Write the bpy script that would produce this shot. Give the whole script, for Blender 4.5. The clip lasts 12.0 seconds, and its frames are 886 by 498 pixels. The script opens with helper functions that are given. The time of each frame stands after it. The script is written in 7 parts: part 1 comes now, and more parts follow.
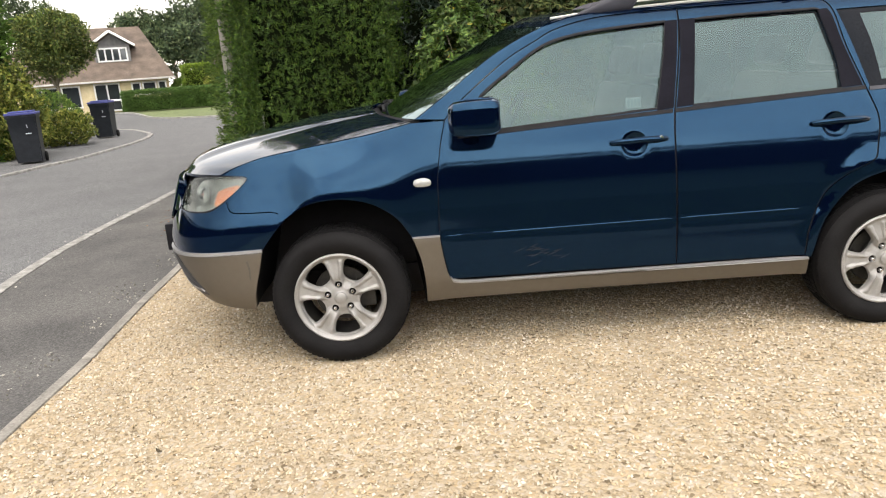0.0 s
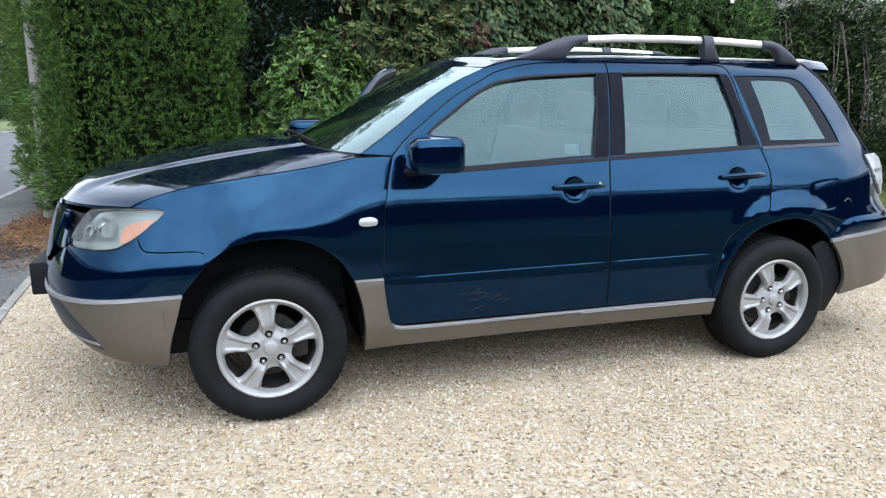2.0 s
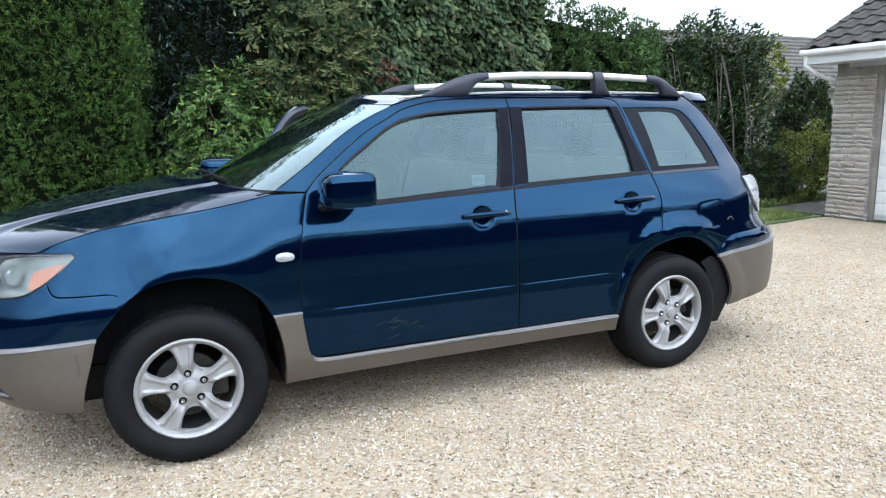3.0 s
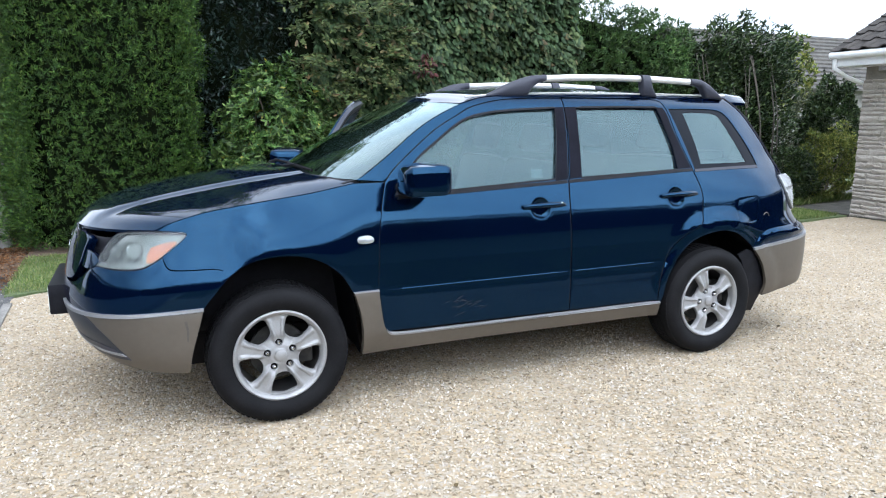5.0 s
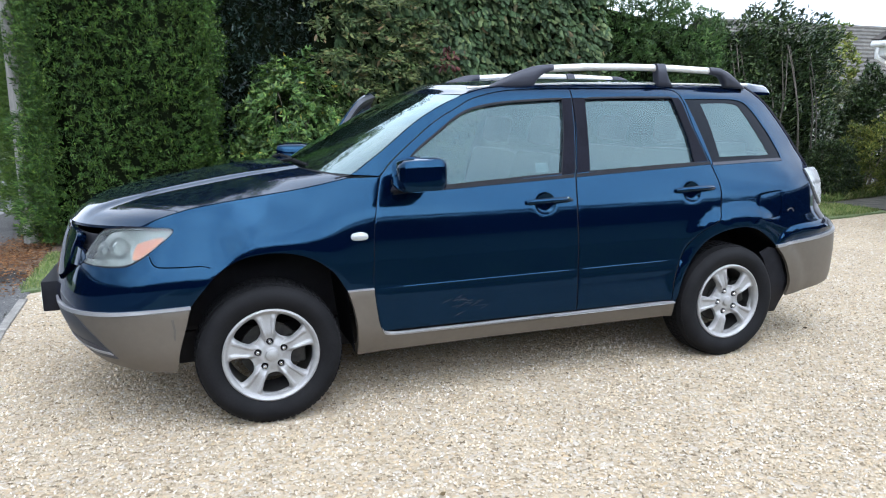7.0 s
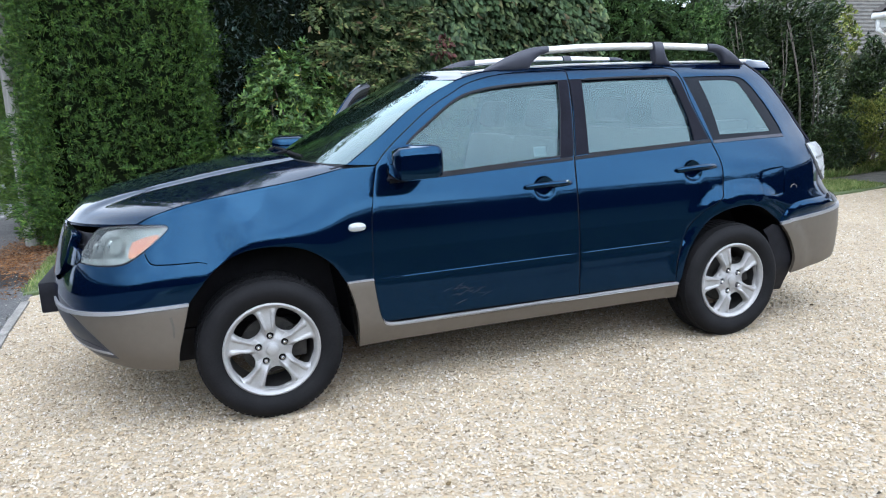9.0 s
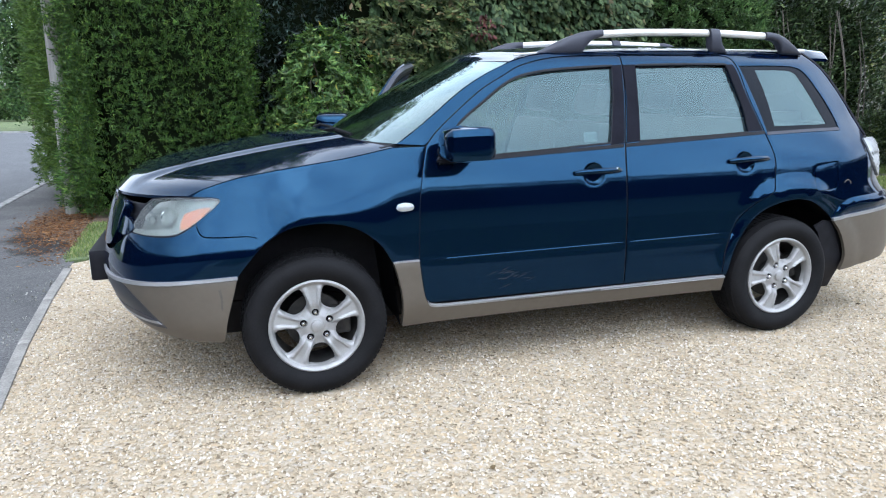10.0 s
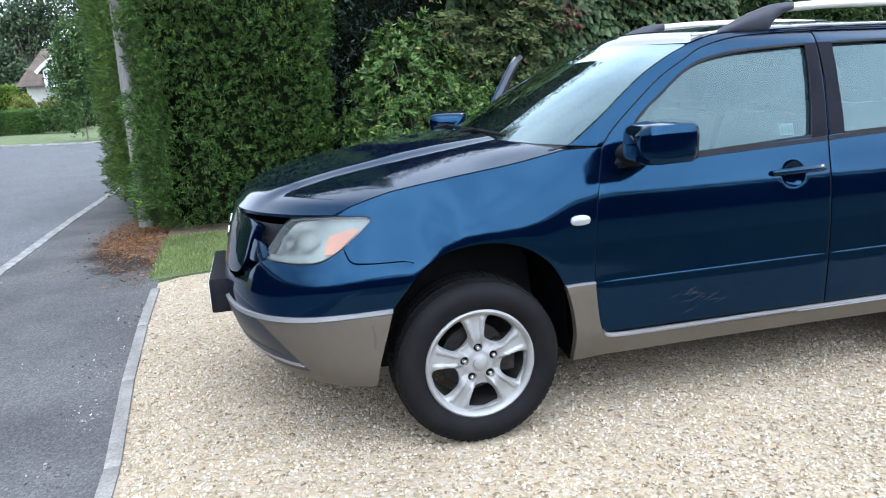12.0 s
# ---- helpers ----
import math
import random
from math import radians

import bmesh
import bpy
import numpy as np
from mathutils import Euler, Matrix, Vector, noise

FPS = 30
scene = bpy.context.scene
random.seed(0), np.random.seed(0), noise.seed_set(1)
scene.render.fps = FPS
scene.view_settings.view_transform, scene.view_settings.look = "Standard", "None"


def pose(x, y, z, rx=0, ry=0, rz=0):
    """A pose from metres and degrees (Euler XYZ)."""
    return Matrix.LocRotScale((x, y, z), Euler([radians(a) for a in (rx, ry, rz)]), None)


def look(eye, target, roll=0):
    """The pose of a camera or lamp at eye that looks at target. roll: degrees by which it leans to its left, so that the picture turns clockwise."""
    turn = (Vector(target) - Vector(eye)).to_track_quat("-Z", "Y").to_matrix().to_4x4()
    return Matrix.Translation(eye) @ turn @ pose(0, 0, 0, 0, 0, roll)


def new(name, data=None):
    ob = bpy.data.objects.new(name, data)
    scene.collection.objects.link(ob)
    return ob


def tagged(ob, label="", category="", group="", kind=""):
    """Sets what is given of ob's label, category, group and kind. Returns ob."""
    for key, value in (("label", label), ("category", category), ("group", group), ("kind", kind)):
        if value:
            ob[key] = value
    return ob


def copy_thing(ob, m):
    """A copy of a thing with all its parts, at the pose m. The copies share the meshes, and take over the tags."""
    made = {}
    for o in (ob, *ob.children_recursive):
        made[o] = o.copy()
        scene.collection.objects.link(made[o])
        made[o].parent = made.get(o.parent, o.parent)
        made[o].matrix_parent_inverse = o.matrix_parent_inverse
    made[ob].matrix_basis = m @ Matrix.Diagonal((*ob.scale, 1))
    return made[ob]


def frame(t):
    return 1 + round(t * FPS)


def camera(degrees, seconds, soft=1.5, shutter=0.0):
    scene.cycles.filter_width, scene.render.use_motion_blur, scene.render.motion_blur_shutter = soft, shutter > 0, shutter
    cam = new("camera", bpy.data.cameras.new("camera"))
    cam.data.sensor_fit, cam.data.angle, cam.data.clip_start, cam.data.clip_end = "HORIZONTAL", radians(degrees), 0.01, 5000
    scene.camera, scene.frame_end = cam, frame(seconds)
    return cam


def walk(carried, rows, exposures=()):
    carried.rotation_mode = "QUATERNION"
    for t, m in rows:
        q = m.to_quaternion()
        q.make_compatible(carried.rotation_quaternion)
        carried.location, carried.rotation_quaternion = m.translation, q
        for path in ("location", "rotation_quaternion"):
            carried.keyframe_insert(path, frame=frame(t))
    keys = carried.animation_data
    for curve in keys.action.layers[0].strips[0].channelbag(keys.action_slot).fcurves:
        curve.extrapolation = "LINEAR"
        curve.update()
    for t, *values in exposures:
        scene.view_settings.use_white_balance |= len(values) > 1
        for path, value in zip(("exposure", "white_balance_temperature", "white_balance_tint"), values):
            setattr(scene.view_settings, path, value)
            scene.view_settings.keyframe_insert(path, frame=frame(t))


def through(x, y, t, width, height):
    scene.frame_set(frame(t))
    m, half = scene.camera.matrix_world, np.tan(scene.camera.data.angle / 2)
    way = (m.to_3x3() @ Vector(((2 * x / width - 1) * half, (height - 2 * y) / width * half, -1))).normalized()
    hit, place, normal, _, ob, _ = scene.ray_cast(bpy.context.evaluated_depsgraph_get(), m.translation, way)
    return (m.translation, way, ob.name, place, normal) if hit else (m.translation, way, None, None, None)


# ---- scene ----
from mathutils.geometry import delaunay_2d_cdt

cam = camera(64.6, 12.0, soft=1.1)
PATH = [
    (0, (0.519, -3.174, 1.385), (0.512, -1.24, 0.874), -4.2),
    (0.5, (0.361, -3.04, 1.372), (0.254, -1.115, 0.841), -4.3),
    (1, (0.222, -2.869, 1.385), (0.329, -0.939, 0.872), -3.7),
    (1.5, (-0.01, -2.857, 1.378), (0.569, -1.02, 0.838), -0.4),
    (2, (-0.155, -2.876, 1.399), (0.434, -1.015, 0.966), 0.4),
    (2.5, (-0.193, -2.897, 1.41), (0.498, -1.064, 1.009), -0.8),
    (3, (-0.183, -2.994, 1.415), (0.63, -1.2, 1.069), -0.9),
    (3.5, (-0.169, -3.124, 1.434), (0.446, -1.272, 0.997), -2.0),
    (3.7, (-0.215, -3.172, 1.438), (0.415, -1.309, 1.076), -1.6),
    (5.3, (-0.559, -3.207, 1.433), (0.237, -1.412, 1.053), -0.3),
    (5.5, (-0.533, -3.219, 1.426), (0.267, -1.43, 1.023), -0.7),
    (6, (-0.512, -3.167, 1.439), (0.317, -1.402, 0.995), 0.3),
    (6.5, (-0.389, -3.149, 1.446), (0.37, -1.341, 1.053), 0.3),
    (6.7, (-0.347, -3.147, 1.43), (0.334, -1.303, 1.059), 0.0),
    (8.3, (-0.282, -3.125, 1.4), (0.413, -1.292, 1.001), -1.7),
    (8.5, (-0.285, -3.126, 1.404), (0.401, -1.289, 1.009), -2.1),
    (9, (-0.281, -3.117, 1.4), (0.38, -1.273, 0.997), -2.3),
    (9.5, (-0.296, -3.097, 1.398), (0.325, -1.245, 0.966), -0.9),
    (10, (-0.381, -3.064, 1.399), (0.213, -1.208, 0.949), -0.5),
    (10.5, (-0.501, -2.969, 1.403), (0.203, -1.153, 0.951), -1.8),
    (11, (-0.568, -2.783, 1.39), (0.057, -0.938, 0.938), -1.1),
    (11.5, (-0.611, -2.56, 1.399), (-0.188, -0.649, 0.985), -2.7),
    (12, (-0.761, -2.409, 1.391), (-0.273, -0.523, 0.938), -2.6),
]
walk(cam, [(t, look(eye, target, roll)) for t, eye, target, roll in PATH],
     exposures=[(0.0, 0.33, 7400, 13), (0.7, 0.36, 6820, 12), (1.5, 0.38, 6080, 10), (3.0, 0.38, 5720, 10), (5.5, 0.38, 5730, 10), (9.5, 0.38, 5640, 10), (11.0, 0.39, 5610, 10), (11.5, 0.47, 5600, 10), (12.0, 0.49, 5590, 10)])

# ---------------------------------------------------------------- world and light
world = bpy.data.worlds.new("sky")
scene.world = world
world.use_nodes = True
wn, wl = world.node_tree.nodes, world.node_tree.links
wn.clear()
w_out = wn.new("ShaderNodeOutputWorld")
w_bg = wn.new("ShaderNodeBackground")
w_sky = wn.new("ShaderNodeTexSky")
w_sky.sky_type = 'NISHITA'
w_sky.sun_disc = False
w_sky.sun_elevation = radians(67)
w_sky.sun_rotation = radians(225)
w_sky.dust_density = 4.0
w_noise = wn.new("ShaderNodeTexNoise")          # broken bright cloud over most of the sky
w_noise.inputs["Scale"].default_value = 4.0
w_noise.inputs["Detail"].default_value = 4.0
w_ramp = wn.new("ShaderNodeValToRGB")
w_ramp.color_ramp.elements[0].position, w_ramp.color_ramp.elements[0].color = 0.34, (8.1, 8.8, 9.6, 1)
w_ramp.color_ramp.elements[1].position, w_ramp.color_ramp.elements[1].color = 0.66, (12.6, 12.6, 12.5, 1)
w_mix = wn.new("ShaderNodeMix")
w_mix.data_type = 'RGBA'
w_mix.inputs[0].default_value = 0.85
w_co = wn.new("ShaderNodeTexCoord")
wl.new(w_co.outputs["Generated"], w_noise.inputs["Vector"])
wl.new(w_noise.outputs["Fac"], w_ramp.inputs["Fac"])
wl.new(w_sky.outputs["Color"], w_mix.inputs[6])
wl.new(w_ramp.outputs["Color"], w_mix.inputs[7])
w_side = wn.new("ShaderNodeVectorMath")           # bright sky lobe added away from the sun, for the car's reflections
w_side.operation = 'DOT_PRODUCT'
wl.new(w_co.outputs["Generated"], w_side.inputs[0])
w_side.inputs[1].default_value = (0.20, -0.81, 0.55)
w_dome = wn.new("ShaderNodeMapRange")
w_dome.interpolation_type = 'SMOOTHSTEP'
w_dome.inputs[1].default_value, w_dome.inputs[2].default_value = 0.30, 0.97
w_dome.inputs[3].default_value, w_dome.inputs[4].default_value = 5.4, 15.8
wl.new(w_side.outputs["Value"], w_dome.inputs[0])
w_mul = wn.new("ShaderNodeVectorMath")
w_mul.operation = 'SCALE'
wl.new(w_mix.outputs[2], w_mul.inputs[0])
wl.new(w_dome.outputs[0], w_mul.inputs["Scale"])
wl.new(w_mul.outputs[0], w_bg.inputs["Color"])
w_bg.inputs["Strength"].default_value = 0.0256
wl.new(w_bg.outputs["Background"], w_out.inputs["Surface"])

sun = new("sun", bpy.data.lights.new("sun", 'SUN'))
sun.data.energy, sun.data.angle, sun.data.color = 0.55, radians(50), (1.0, 0.97, 0.93)
sun.matrix_world = look((-6, -6, 20), (0, 0, 0))


# ---------------------------------------------------------------- materials
def material(name, color=(0.5, 0.5, 0.5), rough=0.5, metal=0.0, coat=0.0, spec=0.5):
    m = bpy.data.materials.new(name)
    m.use_nodes = True
    b = m.node_tree.nodes["Principled BSDF"]
    b.inputs["Base Color"].default_value = (*color, 1)
    b.inputs["Roughness"].default_value = rough
    b.inputs["Metallic"].default_value = metal
    b.inputs["Coat Weight"].default_value = coat
    b.inputs["Coat Roughness"].default_value = 0.03
    b.inputs["Specular IOR Level"].default_value = spec
    return m, m.node_tree.nodes, m.node_tree.links, b


def ramp(nodes, stops):
    r = nodes.new("ShaderNodeValToRGB")
    e = r.color_ramp.elements
    while len(e) < len(stops):
        e.new(0.5)
    for k, (p, c) in enumerate(stops):
        e[k].position, e[k].color = p, (*c, 1)
    return r


def grain(m, nodes, links, b, stops, scale, detail=6, bump=0.0, dist=0.01, fine=None, rough=None, stretch=(1, 1, 1), mottle=0.55):
    """Noise at two scales over object space: colour, relief and gloss."""
    co = nodes.new("ShaderNodeTexCoord")
    mp = nodes.new("ShaderNodeMapping")
    mp.inputs["Scale"].default_value = stretch
    links.new(co.outputs["Object"], mp.inputs["Vector"])
    n = nodes.new("ShaderNodeTexNoise")
    n.inputs["Scale"].default_value, n.inputs["Detail"].default_value = scale, detail
    links.new(mp.outputs["Vector"], n.inputs["Vector"])
    r = ramp(nodes, stops)
    links.new(n.outputs["Fac"], r.inputs["Fac"])
    colour = r.outputs["Color"]
    f = nodes.new("ShaderNodeTexNoise")
    f.inputs["Scale"].default_value, f.inputs["Detail"].default_value = fine or scale * 14, 4
    links.new(mp.outputs["Vector"], f.inputs["Vector"])
    mx = nodes.new("ShaderNodeMix")
    mx.data_type, mx.blend_type = 'RGBA', 'OVERLAY'
    mx.inputs[0].default_value = mottle
    links.new(colour, mx.inputs[6])
    links.new(f.outputs["Fac"], mx.inputs[7])
    hs = nodes.new("ShaderNodeHueSaturation")
    links.new(mx.outputs[2], hs.inputs["Color"])
    hs.inputs["Saturation"].default_value = 0.9
    links.new(hs.outputs["Color"], b.inputs["Base Color"])
    if bump:
        bp = nodes.new("ShaderNodeBump")
        bp.inputs["Strength"].default_value, bp.inputs["Distance"].default_value = bump, dist
        links.new(f.outputs["Fac"], bp.inputs["Height"])
        links.new(bp.outputs["Normal"], b.inputs["Normal"])
    if rough:
        mr = nodes.new("ShaderNodeMapRange")
        mr.inputs[3].default_value, mr.inputs[4].default_value = rough
        links.new(n.outputs["Fac"], mr.inputs[0])
        links.new(mr.outputs[0], b.inputs["Roughness"])
    return co


def plain(name, a, c, scale=6.0, rough=0.6, bump=0.1, dist=0.003, metal=0.0, coat=0.0, fine=None, spec=0.5, stretch=(1, 1, 1), mottle=0.55):
    m, n, l, b = material(name, a, rough, metal, coat, spec)
    grain(m, n, l, b, [(0.3, a), (0.7, c)], scale, 6, bump, dist, fine, None, stretch, mottle)
    return m


def paint(name, base, flake):
    m, n, l, b = material(name, base, 0.075, 0.94, 0.25)
    co = n.new("ShaderNodeTexCoord")
    v = n.new("ShaderNodeTexVoronoi")
    v.inputs["Scale"].default_value = 2600
    l.new(co.outputs["Object"], v.inputs["Vector"])
    lw = n.new("ShaderNodeTexNoise")
    lw.inputs["Scale"].default_value = 3.0
    l.new(co.outputs["Object"], lw.inputs["Vector"])
    mx = n.new("ShaderNodeMix")
    mx.data_type = 'RGBA'
    l.new(v.outputs["Color"], mx.inputs[0])
    mx.inputs[6].default_value, mx.inputs[7].default_value = (*base, 1), (*flake, 1)
    l.new(mx.outputs[2], b.inputs["Base Color"])
    bp = n.new("ShaderNodeBump")
    bp.inputs["Strength"].default_value, bp.inputs["Distance"].default_value = 0.04, 0.004
    l.new(lw.outputs["Fac"], bp.inputs["Height"])
    l.new(bp.outputs["Normal"], b.inputs["Coat Normal"])
    mr = n.new("ShaderNodeMapRange")
    mr.inputs[3].default_value, mr.inputs[4].default_value = 0.02, 0.08
    l.new(lw.outputs["Fac"], mr.inputs[0])
    l.new(mr.outputs[0], b.inputs["Coat Roughness"])
    fa = n.new("ShaderNodeLayerWeight")            # the clear coat mirrors at a glancing view
    fa.inputs["Blend"].default_value = 0.5
    fw = n.new("ShaderNodeMapRange")
    fw.inputs[1].default_value, fw.inputs[2].default_value = 0.40, 0.70
    fw.inputs[3].default_value, fw.inputs[4].default_value = 0.06, 1.0
    l.new(fa.outputs["Facing"], fw.inputs[0])
    l.new(fw.outputs[0], b.inputs["Coat Weight"])
    out = n["Material Output"]                     # a little navy pigment lies under the flakes
    df = n.new("ShaderNodeBsdfDiffuse")
    df.inputs["Color"].default_value = (0.004, 0.024, 0.30, 1)
    ms = n.new("ShaderNodeMixShader")
    ms.inputs[0].default_value = 0.019
    l.new(b.outputs[0], ms.inputs[1])
    l.new(df.outputs[0], ms.inputs[2])
    l.new(ms.outputs[0], out.inputs["Surface"])
    return m


def glass(name, tint, haze, gloss=1.0, sheen=(0.74, 0.94, 1.0)):
    """A thin pane: it lets light straight through, mirrors by Fresnel, and carries a film of dust."""
    m = bpy.data.materials.new(name)
    m.use_nodes = True
    n, l = m.node_tree.nodes, m.node_tree.links
    n.clear()
    out = n.new("ShaderNodeOutputMaterial")
    tr = n.new("ShaderNodeBsdfTransparent")
    tr.inputs["Color"].default_value = (*tint, 1)
    df = n.new("ShaderNodeBsdfDiffuse")
    df.inputs["Color"].default_value = (0.44, 0.56, 0.60, 1)
    gl = n.new("ShaderNodeBsdfGlossy")
    gl.inputs["Roughness"].default_value = 0.015
    gl.inputs["Color"].default_value = (*sheen, 1)
    co = n.new("ShaderNodeTexCoord")
    nz = n.new("ShaderNodeTexNoise")
    nz.inputs["Scale"].default_value = 5.0
    l.new(co.outputs["Object"], nz.inputs["Vector"])
    mr = n.new("ShaderNodeMapRange")
    mr.inputs[3].default_value, mr.inputs[4].default_value = haze * 0.6, haze * 1.4
    l.new(nz.outputs["Fac"], mr.inputs[0])
    m1 = n.new("ShaderNodeMixShader")
    l.new(mr.outputs[0], m1.inputs[0])
    l.new(tr.outputs[0], m1.inputs[1])
    l.new(df.outputs[0], m1.inputs[2])
    fr = n.new("ShaderNodeFresnel")
    fr.inputs["IOR"].default_value = 1.52
    mu = n.new("ShaderNodeMath")
    mu.operation, mu.use_clamp = 'MULTIPLY', True
    mu.inputs[1].default_value = 2.0 * gloss
    l.new(fr.outputs[0], mu.inputs[0])
    m2 = n.new("ShaderNodeMixShader")
    l.new(mu.outputs[0], m2.inputs[0])
    l.new(m1.outputs[0], m2.inputs[1])
    l.new(gl.outputs[0], m2.inputs[2])
    l.new(m2.outputs[0], out.inputs["Surface"])
    return m


def leafy(name, stops, rough=0.45, through=0.25, vary=(0.65, 1.3), clump=None):
    m = bpy.data.materials.new(name)
    m.use_nodes = True
    n, l = m.node_tree.nodes, m.node_tree.links
    b = n["Principled BSDF"]
    geo = n.new("ShaderNodeNewGeometry")
    r = ramp(n, stops)
    l.new(geo.outputs["Random Per Island"], r.inputs["Fac"])
    co = n.new("ShaderNodeTexCoord")
    nz = n.new("ShaderNodeTexNoise")
    nz.inputs["Scale"].default_value, nz.inputs["Detail"].default_value = 1.7, 3
    l.new(co.outputs["Object"], nz.inputs["Vector"])
    mr = n.new("ShaderNodeMapRange")
    mr.inputs[1].default_value, mr.inputs[2].default_value = 0.3, 0.7
    mr.inputs[3].default_value, mr.inputs[4].default_value = vary
    l.new(nz.outputs["Fac"], mr.inputs[0])
    hs = n.new("ShaderNodeHueSaturation")
    l.new(r.outputs["Color"], hs.inputs["Color"])
    value = mr.outputs[0]
    if clump:                                      # tufts differ from one another
        tz = n.new("ShaderNodeTexNoise")
        tz.inputs["Scale"].default_value, tz.inputs["Detail"].default_value = clump[0], 2
        l.new(co.outputs["Object"], tz.inputs["Vector"])
        tr = n.new("ShaderNodeMapRange")
        tr.inputs[1].default_value, tr.inputs[2].default_value = 0.32, 0.68
        tr.inputs[3].default_value, tr.inputs[4].default_value = clump[1:]
        l.new(tz.outputs["Fac"], tr.inputs[0])
        tm = n.new("ShaderNodeMath")
        tm.operation = 'MULTIPLY'
        l.new(value, tm.inputs[0])
        l.new(tr.outputs[0], tm.inputs[1])
        value = tm.outputs[0]
    l.new(value, hs.inputs["Value"])
    l.new(hs.outputs["Color"], b.inputs["Base Color"])
    b.inputs["Roughness"].default_value = rough
    b.inputs["Specular IOR Level"].default_value = 0.22
    if through:
        out = n["Material Output"]
        t = n.new("ShaderNodeBsdfTranslucent")
        l.new(hs.outputs["Color"], t.inputs["Color"])
        mx = n.new("ShaderNodeMixShader")
        mx.inputs[0].default_value = through
        l.new(b.outputs[0], mx.inputs[1])
        l.new(t.outputs[0], mx.inputs[2])
        l.new(mx.outputs[0], out.inputs["Surface"])
    return m


def pebbles(name, scale, stops, big, bump):
    """Loose chippings: each cell its own tone, with dark joints and relief."""
    m, n, l, b = material(name, (0.5, 0.45, 0.35), 0.85, 0, 0, 0.2)
    co = n.new("ShaderNodeTexCoord")
    wb = n.new("ShaderNodeTexNoise")
    wb.inputs["Scale"].default_value = 40
    l.new(co.outputs["Object"], wb.inputs["Vector"])
    add = n.new("ShaderNodeMix")
    add.data_type, add.blend_type = 'RGBA', 'LINEAR_LIGHT'
    add.inputs[0].default_value = 0.012
    l.new(co.outputs["Object"], add.inputs[6])
    l.new(wb.outputs["Color"], add.inputs[7])
    v = n.new("ShaderNodeTexVoronoi")
    v.inputs["Scale"].default_value = scale
    l.new(add.outputs[2], v.inputs["Vector"])
    v2 = n.new("ShaderNodeTexVoronoi")
    v2.inputs["Scale"].default_value = scale * 0.45
    l.new(add.outputs[2], v2.inputs["Vector"])
    r = ramp(n, stops)
    sep = n.new("ShaderNodeSeparateColor")
    l.new(v.outputs["Color"], sep.inputs["Color"])
    l.new(sep.outputs[0], r.inputs["Fac"])
    nz = n.new("ShaderNodeTexNoise")
    nz.inputs["Scale"].default_value, nz.inputs["Detail"].default_value = 1.3, 5
    l.new(co.outputs["Object"], nz.inputs["Vector"])
    rb = ramp(n, big)
    l.new(nz.outputs["Fac"], rb.inputs["Fac"])
    mx = n.new("ShaderNodeMix")
    mx.data_type, mx.blend_type = 'RGBA', 'MULTIPLY'
    mx.inputs[0].default_value = 1.0
    l.new(r.outputs["Color"], mx.inputs[6])
    l.new(rb.outputs["Color"], mx.inputs[7])
    l.new(mx.outputs[2], b.inputs["Base Color"])
    ad = n.new("ShaderNodeMath")
    ad.operation = 'ADD'
    l.new(v.outputs["Distance"], ad.inputs[0])
    l.new(v2.outputs["Distance"], ad.inputs[1])
    bp = n.new("ShaderNodeBump")
    bp.invert = True
    bp.inputs["Strength"].default_value, bp.inputs["Distance"].default_value = bump, 0.012
    l.new(ad.outputs[0], bp.inputs["Height"])
    l.new(bp.outputs["Normal"], b.inputs["Normal"])
    return m


PAINT = paint("blue_metallic_paint", (0.0016, 0.0030, 0.0120), (0.0146, 0.0530, 0.0940))
TRIM = plain("bronze_grey_trim_paint", (0.092, 0.075, 0.056), (0.104, 0.086, 0.065), 2.5, 0.46, 0.01, 0.002, 0.25, 0.0, None, 0.5, (1, 1, 1), 0.10)
STRIP = plain("pale_silver_strip", (0.225, 0.225, 0.232), (0.265, 0.265, 0.268), 8, 0.38, 0.03, 0.001, 0.3, 0, None, 0.5, (1, 1, 1), 0.1)
RUBBER = plain("tyre_rubber", (0.0052, 0.0051, 0.0058), (0.0095, 0.0092, 0.0100), 9, 0.70, 0.12, 0.002, 0, 0, None, 0.12)
ALLOY = plain("worn_silver_alloy", (0.250, 0.245, 0.239), (0.315, 0.310, 0.303), 14, 0.50, 0.0, 0.001, 0.40, 0, None, 0.5, (1, 1, 1), 0.15)
CHROME = material("chrome", (0.75, 0.75, 0.76), 0.12, 1.0)[0]
IRON = plain("dull_iron", (0.014, 0.013, 0.012), (0.045, 0.040, 0.034), 25, 0.6, 0.2, 0.002, 0.4)
PLASTIC = plain("black_plastic", (0.007, 0.007, 0.009), (0.012, 0.012, 0.015), 20, 0.48, 0.03, 0.001, 0, 0, None, 0.12)
BORDER = plain("black_glass_border", (0.006, 0.008, 0.012), (0.009, 0.011, 0.015), 8, 0.12, 0.0, 0.001, 0, 0, None, 0.04)
PILLAR = plain("black_pillar_film", (0.0035, 0.0035, 0.007), (0.006, 0.006, 0.011), 8, 0.32, 0.0, 0.001, 0, 0, None, 0.04)
RAILDARK = plain("dark_slate_rail_plastic", (0.020, 0.021, 0.032), (0.028, 0.029, 0.042), 12, 0.45, 0.03, 0.001, 0, 0, None, 0.35, (1, 1, 1), 0.15)
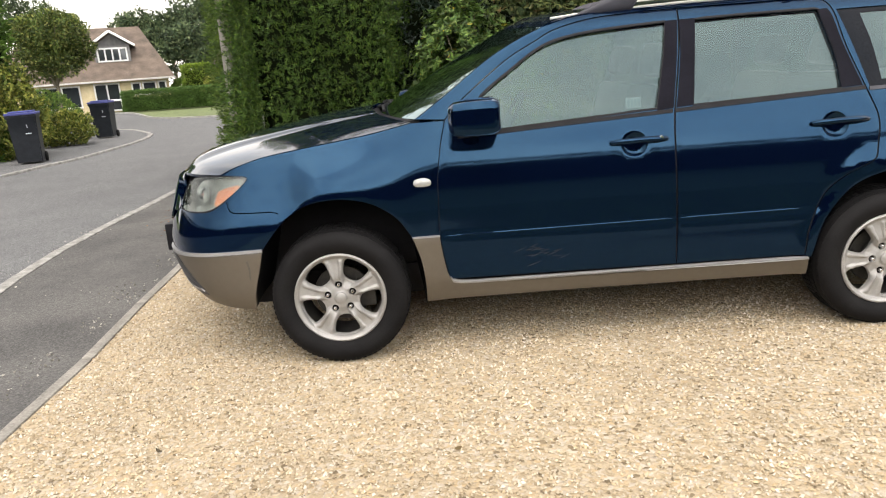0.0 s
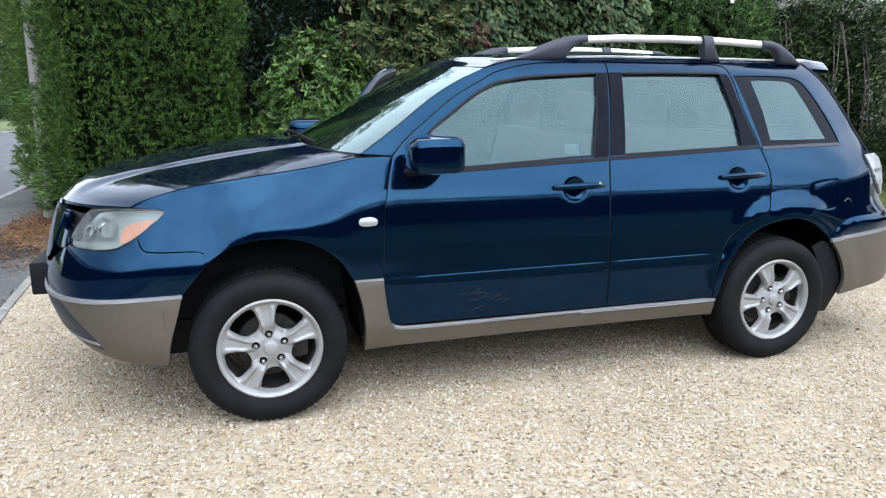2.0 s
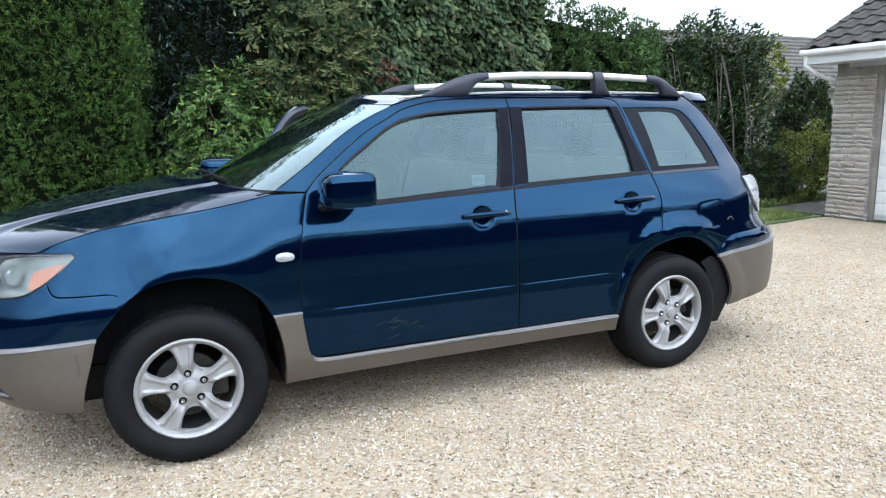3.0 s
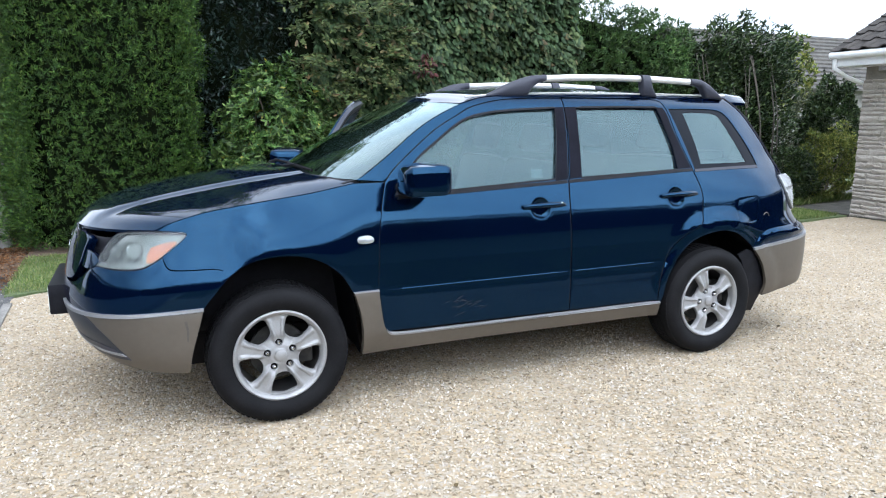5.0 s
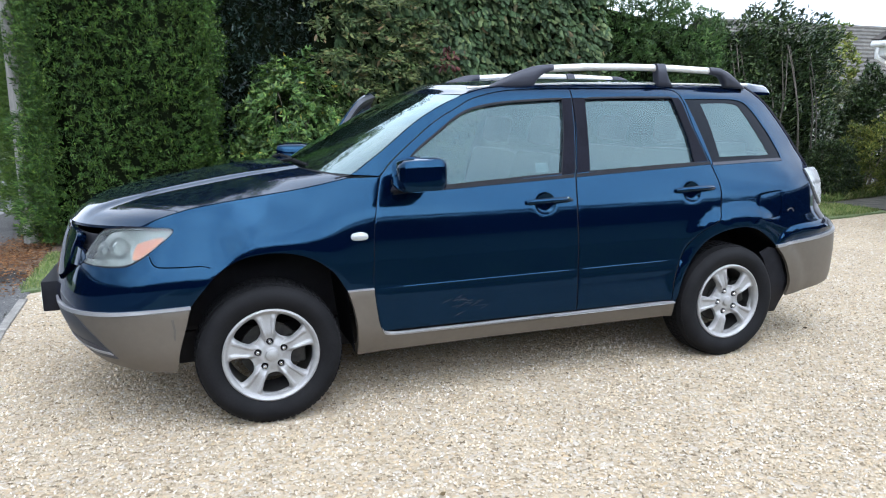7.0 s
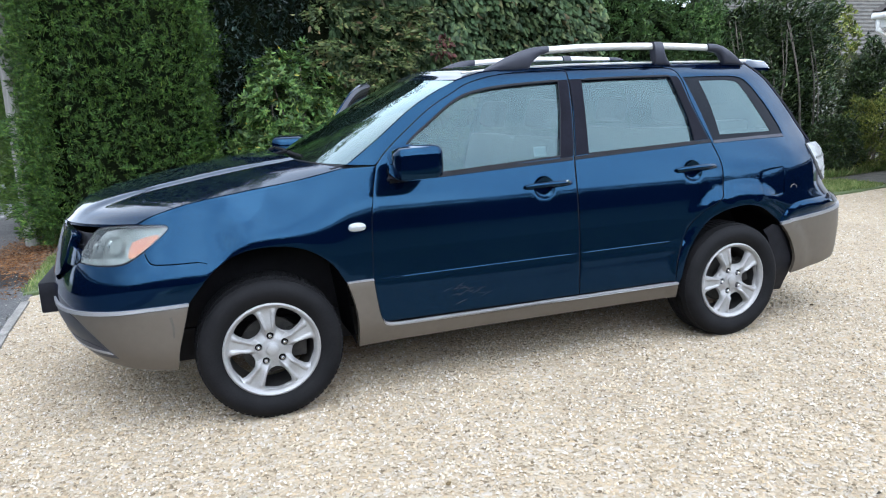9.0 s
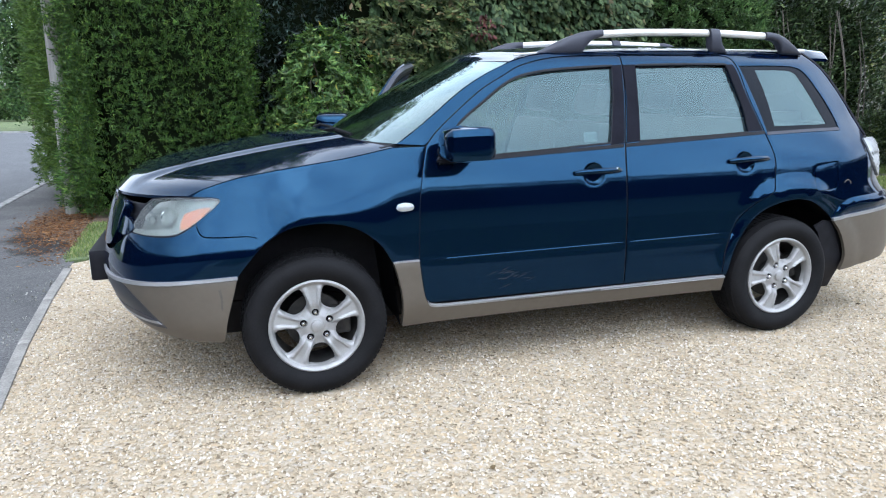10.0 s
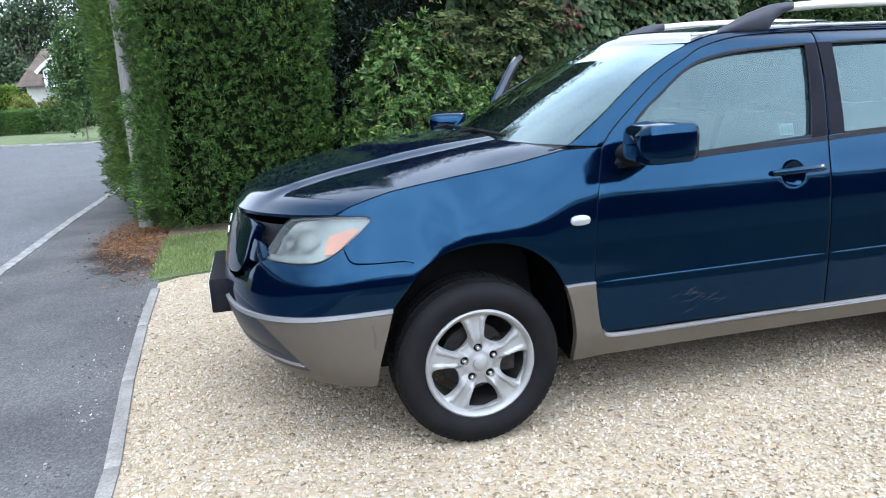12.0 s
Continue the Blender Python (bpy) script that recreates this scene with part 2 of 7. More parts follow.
FRAMEGREY = plain("slate_grey_door_frame", (0.020, 0.023, 0.031), (0.029, 0.032, 0.042), 12, 0.45, 0.0, 0.001, 0, 0, None, 0.4, (1, 1, 1), 0.15)
# slate tone carries the shading of the bumper's front facet
SLATEGREY = plain("slate_scoop_shade", (0.027, 0.029, 0.035), (0.034, 0.036, 0.042), 4, 0.40, 0.0, 0.001, 0.25, 0, None, 0.5, (1, 1, 1), 0.1)
RAIL = plain("brushed_silver_rail", (0.46, 0.44, 0.405), (0.54, 0.52, 0.48), 10, 0.38, 0.02, 0.001, 0.4, 0, None, 0.5, (1, 1, 1), 0.1)
INNER = bpy.data.materials.new("inner_glass_face")
INNER.use_nodes = True
INNER.node_tree.nodes.clear()
_t, _o = INNER.node_tree.nodes.new("ShaderNodeBsdfTransparent"), INNER.node_tree.nodes.new("ShaderNodeOutputMaterial")
INNER.node_tree.links.new(_t.outputs[0], _o.inputs["Surface"])
GLASS = (glass("side_glass", (0.22, 0.30, 0.30), 0.030, 0.66, (0.64, 0.88, 0.92)), INNER)
SCREEN = (glass("windscreen_glass", (0.24, 0.32, 0.28), 0.02, 1.5, (0.76, 0.94, 0.97)), INNER)
LENS = (glass("clear_lamp_lens", (0.76, 0.80, 0.77), 0.008, 0.62, (0.95, 1.0, 0.98)), INNER)
LAMPBOWL = plain("lamp_reflector", (0.12, 0.125, 0.12), (0.36, 0.37, 0.36), 9, 0.32, 0.0, 0.001, 0.5)
AMBER = plain("amber_lens", (0.66, 0.13, 0.02), (0.78, 0.20, 0.03), 20, 0.2, 0.05, 0.001)
TAILLENS = plain("clear_tail_lens", (0.26, 0.265, 0.265), (0.36, 0.365, 0.365), 30, 0.12, 0.0, 0.001, 0.2)
CLOTH = plain("grey_seat_cloth", (0.17, 0.17, 0.178), (0.25, 0.25, 0.258), 30, 0.9, 0.3, 0.002)
LINING = plain("pale_roof_lining", (0.42, 0.41, 0.38), (0.5, 0.49, 0.46), 20, 0.95, 0.1, 0.001)
PAPER = plain("white_sticker", (0.70, 0.72, 0.72), (0.78, 0.80, 0.80), 20, 0.6, 0.0)
GREYBAR = plain("grey_print", (0.33, 0.37, 0.39), (0.38, 0.42, 0.44), 20, 0.6, 0.0)
SCUFF = plain("pale_scuff", (0.006, 0.007, 0.011), (0.016, 0.017, 0.021), 90, 0.7, 0.0)

GRAVEL = pebbles("cream_gravel", 60, [(0.0, (0.237, 0.187, 0.125)), (0.10, (0.511, 0.424, 0.292)), (0.40, (0.610, 0.527, 0.392)), (0.60, (0.638, 0.505, 0.322)), (0.74, (0.647, 0.568, 0.436)), (0.90, (0.638, 0.586, 0.496)), (1.0, (0.720, 0.671, 0.576))],
                 [(0.35, (0.53, 0.507, 0.488)), (0.65, (0.615, 0.592, 0.568))], 0.46)
CHIP = leafy("cream_stone_chips", [(0.0, (0.156, 0.122, 0.083)), (0.08, (0.281, 0.224, 0.152)), (0.22, (0.353, 0.290, 0.201)), (0.48, (0.408, 0.345, 0.255)), (0.62, (0.437, 0.339, 0.213)), (0.76, (0.468, 0.406, 0.310)), (0.90, (0.488, 0.439, 0.364)), (1.0, (0.561, 0.512, 0.441))], 0.9, 0, (0.92, 1.07), (7.0, 0.88, 1.10))
ASPHALT = pebbles("road_asphalt", 120, [(0.0, (0.071, 0.074, 0.078)), (0.6, (0.134, 0.138, 0.143)), (1.0, (0.210, 0.212, 0.214))],
                  [(0.35, (0.85, 0.85, 0.86)), (0.7, (1.0, 1.0, 1.0))], 0.3)
PATHTAR = pebbles("path_asphalt", 110, [(0.0, (0.074, 0.073, 0.073)), (0.6, (0.102, 0.101, 0.101)), (1.0, (0.142, 0.141, 0.139))],
                  [(0.38, (0.70, 0.70, 0.70)), (0.62, (1.06, 1.05, 1.03))], 0.3)
def stain(m, centre, reach, dark):
    """A damp stain with a ragged edge spreading over part of a surface."""
    n, l = m.node_tree.nodes, m.node_tree.links
    b = n["Principled BSDF"]
    src = b.inputs["Base Color"].links[0].from_socket
    co = n.new("ShaderNodeTexCoord")
    mp = n.new("ShaderNodeMapping")
    mp.vector_type = 'TEXTURE'
    mp.inputs["Location"].default_value = (*centre, 0)
    mp.inputs["Scale"].default_value = (*reach, 1)
    l.new(co.outputs["Object"], mp.inputs["Vector"])
    ln = n.new("ShaderNodeVectorMath")
    ln.operation = 'LENGTH'
    l.new(mp.outputs["Vector"], ln.inputs[0])
    nz = n.new("ShaderNodeTexNoise")
    nz.inputs["Scale"].default_value, nz.inputs["Detail"].default_value, nz.inputs["Roughness"].default_value = 3.0, 8, 0.7
    l.new(co.outputs["Object"], nz.inputs["Vector"])
    ad = n.new("ShaderNodeMath")
    ad.operation = 'MULTIPLY_ADD'
    l.new(nz.outputs["Fac"], ad.inputs[0])
    ad.inputs[1].default_value = 1.5
    l.new(ln.outputs["Value"], ad.inputs[2])
    mr = n.new("ShaderNodeMapRange")
    mr.inputs[1].default_value, mr.inputs[2].default_value = 1.45, 1.75
    mr.inputs[3].default_value, mr.inputs[4].default_value = 1.0, 0.0
    l.new(ad.outputs[0], mr.inputs[0])
    mx = n.new("ShaderNodeMix")
    mx.data_type, mx.blend_type = 'RGBA', 'MULTIPLY'
    l.new(mr.outputs[0], mx.inputs[0])
    l.new(src, mx.inputs[6])
    mx.inputs[7].default_value = (*dark, 1)
    l.new(mx.outputs[2], b.inputs["Base Color"])


stain(PATHTAR, (-1.85, 4.95), (0.62, 1.5), (0.24, 0.22, 0.205))
CONCRETE = plain("weathered_concrete", (0.17, 0.157, 0.136), (0.29, 0.268, 0.232), 5, 0.85, 0.4, 0.004)
PALEKERB = plain("pale_kerb_concrete", (0.13, 0.128, 0.12), (0.31, 0.305, 0.29), 9, 0.85, 0.4, 0.004)
TURF = plain("mown_turf", (0.07, 0.10, 0.03), (0.14, 0.18, 0.06), 3, 0.9, 0.7, 0.02, 0, 0, 60)
EARTH = plain("brown_soil_litter", (0.045, 0.03, 0.02), (0.12, 0.07, 0.035), 9, 0.95, 0.8, 0.02, 0, 0, 70)
BLADE = leafy("grass_blades", [(0.0, (0.088, 0.144, 0.033)), (0.6, (0.166, 0.221, 0.066)), (1.0, (0.332, 0.320, 0.144))], 0.5, 0.3)
YEW = leafy("yew_needles", [(0.0, (0.014, 0.035, 0.008)), (0.55, (0.040, 0.084, 0.016)), (0.9, (0.086, 0.146, 0.024)), (1.0, (0.130, 0.166, 0.032))], 0.5, 0.15, (0.75, 1.25), (15.0, 0.40, 1.65))
# near-black fill: the shade between hedge leaves, put into a colour
CORE = plain("hedge_shade_core", (0.004, 0.007, 0.003), (0.009, 0.012, 0.005), 6, 1.0, 0.5, 0.03, 0, 0, None, 0.0)
LEAFA = leafy("shrub_leaves", [(0.0, (0.020, 0.051, 0.011)), (0.6, (0.060, 0.112, 0.025)), (0.985, (0.140, 0.196, 0.049)), (1.0, (0.408, 0.293, 0.033))], 0.40, 0.25, (0.7, 1.25), (8.0, 0.4, 1.5))
LEAFB = leafy("viburnum_leaves", [(0.0, (0.023, 0.042, 0.018)), (0.6, (0.049, 0.081, 0.032)), (0.95, (0.092, 0.114, 0.044)), (1.0, (0.083, 0.062, 0.030))], 0.62, 0.15, (0.7, 1.3), (6.0, 0.6, 1.35))
LEAFK = leafy("bronze_tipped_leaves", [(0.0, (0.035, 0.051, 0.019)), (0.5, (0.069, 0.099, 0.033)), (0.88, (0.119, 0.132, 0.046)), (1.0, (0.114, 0.072, 0.035))], 0.42, 0.2, (0.7, 1.3), (7.0, 0.5, 1.45))
LEAFC = leafy("laurel_leaves", [(0.0, (0.013, 0.026, 0.010)), (0.6, (0.034, 0.058, 0.020)), (1.0, (0.100, 0.135, 0.048))], 0.3, 0.1, (0.6, 1.3), (9.0, 0.5, 1.4))
LEAFH = leafy("blue_green_evergreen_leaves", [(0.0, (0.008, 0.016, 0.013)), (0.6, (0.020, 0.036, 0.028)), (1.0, (0.060, 0.088, 0.070))], 0.28, 0.05, (0.6, 1.3), (8.0, 0.45, 1.5))
LEAFJ = leafy("feathery_green_leaves", [(0.0, (0.020, 0.048, 0.014)), (0.6, (0.055, 0.105, 0.028)), (1.0, (0.115, 0.170, 0.052))], 0.45, 0.2, (0.6, 1.3), (7.0, 0.5, 1.45))
LEAFD = leafy("fresh_green_leaves", [(0.0, (0.045, 0.099, 0.018)), (0.6, (0.106, 0.192, 0.036)), (1.0, (0.198, 0.263, 0.061))], 0.45, 0.25)
LEAFE = leafy("yellow_green_leaves", [(0.0, (0.060, 0.090, 0.020)), (0.6, (0.165, 0.200, 0.042)), (1.0, (0.340, 0.330, 0.085))], 0.45, 0.25, (0.7, 1.25), (4.0, 0.5, 1.5))
LEAFF = leafy("far_tree_leaves", [(0.0, (0.022, 0.040, 0.022)), (0.6, (0.056, 0.086, 0.042)), (1.0, (0.115, 0.145, 0.070))], 0.6, 0.2, (0.6, 1.3), (0.9, 0.5, 1.5))
LEAFG = leafy("olive_green_leaves", [(0.0, (0.060, 0.083, 0.022)), (0.6, (0.150, 0.180, 0.045)), (1.0, (0.330, 0.315, 0.090))], 0.45, 0.25)
REDLEAF = leafy("red_leaves", [(0.0, (0.030, 0.009, 0.008)), (1.0, (0.070, 0.021, 0.017))], 0.45, 0.1)
BARK = plain("grey_brown_bark", (0.09, 0.075, 0.055), (0.19, 0.16, 0.12), 8, 0.95, 0.8, 0.01, 0, 0, 60, 0.3, (1, 1, 0.25))
# darker copy of BARK, with the clump's shade in its colour
STEM = plain("shaded_grey_stem", (0.045, 0.038, 0.030), (0.11, 0.095, 0.075), 8, 0.95, 0.6, 0.01)
POLE = plain("weathered_pole_wood", (0.125, 0.116, 0.102), (0.215, 0.205, 0.186), 5, 0.9, 0.5, 0.006, 0, 0, 60, 0.3, (1, 1, 0.12))
MORTAR = plain("grey_mortar", (0.20, 0.185, 0.165), (0.28, 0.26, 0.235), 12, 0.95, 0.5, 0.004)
TILE = plain("lichened_brown_roof_tile", (0.016, 0.0135, 0.011), (0.055, 0.046, 0.038), 7, 0.9, 0.5, 0.006)
UPVC = plain("white_upvc", (0.72, 0.73, 0.74), (0.80, 0.81, 0.81), 5, 0.4, 0.02, 0.001)
BIN = plain("charcoal_bin_plastic", (0.007, 0.009, 0.013), (0.012, 0.015, 0.020), 8, 0.5, 0.05, 0.001, 0, 0, None, 0.2)
LID = plain("blue_bin_lid_plastic", (0.03, 0.04, 0.16), (0.05, 0.06, 0.22), 8, 0.6, 0.05, 0.001, 0, 0, None, 0.15)
YWALL = plain("yellow_house_stone", (0.45, 0.36, 0.20), (0.58, 0.48, 0.29), 3, 0.9, 0.3, 0.01)
HROOF = plain("brown_house_tiles", (0.065, 0.048, 0.038), (0.13, 0.095, 0.072), 2, 0.9, 0.5, 0.02, 0, 0, 20)
SLATE = plain("grey_tile_hanging", (0.11, 0.11, 0.115), (0.17, 0.17, 0.175), 5, 0.8, 0.3, 0.01)
DARKPANE = material("dark_window_glass", (0.02, 0.024, 0.028), 0.05, 0, 0, 0.8)[0]


# ---------------------------------------------------------------- mesh helpers
def thing(name, label, category, at=(0, 0, 0), group="", kind=""):
    ob = new(name)
    ob.location = at
    return tagged(ob, label, category, group, kind)


def to_object(name, bm, mat, parent=None, label="", smooth=True):
    me = bpy.data.meshes.new(name)
    bm.normal_update()
    bm.to_mesh(me)
    bm.free()
    for m in mat if isinstance(mat, tuple) else (mat,):
        me.materials.append(m)
    if not isinstance(mat, tuple):
        me.polygons.foreach_set("material_index", [0] * len(me.polygons))
    if smooth:
        me.polygons.foreach_set("use_smooth", [True] * len(me.polygons))
        me.set_sharp_from_angle(angle=radians(38))
    ob = new(name, me)
    if parent:
        ob.parent = parent
    return tagged(ob, label)


def part(name, bm, mat, parent, label="", smooth=True):
    return to_object(name, bm, mat, parent, label, smooth)


def add_box(bm, x0, x1, y0, y1, z0, z1, bevel=0.0, m=None):
    r = bmesh.ops.create_cube(bm, size=1)
    vs = r["verts"]
    bmesh.ops.transform(bm, matrix=Matrix.Translation(((x0 + x1) / 2, (y0 + y1) / 2, (z0 + z1) / 2)) @ Matrix.Diagonal((x1 - x0, y1 - y0, z1 - z0, 1)), verts=vs)
    if bevel:
        es = list({e for v in vs for e in v.link_edges})
        r = bmesh.ops.bevel(bm, geom=es, offset=bevel, segments=2, affect='EDGES', profile=0.6)
        vs = list({v for v in r["verts"]} | {v for v in vs if v.is_valid})
    if m is not None:
        bmesh.ops.transform(bm, matrix=m, verts=[v for v in vs if v.is_valid])
    return bm


def box(x0, x1, y0, y1, z0, z1, bevel=0.0):
    return add_box(bmesh.new(), x0, x1, y0, y1, z0, z1, bevel)


def tube(bm, path, radii, sides=8, cap=True):
    """A round bar along a path of points, with a radius at each."""
    path = [Vector(p) for p in path]
    rings = []
    for i, p in enumerate(path):
        d = (path[min(i + 1, len(path) - 1)] - path[max(i - 1, 0)]).normalized()
        a = d.cross(Vector((0.31, 0.17, 0.93))).normalized()
        b = d.cross(a)
        r = radii[i] if isinstance(radii, (list, tuple)) else radii
        ra, rb = r if isinstance(r, tuple) else (r, r)
        rings.append([bm.verts.new(p + a * ra * math.cos(t) + b * rb * math.sin(t)) for t in [2 * math.pi * k / sides for k in range(sides)]])
    for r0, r1 in zip(rings, rings[1:]):
        for k in range(sides):
            bm.faces.new((r0[k], r0[(k + 1) % sides], r1[(k + 1) % sides], r1[k]))
    if cap:
        bm.faces.new(list(reversed(rings[0])))
        bm.faces.new(rings[-1])
    return bm


def lathe(bm, profile, steps=64, close=False):
    """Turn (radius, along-y) pairs round the y axis."""
    rings = []
    for k in range(steps):
        a = 2 * math.pi * k / steps
        rings.append([bm.verts.new((r * math.cos(a), y, r * math.sin(a))) for r, y in profile])
    for k in range(steps):
        p, q = rings[k], rings[(k + 1) % steps]
        for i in range(len(profile) - 1):
            bm.faces.new((p[i], p[i + 1], q[i + 1], q[i]))
        if close:
            bm.faces.new((p[-1], p[0], q[0], q[-1]))
    bmesh.ops.recalc_face_normals(bm, faces=bm.faces)
    return bm


def curve(pts, n=6):
    """A smooth line through the points; its ends are corners."""
    p = [Vector(q) for q in pts]
    if len(p) < 3:
        return [tuple(q) for q in p]
    out = []
    for i in range(len(p) - 1):
        a, b = p[i], p[i + 1]
        m0 = (p[i + 1] - p[i - 1]) / 2 if i else (b - a)
        m1 = (p[i + 2] - p[i]) / 2 if i + 2 < len(p) else (b - a)
        for k in range(n):
            s = k / n
            out.append(tuple((2 * s**3 - 3 * s * s + 1) * a + (s**3 - 2 * s * s + s) * m0 + (3 * s * s - 2 * s**3) * b + (s**3 - s * s) * m1))
    out.append(tuple(p[-1]))
    return out


def ring(*curves):
    out = []
    for c in curves:
        for q in c:
            q = (q[0], q[1])
            if not out or math.dist(out[-1], q) > 1e-4:
                out.append(q)
    if math.dist(out[0], out[-1]) < 1e-4:
        out.pop()
    return out


def inside(poly, pts):
    """Which of the points lie in the polygon."""
    x, y = pts[:, 0], pts[:, 1]
    r = np.zeros(len(pts), bool)
    px, py = np.array(poly).T
    j = len(poly) - 1
    for i in range(len(poly)):
        c = (py[i] > y) != (py[j] > y)
        with np.errstate(divide="ignore", invalid="ignore"):
            r ^= c & (x < (px[j] - px[i]) * (y - py[i]) / (py[j] - py[i]) + px[i])
        j = i
    return r


def area(poly):
    return sum(a[0] * b[1] - b[0] * a[1] for a, b in zip(poly, poly[1:] + poly[:1])) / 2


def shrink(poly, d):
    """The outline moved inwards by d."""
    sgn = 1 if area(poly) > 0 else -1
    out = []
    for i, p in enumerate(poly):
        a, b = Vector(poly[i - 1]), Vector(poly[(i + 1) % len(poly)])
        t = (b - a).normalized()
        out.append((p[0] - t.y * d * sgn, p[1] + t.x * d * sgn))
    return out


def dense(poly, step):
    out = []
    for a, b in zip(poly, poly[1:] + poly[:1]):
        n = max(1, math.ceil(math.dist(a, b) / step))
        out += [(a[0] + (b[0] - a[0]) * k / n, a[1] + (b[1] - a[1]) * k / n) for k in range(n)]
    return out


def fill(outline, holes=(), res=0.03, lip=0.0):
    """Triangles over an outline with holes: points, triangles, and the closed edge loops."""
    loops = [dense(outline, res)] + [dense(h, res) for h in holes]
    pts, edges = [], []
    for lp in loops:
        k = len(pts)
        pts += lp
        edges += [(k + i, k + (i + 1) % len(lp)) for i in range(len(lp))]
    b = np.array(pts)
    gx, gy = np.meshgrid(np.arange(b[:, 0].min(), b[:, 0].max(), res), np.arange(b[:, 1].min(), b[:, 1].max(), res))
    g = np.stack([gx.ravel(), gy.ravel()], 1)
    keep = inside(outline, g)
    for h in holes:
        keep &= ~inside(h, g)
    g = g[keep]
    if lip:
        q = np.array(sum([shrink(lp, lip if i == 0 else -lip) for i, lp in enumerate(loops)], []))
        k = inside(outline, q)
        for h in holes:
            k &= ~inside(h, q)
        q = q[k]
        d = np.min(np.hypot(q[:, None, 0] - b[None, :, 0], q[:, None, 1] - b[None, :, 1]), 1)
        q = q[d > lip * 0.7]
        d = np.min(np.hypot(g[:, None, 0] - q[None, :, 0], g[:, None, 1] - q[None, :, 1]), 1) if len(g) else np.zeros(0)
        g = np.concatenate([g[d > res * 0.45], q])
        d = np.min(np.hypot(g[:, None, 0] - b[None, :, 0], g[:, None, 1] - b[None, :, 1]), 1)
        g = g[d > lip * 0.7]
    elif len(g):
        d = np.min(np.hypot(g[:, None, 0] - b[None, :, 0], g[:, None, 1] - b[None, :, 1]), 1)
        g = g[d > res * 0.55]
    verts = [Vector(p) for p in pts] + [Vector(p) for p in g]
    v, e, f, *_ = delaunay_2d_cdt(verts, edges, [], 0, 1e-6)
    v = np.array([tuple(q) for q in v])
    c = np.array([np.mean(v[list(t)], 0) for t in f])
    ok = inside(outline, c)
    for h in holes:
        ok &= ~inside(h, c)
    tris = [t for t, o in zip(f, ok) if o]
    return v, tris


def shell(pts, tris, front, back, flip=False):
    """A sheet with thickness: front and back give the place of each flat point; its rim is closed."""
    bm = bmesh.new()
    seen = {}
    for t in tris:
        for a, b in ((t[0], t[1]), (t[1], t[2]), (t[2], t[0])):
            seen[(a, b)] = seen.get((a, b), 0) + 1
    rim = [(a, b) for (a, b) in seen if (b, a) not in seen]
    used = sorted({i for t in tris for i in t})
    edge = {i for ab in rim for i in ab}
    f = {i: bm.verts.new(front(pts[i][0], pts[i][1], i in edge)) for i in used}
    k = {i: bm.verts.new(back(pts[i][0], pts[i][1])) for i in used}
    for t in tris:
        bm.faces.new([f[i] for i in t])
        bm.faces.new([k[i] for i in reversed(t)]).material_index = 1
    for a, b in rim:
        bm.faces.new((f[b], f[a], k[a], k[b])).material_index = 1
    bmesh.ops.recalc_face_normals(bm, faces=bm.faces)
    return bm


def leaf_mesh(name, at, up, length, width, mat, parent, label="", kind="stuff", fold=0.25, seed=1, face=None):
    """Many small folded leaves in one mesh: at, up are arrays of places and leaf directions; face turns their upper sides that way."""
    g = np.random.default_rng(seed)
    n = len(at)
    d = up / np.maximum(np.linalg.norm(up, axis=1, keepdims=True), 1e-6)
    r = g.normal(size=(n, 3)) if face is None else face + g.normal(size=(n, 3)) * 0.45
    s = np.cross(d, r)
    s /= np.maximum(np.linalg.norm(s, axis=1, keepdims=True), 1e-6)
    t = np.cross(d, s)
    L = (length * g.uniform(0.6, 1.3, n))[:, None]
    W = L * width
    if width >= 0.28:                              # a broad blade: base, two shoulders a side, tip
        v = np.stack([at, at + d * L * 0.30 + s * W * 0.46 + t * W * fold, at + d * L * 0.68 + s * W * 0.38 + t * W * fold * 0.8, at + d * L - t * W * 0.1,
                      at + d * L * 0.68 - s * W * 0.38 + t * W * fold * 0.8, at + d * L * 0.30 - s * W * 0.46 + t * W * fold], 1)
        fan = [0, 1, 2, 0, 2, 3, 0, 3, 4, 0, 4, 5]
    else:
        v = np.stack([at, at + d * L * 0.5 + s * W * 0.5 + t * W * fold, at + d * L, at + d * L * 0.5 - s * W * 0.5 + t * W * fold], 1)
        fan = [0, 1, 2, 0, 2, 3]
    k = v.shape[1]
    tris = len(fan) // 3
    me = bpy.data.meshes.new(name)
    me.vertices.add(n * k)
    me.vertices.foreach_set("co", v.ravel())
    me.loops.add(n * len(fan))
    me.loops.foreach_set("vertex_index", (np.arange(n)[:, None] * k + np.array([fan])).ravel())
    me.polygons.add(n * tris)
    me.polygons.foreach_set("loop_start", np.arange(n * tris) * 3)
    me.polygons.foreach_set("loop_total", np.full(n * tris, 3))
    me.update()
    me.validate()
    me.materials.append(mat)
    ob = new(name, me)
    if parent:
        ob.parent = parent
    return tagged(ob, label, kind=kind)


def flat(name, outline, z, mat, thick=0.05, res=0.5, holes=()):
    v, t = fill(outline, holes, res)
    return to_object(name, shell(v, t, lambda x, y, e: (x, y, z), lambda x, y: (x, y, z - thick)), mat)


def offset_line(pts, d):
    out = []
    for i, p in enumerate(pts):
        a, b = Vector(pts[max(i - 1, 0)]), Vector(pts[min(i + 1, len(pts) - 1)])
        t = (b - a).normalized()
        out.append((p[0] - t.y * d, p[1] + t.x * d))
    return out


